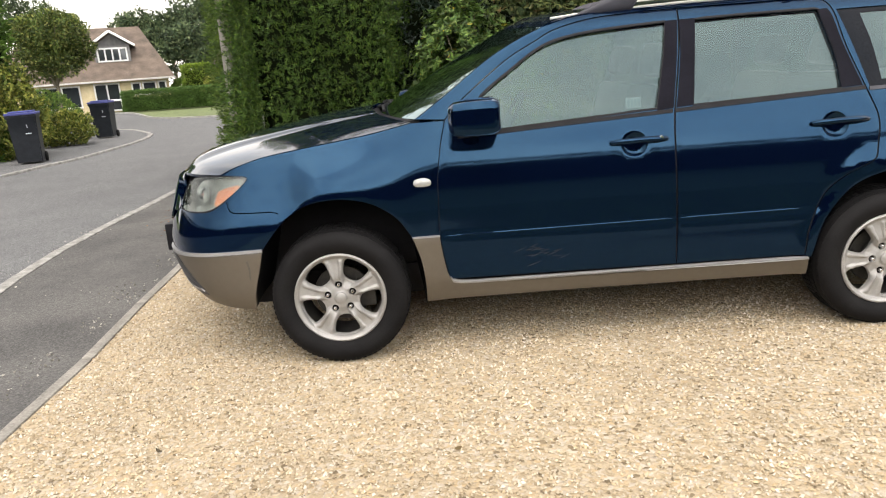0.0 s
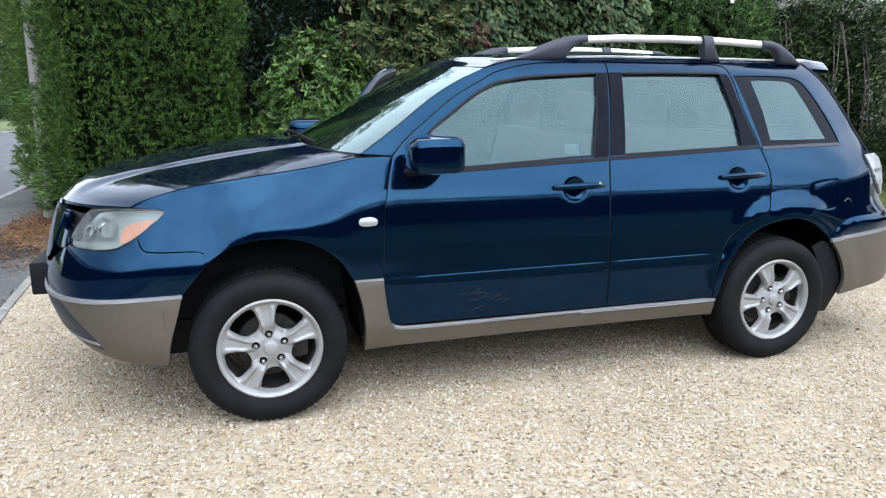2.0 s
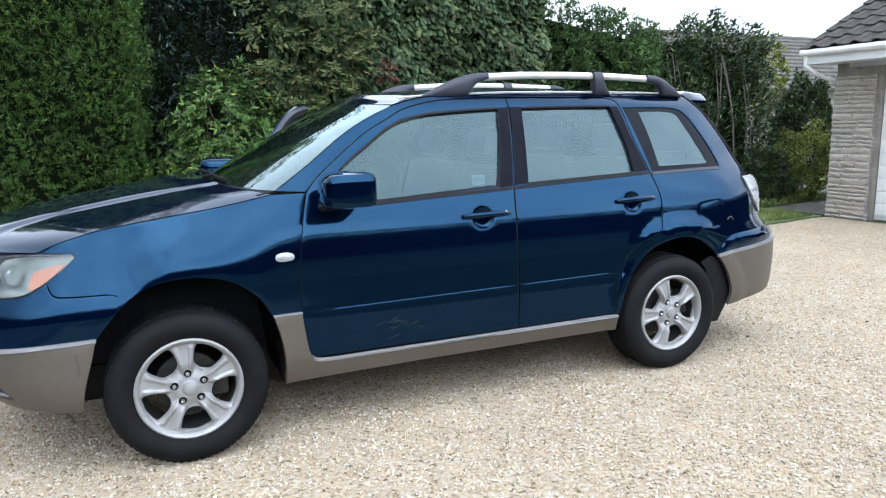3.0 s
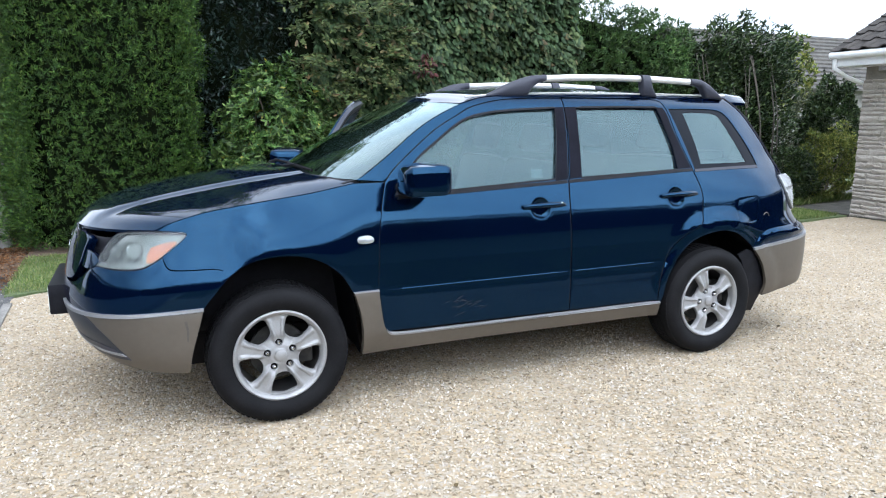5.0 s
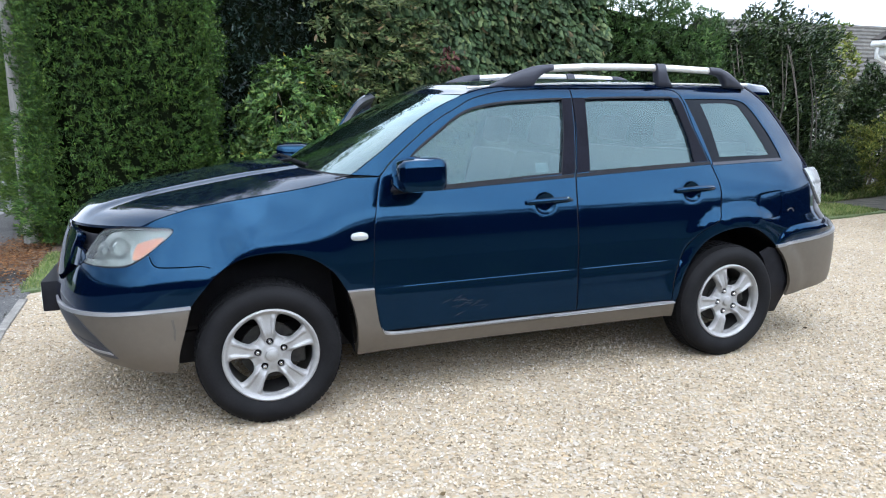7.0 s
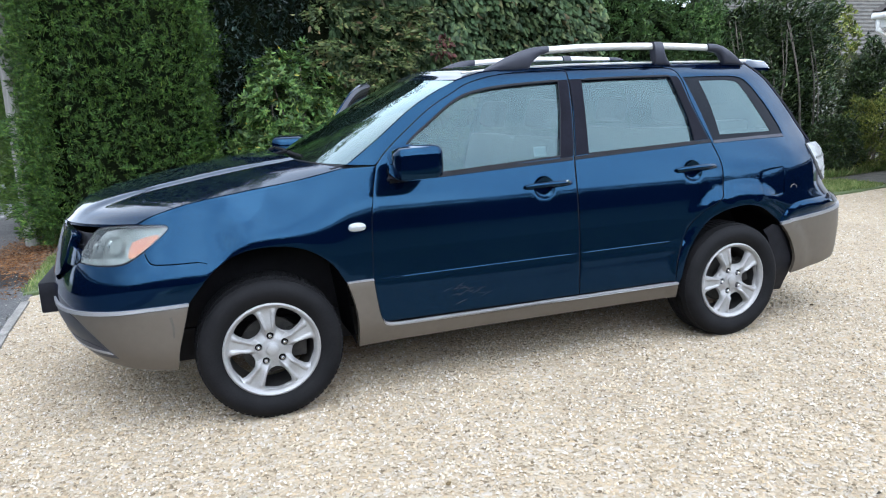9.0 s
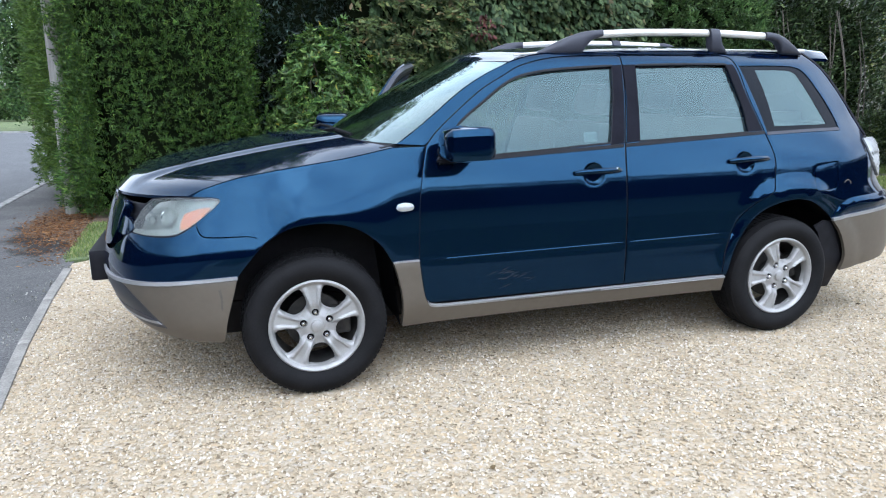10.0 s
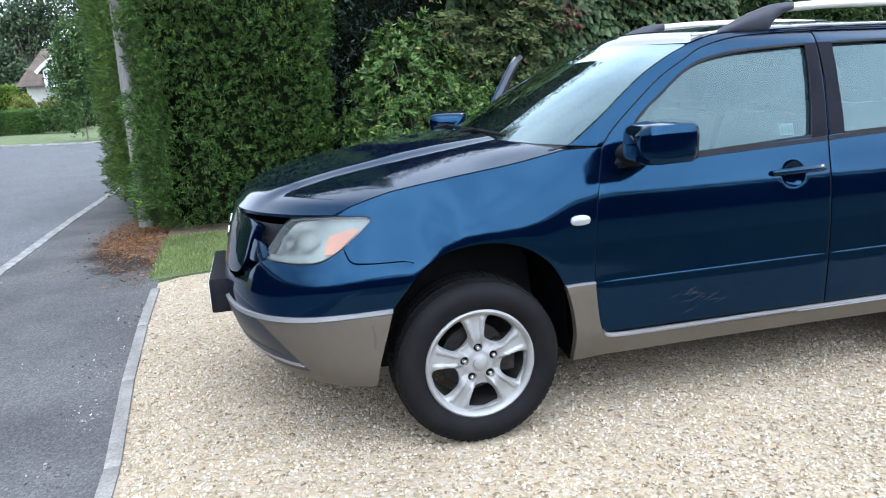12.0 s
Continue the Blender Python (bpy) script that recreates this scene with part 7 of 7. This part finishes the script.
# ---------------------------------------------------------------- wheels
def wheel_meshes():
    holes = []
    for k in range(5):
        a0 = radians(95 + 36 + 72 * k)
        pts = []
        for r, da in ((0.092, 0.0), (0.096, 0.17), (0.106, 0.30), (0.126, 0.362), (0.152, 0.368), (0.179, 0.350), (0.191, 0.28), (0.1955, 0.0), (0.191, -0.28), (0.179, -0.350), (0.152, -0.368), (0.126, -0.362), (0.106, -0.30), (0.096, -0.17), (0.092, 0.0)):
            pts.append((r * math.cos(a0 + da), r * math.sin(a0 + da)))
        holes.append(ring(curve(pts, 4)))
    for k in range(5):
        a0 = radians(95 + 72 * k)
        holes.append([(0.0635 * math.cos(a0) + 0.0165 * math.cos(2 * math.pi * j / 16), 0.0635 * math.sin(a0) + 0.0165 * math.sin(2 * math.pi * j / 16)) for j in range(16)])
    circle = [(0.207 * math.cos(2 * math.pi * k / 72), 0.207 * math.sin(2 * math.pi * k / 72)) for k in range(72)]
    v, t = fill(circle, holes, 0.0052, 0.0035)

    def depth(x, y, e=False):
        r, a = math.hypot(x, y), math.atan2(y, x)
        s = math.cos((a - radians(95)) * 5)            # one at a spoke's middle, minus one between
        d = table(r, [0.0, 0.028, 0.034, 0.060, 0.10, 0.17, 0.195, 0.207], [0.004, 0.004, 0.009, 0.010, 0.004, 0.010, 0.004, -0.004])
        d += 0.018 * sm((0.42 - s) / 0.8) * sm((r - 0.045) / 0.045)
        d -= (0.011 * sm((s - 0.30) / 0.20) - 0.008 * sm((s - 0.74) / 0.14)) * sm((r - 0.080) / 0.03) * sm((0.196 - r) / 0.02)
        return d + (0.004 if e and r < 0.2 else 0.0)

    face = shell(v, t, lambda x, y, e: (x, depth(x, y, e), y), lambda x, y: (x, depth(x, y) + 0.019, y))
    lathe(face, [(0.200, 0.0), (0.206, -0.008), (0.214, -0.012), (0.221, -0.008), (0.222, 0.004), (0.212, 0.012), (0.204, 0.028), (0.198, 0.028), (0.196, 0.012)], 72, True)
    barrel = lathe(bmesh.new(), [(0.203, 0.026), (0.195, 0.10), (0.195, 0.19), (0.19, 0.19), (0.19, 0.10), (0.197, 0.026)], 48, True)
    tyre = lathe(bmesh.new(), [(0.216, 0.004), (0.226, -0.006), (0.245, -0.020), (0.270, -0.028), (0.292, -0.026), (0.312, -0.014), (0.324, 0.002), (0.3305, 0.022), (0.3315, 0.050), (0.3315, 0.160), (0.328, 0.186), (0.31, 0.205), (0.27, 0.215), (0.215, 0.195)], 96)
    tread = bmesh.new()
    for k in range(72):
        a = 2 * math.pi * k / 72
        for y0, y1, dz in ((0.004, 0.040, 0.3302), (0.048, 0.085, 0.3335), (0.092, 0.125, 0.3335), (0.132, 0.165, 0.3335)):
            add_box(tread, -0.0105, 0.0105, y0, y1, dz - 0.008, dz + 0.0025 - (0.004 if y0 < 0.01 else 0), 0, Matrix.Rotation(a + (0.02 if y0 > 0.09 else 0), 4, 'Y'))
    disc = lathe(bmesh.new(), [(0.0, 0.075), (0.07, 0.075), (0.075, 0.085), (0.135, 0.085), (0.137, 0.100), (0.0, 0.100)], 48)
    add_box(disc, 0.07, 0.165, 0.06, 0.13, -0.07, 0.07, 0.012)
    nut = lathe(bmesh.new(), [(0.0, -0.009), (0.005, -0.008), (0.0085, -0.004), (0.0105, 0.018)], 12)
    well = lathe(bmesh.new(), [(0.0170, 0.004), (0.0160, 0.022), (0.0, 0.024)], 16)
    cap = lathe(bmesh.new(), [(0.0, -0.007), (0.020, -0.006), (0.027, -0.002), (0.029, 0.006)], 32)
    return face, tyre, tread, disc, nut, well, cap, barrel


fc, ty, td, dc, nt, wl_, cp, br = wheel_meshes()
wheel = part("wheel", fc, ALLOY, car, "five-spoke silver alloy wheel")
part("tyre", ty, RUBBER, wheel, "worn black tyre")
part("tread", td, RUBBER, wheel, "black tread blocks", False)
part("wheel_barrel", br, plain("dull_grey_rim", (0.024, 0.023, 0.022), (0.050, 0.048, 0.046), 20, 0.5, 0.1, 0.001, 0.4), wheel, "dull dark inner rim")
part("brake_disc", dc, IRON, wheel, "dull rusty brake disc and caliper")
part("centre_cap", cp, ALLOY, wheel, "silver centre cap")
first_nut = part("wheel_nut", nt, CHROME, wheel, "chrome wheel nut")
first_well = part("nut_recess", wl_, PLASTIC, wheel, "dark nut recess")
for k in range(5):
    a = radians(95 + 72 * k)
    loc = Matrix.Translation((0.0635 * math.cos(a), 0.008, 0.0635 * math.sin(a)))
    for src, nm_ in ((first_nut, "wheel_nut"), (first_well, "nut_recess")):
        if k == 0:
            src.matrix_basis = loc
        else:
            o = new(nm_, src.data)
            o.parent = wheel
            o.matrix_basis = loc
            tagged(o, src["label"])


def wheel_copy(m):
    w = copy_thing(wheel, m)
    w.parent = car
    return w


for x, y, turn, spin in ((2.625, 0.03, 0, -14), (0.0, 1.72, 180, 20), (2.625, 1.72, 180, 40)):
    wheel_copy(Matrix.Translation((x, y, 0.3335)) @ Matrix.Rotation(radians(turn), 4, 'Z') @ Matrix.Rotation(radians(spin), 4, 'Y'))
wheel.matrix_basis = Matrix.Translation((0.0, 0.03, 0.3335))

box_on_shelf = thing("tissue_box", "small pale box lying on the parcel shelf", "box")
part("carton", box(3.00, 3.22, 0.60, 0.74, 1.171, 1.226, 0.006), PAPER, box_on_shelf, "pale carton")

for ob in list(bpy.data.objects):
    if ob.type == 'MESH' and ob.data.materials and ob.data.materials[0] in (GLASS[0], SCREEN[0], LENS[0]):
        ob.visible_shadow = False
